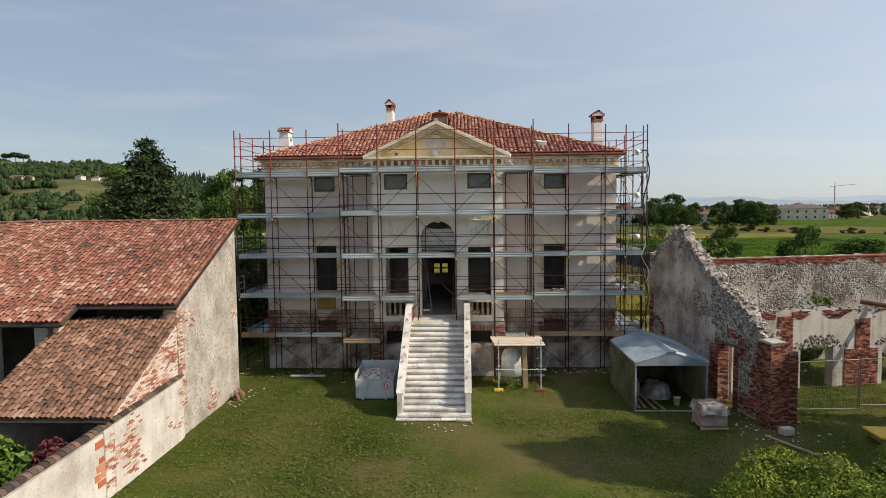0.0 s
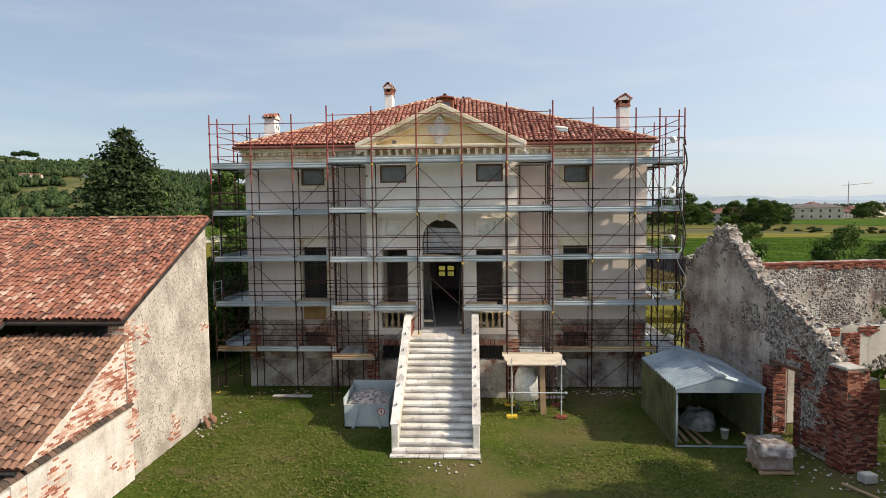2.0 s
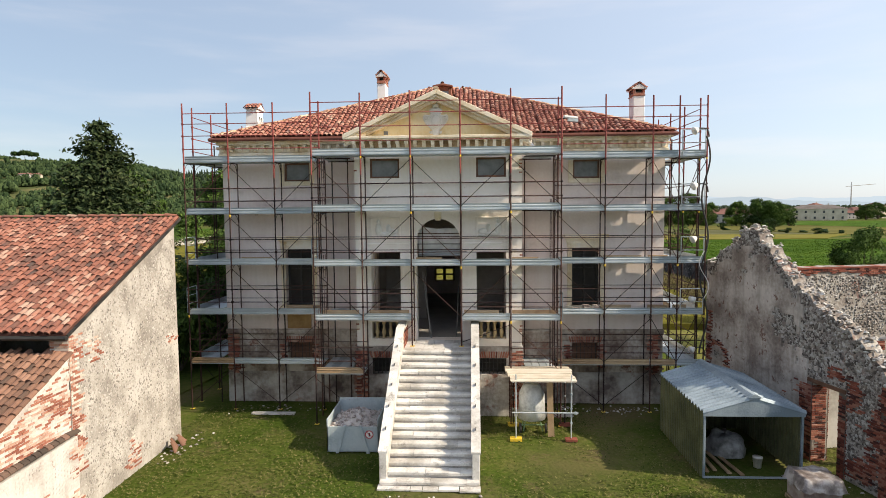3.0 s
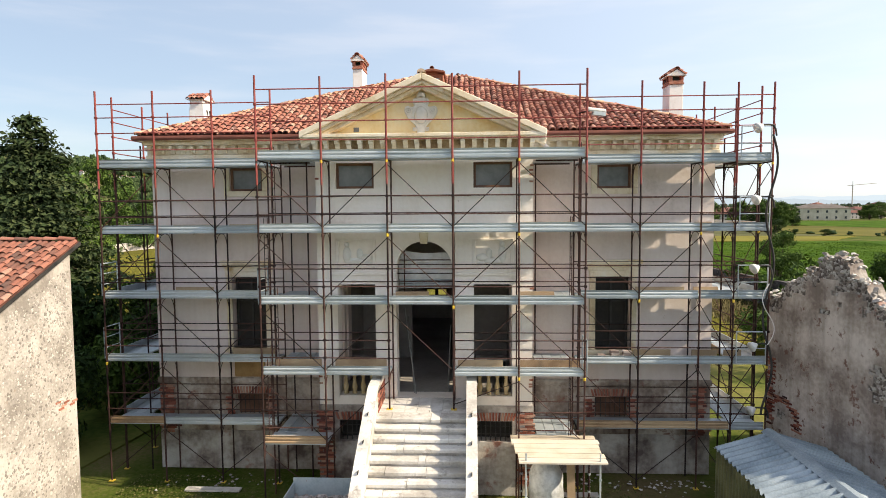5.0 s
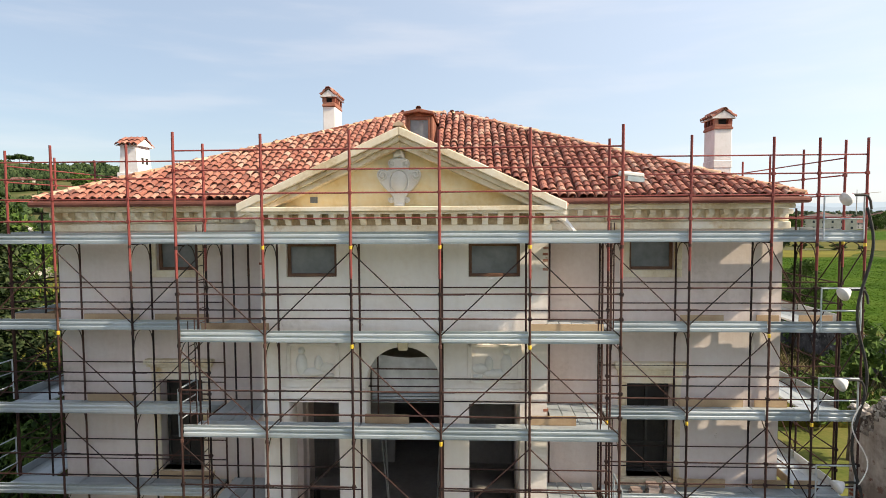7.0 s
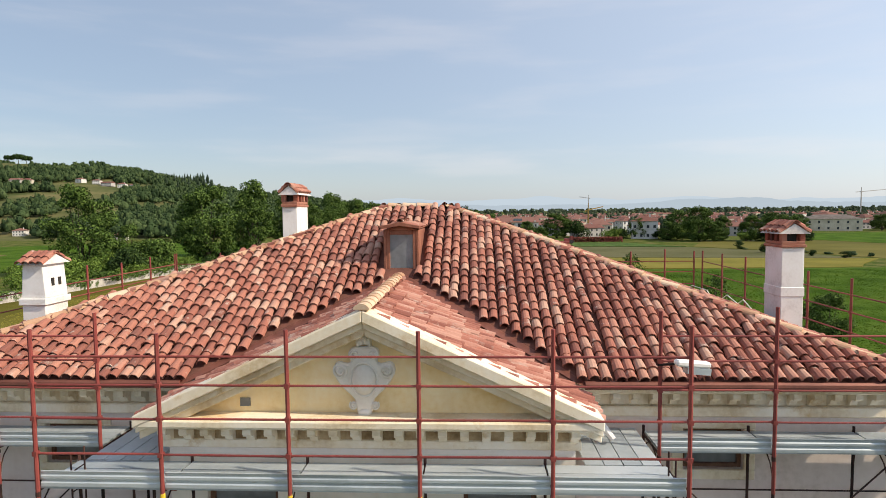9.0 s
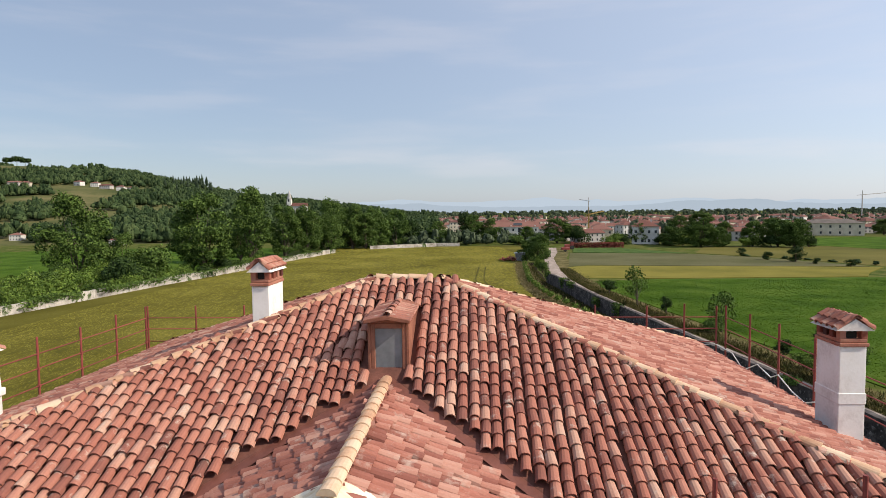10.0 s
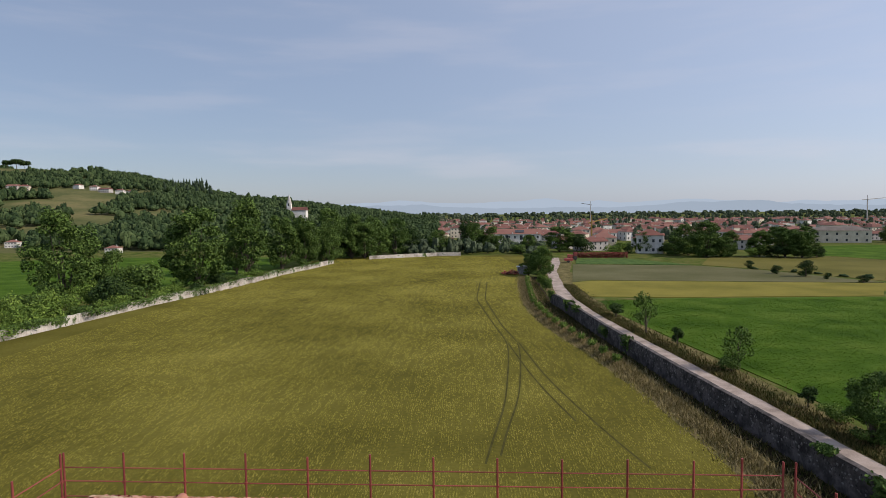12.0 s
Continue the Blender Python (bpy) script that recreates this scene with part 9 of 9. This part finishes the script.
part("foliage", Build().add(v, f).mesh("foliage", surface("photinia", [(0.10, 0.02, 0.015), (0.2, 0.045, 0.03)], 1, 0.8, 0, 6, vary="island", amount=0.5), fix=False), None, hg)

# ---------------- houses ----------------
H_WALLS = [surface("house_wall_" + n_, c, 0.4, 0.9, 0.2, 5, streak=0.2) for n_, c in (("white", [(0.56, 0.54, 0.5), (0.70, 0.68, 0.65)]), ("cream", [(0.50, 0.44, 0.34), (0.62, 0.56, 0.46)]), ("grey", [(0.34, 0.32, 0.30), (0.46, 0.44, 0.42)]))]
H_ROOF = surface("house_roof", [(0.095, 0.042, 0.034), (0.155, 0.062, 0.047), (0.21, 0.10, 0.078)], 0.35, 0.9, 0.5, 4, vary="object", amount=0.5)
PANE = surface("dark_pane", [(0.03, 0.035, 0.04), (0.06, 0.065, 0.07)], 2, 0.25, 0, 6)


def house(w, d, h, rise, wall_mat, label, floors=2, cols=4, hip=True, roof_mat=None, flanks=True):
    """A plain house at the origin with its front to -y: walls, roof, windows, chimney."""
    t = thing("house", (0, 0, 0), label, "house", "houses of the town")
    part("wall", Build().box(-w / 2, w / 2, -d / 2, d / 2, 0, h), wall_mat, t)
    o = 0.5
    b = Build()
    if hip:
        r = max(0.0, w / 2 - d / 2)
        b.add([(-w / 2 - o, -d / 2 - o, h), (w / 2 + o, -d / 2 - o, h), (w / 2 + o, d / 2 + o, h), (-w / 2 - o, d / 2 + o, h), (-r - 0.4, 0, h + rise), (r + 0.4, 0, h + rise)],
              [(0, 1, 5, 4), (1, 2, 5), (2, 3, 4, 5), (3, 0, 4), (3, 2, 1, 0)])
    else:
        b.prism([(-d / 2 - o, h), (d / 2 + o, h), (0, h + rise)], "x", -w / 2 - o, w / 2 + o)
    roof_ = part("roof", b, roof_mat or H_ROOF, t)
    part("chimney", Build().box(w * 0.2, w * 0.2 + 0.6, 0.3, 0.9, h, h + rise + 0.7), wall_mat, roof_)
    for k in range(floors):
        for i in range(cols):
            x = (i + 0.5) / cols * w - w / 2
            z = 0.9 + k * h / floors
            part("window", Build().box(x - 0.5, x + 0.5, -d / 2 - 0.04, -d / 2 + 0.05, z, z + 1.3), PANE, t)
        for y in (-d / 4, d / 4) if flanks else ():
            part("window", Build().box(-w / 2 - 0.04, -w / 2 + 0.05, y - 0.5, y + 0.5, 0.9 + k * h / floors, 2.2 + k * h / floors), PANE, t)
    return t


white_house = house(11.0, 9.5, 7.8, 2.5, H_WALLS[0], "white two-storey farmhouse with red tiled roof")
white_house.matrix_basis = pose(78, 264, 0, 0, 0, -12)
terrace = house(27, 11, 6.4, 2.8, H_WALLS[0], "long white terrace with red roof and balconies", cols=8, hip=False)
for x in (-3.5, 11):
    part("party_fin", Build().box(x, x + 0.8, -5.4, -4.9, 0, 7.4), H_WALLS[0], terrace)
for x in (-10, -6.5, 2, 5.5, 9):
    part("balcony_door", Build().box(x - 0.8, x + 0.8, -5.6, -5.45, 3.4, 5.8), PANE, terrace)
part("solar_panel", Build().box(-2.6, 2.6, -1.6, 1.2, 0, 0.12, m=pose(1.0, -3.1, 7.85, 25, 0, 0)), PANE, terrace, "dark solar panel on the roof")
terrace.matrix_basis = pose(25.5, 326, 0, 0, 0, -6) @ Matrix.Diagonal((0.9, 0.9, 1, 1))
GREY_ROOF = surface("grey_house_roof", [(0.10, 0.085, 0.075), (0.16, 0.135, 0.12)], 0.35, 0.9, 0.5, 4)
villa_2 = house(27, 13, 6.6, 2.3, H_WALLS[1], "wide cream house with a low grey hipped roof", cols=6, roof_mat=GREY_ROOF)
villa_2.matrix_basis = pose(199, 334, 0, 0, 0, -18)
variants = [house(11, 10, 5.8, 2.2, H_WALLS[0], "distant white house with red tiled roof"), house(13, 10, 6.2, 2.4, H_WALLS[1], "distant cream house with red tiled roof"),
            house(16, 11, 5.2, 2.2, H_WALLS[2], "distant grey house with red tiled roof", cols=5, hip=False), house(12, 11, 8.6, 2.3, H_WALLS[1], "distant three-storey cream house", floors=3)]
variants += [house(11, 10, 5.2, 2.2, H_WALLS[0], "far white house among trees", cols=2, floors=1, flanks=False), house(14, 10, 5.8, 2.4, H_WALLS[1], "far cream house among trees", cols=3, floors=1, flanks=False),
             house(17, 11, 4.8, 2.0, H_WALLS[2], "far grey house among trees", cols=2, floors=1, hip=False, flanks=False)]
rng = np.random.default_rng(80)
spots = [(-15, 325, 2, 8), (56, 282, 2, 20), (64, 292, 1, -10), (48, 300, 2, 30), (112, 292, 2, 14), (126, 284, 2, -20), (132, 302, 2, 12), (152, 318, 0, 5), (228, 356, 2, 4), (165, 360, 0, 0), (96, 330, 3, 8), (250, 372, 1, 0), (88, 312, 0, 15)]
while len(spots) < 330:
    y = 345 + 620 * rng.uniform() ** 1.15
    x = rng.uniform(-0.05, 0.74) * y - 15
    if 270 < y and all((x - q[0]) ** 2 + (y - q[1]) ** 2 > 13 ** 2 for q in spots):
        spots.append((x, y, int(rng.integers(0, 4)) if y < 430 else 4 + int(rng.integers(0, 3)), rng.uniform(-30, 30)))
seen_v = set()
for x, y, k, a in spots:
    s = rng.uniform(0.62, 0.95)
    m = pose(x, y, 0, 0, 0, a) @ Matrix.Diagonal((s, s, s, 1))
    if k in seen_v:
        copy_at(variants[k], m)
    else:
        seen_v.add(k)
        variants[k].matrix_basis = m


# ---------------- hill and far woods ----------------
def hill(x, y):
    """Height of the wooded hill to the left of the plain."""
    q = -x / max(y, 1.0)                                 # how far to the left, as seen from the villa
    top = np.interp(q, [0.03, 0.10, 0.176, 0.262, 0.32, 0.40, 0.484, 0.572, 0.68, 0.81, 1.2, 1.8], [0, 4, 13, 26, 31, 38, 52, 69, 84, 89, 92, 95])
    ramp_ = np.clip((y - 290 - 120 * (q < 0.3)) / 560, 0, 1)
    return float(top * ramp_ ** 1.25 + 4 * noise.noise((x * 0.008, y * 0.008, 2)) * ramp_)


hx, hy = np.linspace(-1500, 60, 66), np.linspace(260, 1500, 48)
hv = [(x, y, hill(x, y) - 0.3) for y in hy for x in hx]
solid("hill", Build().add(hv, [(j * 66 + i, j * 66 + i + 1, (j + 1) * 66 + i + 1, (j + 1) * 66 + i) for j in range(47) for i in range(65)]),
      surface("hill_meadow", [(0.055, 0.072, 0.026), (0.095, 0.10, 0.04), (0.15, 0.135, 0.06)], 0.02, 0.95, 0.3, 0.3, spec=0.03), "grassy hill with meadows and woods", "hill", smooth=True)
rng = np.random.default_rng(90)
LOBES = [(0, 0, 0.5, 0.36, 0.42), (0.25, 0.1, 0.4, 0.25, 0.3), (-0.22, -0.12, 0.42, 0.26, 0.32), (0.05, 0.2, 0.66, 0.22, 0.26), (0, -0.22, 0.35, 0.25, 0.28), (0.12, -0.1, 0.74, 0.18, 0.2)]
LOBES2 = [(0, 0, 0.3, 0.24, 0.3), (0.02, 0, 0.55, 0.17, 0.28), (0, 0.02, 0.8, 0.09, 0.22)]


def heart(lobes, n=6, k=4):
    """Rough closed lobes that fill a far crown."""
    r_ = np.random.default_rng(93)
    b = Build()
    for x, y, z, rx, rz in lobes:
        v = [(x, y, z - rz * 0.8)]
        for j in range(1, k):
            w = math.pi * j / k
            v += [(x + rx * 0.9 * math.sin(w) * math.cos(2 * math.pi * i / n) * r_.uniform(0.75, 1.1), y + rx * 0.9 * math.sin(w) * math.sin(2 * math.pi * i / n) * r_.uniform(0.75, 1.1), z - rz * 0.85 * math.cos(w) * r_.uniform(0.85, 1.1)) for i in range(n)]
        v.append((x, y, z + rz * 0.88))
        f = [(0, 1 + (i + 1) % n, 1 + i) for i in range(n)] + [(1 + j * n + i, 1 + j * n + (i + 1) % n, 1 + (j + 1) * n + (i + 1) % n, 1 + (j + 1) * n + i) for j in range(k - 2) for i in range(n)]
        f += [(len(v) - 1, 1 + (k - 2) * n + i, 1 + (k - 2) * n + (i + 1) % n) for i in range(n)]
        b.add(v, f)
    return np.concatenate(b.v), b.f


def wood(rows, tv, tf, name, label, mat):
    fr = []
    for x, y, z, h, w in rows:
        a = rng.uniform(0, 6.28)
        c, s = math.cos(a) * w, math.sin(a) * w
        fr.append([(c, -s, 0, x), (s, c, 0, y), (0, 0, h, z)])
    v = Build().many(tv, tf, fr)
    return solid(name, v, mat, label, "woods", kind="stuff")


def fill(lobes, leaves, size, seed):
    hv_, hf_ = heart(lobes)
    cv_, cf_ = crown(lobes, leaves, size, seed, 0.9)
    return np.concatenate([hv_, cv_]), list(hf_) + [tuple(i + len(hv_) for i in q) for q in cf_]


TV, TF = fill(LOBES, 84, 0.085, 91)
TV2, TF2 = fill(LOBES2, 90, 0.06, 92)
rows = []
clearings = [(-330, 490, 24, 40), (-282, 436, 26, 42), (-250, 380, 20, 40), (-640, 820, 140, 45), (-305, 830, 40, 50), (-413, 535, 22, 30), (-290, 364, 30, 35), (-485, 600, 34, 52), (-440, 630, 34, 46),
             (-392, 614, 36, 48), (-176, 262, 16, 30), (-252, 300, 16, 30)]
while len(rows) < 5200:
    y = rng.uniform(300, 1150)
    x = -y * rng.uniform(0.06, 0.95)
    k = noise.noise((x * 0.012, y * 0.007, 7)) + 0.35 * noise.noise((x * 0.05, y * 0.03, 3))
    q = -x / y
    if any(((x - c[0]) / c[2]) ** 2 + ((y - c[1]) / c[3]) ** 2 < 1 for c in clearings):
        continue
    if k > -0.12 + 0.30 * (q > 0.6 and y > 780) - 0.2 * (y < 420) - 0.3 * (q < 0.3):
        rows.append((x, y, hill(x, y) - 0.5, rng.uniform(6, 13) * (0.8 + y / 2500), rng.uniform(6.5, 12) * (0.8 + y / 2500)))
wood(rows, TV, TF, "hill_woods", "mixed woods covering the hill", FAR_LEAF)
rows = [(-y * rng.uniform(0.44, 0.62), y, hill(-y * 0.52, y) - 1, rng.uniform(10, 16), rng.uniform(9, 13)) for y in rng.uniform(700, 900, 70)]
wood(rows, TV2, TF2, "hill_conifers", "dark conifers on the hill crest", surface("far_conifer", [(0.014, 0.03, 0.014), (0.03, 0.05, 0.022)], 0.05, 0.85, 0, 1, vary="island", amount=0.5))
rows = []
while len(rows) < 1050:                                   # trees between the houses and along the plain's end
    y = rng.uniform(255, 1250) if len(rows) > 420 else rng.uniform(950, 1700)
    x = rng.uniform(-0.16, 0.9) * y - 10
    if y < 350 and (8 < x < 44 or 70 < x < 92 or 122 < x < 420 or (x > 20 and y < 262)):
        continue
    if noise.noise((x * 0.02, y * 0.012, 17)) > -0.1:
        rows.append((x, y, -0.3, rng.uniform(3.6, 8.2) * (1 + y / 2200), rng.uniform(4.5, 9)))
rows += [(rng.uniform(-75, -42), rng.uniform(236, 320), -0.3, rng.uniform(9, 15), rng.uniform(8, 12)) for _ in range(40)]
rows += [(rng.uniform(-38, 34), rng.uniform(252, 300), -0.3, rng.uniform(4, 8), rng.uniform(5, 8)) for _ in range(46)]
rows += [(rng.uniform(-0.3, 0.95) * y, y, -0.5, rng.uniform(9, 17), rng.uniform(16, 26)) for y in rng.uniform(1500, 2700, 420)]
# leaf colour lightened and greyed to paint in distance haze
HAZED_LEAF = surface("hazed_leaf", [(0.036, 0.052, 0.030), (0.060, 0.080, 0.047), (0.09, 0.112, 0.068)], 0.05, 0.85, 0.0, 0.7, vary="island", amount=0.6, spec=0.05)
wood(rows, TV, TF, "plain_woods", "trees among the houses across the plain", HAZED_LEAF)
rows = [(88 + 3.2 * i + rng.uniform(0, 2), 186 - 5.2 * i + rng.uniform(0, 3), -0.1, rng.uniform(0.7, 1.6), rng.uniform(2, 3)) for i in range(12)]
wood(rows, TV, TF, "ditch_shrubs", "low shrubs along a field ditch", FAR_LEAF)
for x, y, s in ((-672, 860, 1.0), (-686, 860, 0.85), (-664, 866, 0.9)):
    pn = thing("umbrella_pine", (x, y, hill(x, y)), "umbrella pine standing on the hill crest", "tree", "umbrella pines on the crest")
    z = hill(x, y)
    part("trunk", Build().tube((x, y, z - 1), (x, y, z + 9 * s), 0.5, 7, r2=0.3), BARK, pn)
    v, f = crown([(x + dx, y + dy, z + 11 * s, 5.0 * s, 4.2 * s) for dx, dy in ((0, 0), (4, 1), (-4, 0), (1, -4), (2, 4))], 2600, 0.8, 95, 0.6)
    part("crown", Build().add(v, f).mesh("crown", DARK_LEAF, fix=False), None, pn)
for x, y, k, a in ((-486, 632, 1, 20), (-505, 640, 2, 10), (-476, 596, 0, 0), (-450, 590, 2, 5), (-446, 662, 0, -10), (-428, 664, 0, 8), (-408, 652, 2, 0), (-390, 650, 0, 10), (-378, 652, 0, 0), (-232, 850, 0, 0), (-252, 316, 0, 12), (-176, 285, 0, 5)):
    s = 0.75 if y > 400 else 0.55
    copy_at(variants[k], pose(x, y, hill(x, y) - 0.5, 0, 0, a) @ Matrix.Diagonal((s, s, s, 1)))

# church on the slope
ch = thing("church", (-166.5, 560, 8), "small pale church with slender bell tower and spire", "church")
ch.location = (-172.0, 560, 8)
cxx, cyy, cz0 = -172.0, 560.0, 14.5
part("nave", Build().box(cxx + 1, cxx + 15, cyy, cyy + 8, cz0 - 8, cz0 + 7), H_WALLS[0], ch)
part("roof", Build().prism([(cyy - 0.6, cz0 + 7), (cyy + 8.6, cz0 + 7), (cyy + 4, cz0 + 10)], "x", cxx + 0.5, cxx + 15.5), H_ROOF, ch)
tw = part("tower", Build().box(cxx - 3.0, cxx + 1.0, cyy - 0.6, cyy + 3.4, cz0 - 8, cz0 + 13.5), H_WALLS[0], ch)
part("belfry_opening", Build().box(cxx - 1.7, cxx - 0.3, cyy - 0.7, cyy - 0.4, cz0 + 11, cz0 + 14), PANE, tw)
part("spire", Build().tube((cxx - 1.0, cyy + 1.4, cz0 + 13.5), (cxx - 1.0, cyy + 1.4, cz0 + 22.5), 2.5, 8, r2=0.05), H_WALLS[2], ch)
# tower cranes over the town
for x, y, h, jib, mat in ((330, 520, 25, -22, H_WALLS[2]), (124, 640, 24, 9, H_WALLS[2]), (60, 300, 12.5, -8, surface("crane_ochre", [(0.22, 0.14, 0.03), (0.3, 0.2, 0.05)], 2, 0.6, 0.1, 10))):
    cr = thing("tower_crane", (x, y, 0), "slim tower crane above distant roofs", "crane", "tower cranes")
    part("mast", Build().tube((x, y, 0), (x, y, h), 0.45, 4), mat, cr)
    part("jib", Build().tube((x + jib * 0.2, y, h), (x - jib, y + 3, h + 2), 0.35, 4), mat, cr)
    part("apex", Build().tube((x, y, h), (x, y, h + 4), 0.25, 4), mat, cr)
# far hills, two ridges one behind the other; haze painted as flat blue glow
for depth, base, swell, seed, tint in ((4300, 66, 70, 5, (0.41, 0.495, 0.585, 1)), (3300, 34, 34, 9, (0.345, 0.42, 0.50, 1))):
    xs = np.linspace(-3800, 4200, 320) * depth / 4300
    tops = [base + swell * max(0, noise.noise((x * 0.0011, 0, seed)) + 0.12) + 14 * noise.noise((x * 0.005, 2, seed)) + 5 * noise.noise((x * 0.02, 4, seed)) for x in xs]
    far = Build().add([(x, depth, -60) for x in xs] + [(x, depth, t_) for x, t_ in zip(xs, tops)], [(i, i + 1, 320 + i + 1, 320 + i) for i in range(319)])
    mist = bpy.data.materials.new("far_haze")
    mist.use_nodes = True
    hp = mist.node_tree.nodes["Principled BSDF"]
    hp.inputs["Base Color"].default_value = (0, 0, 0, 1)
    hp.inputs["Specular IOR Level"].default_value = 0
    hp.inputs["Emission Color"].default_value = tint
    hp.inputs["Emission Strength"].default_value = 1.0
    solid("backdrop", far, mist, "hills on the horizon, painted haze-blue and glowing", "backdrop")
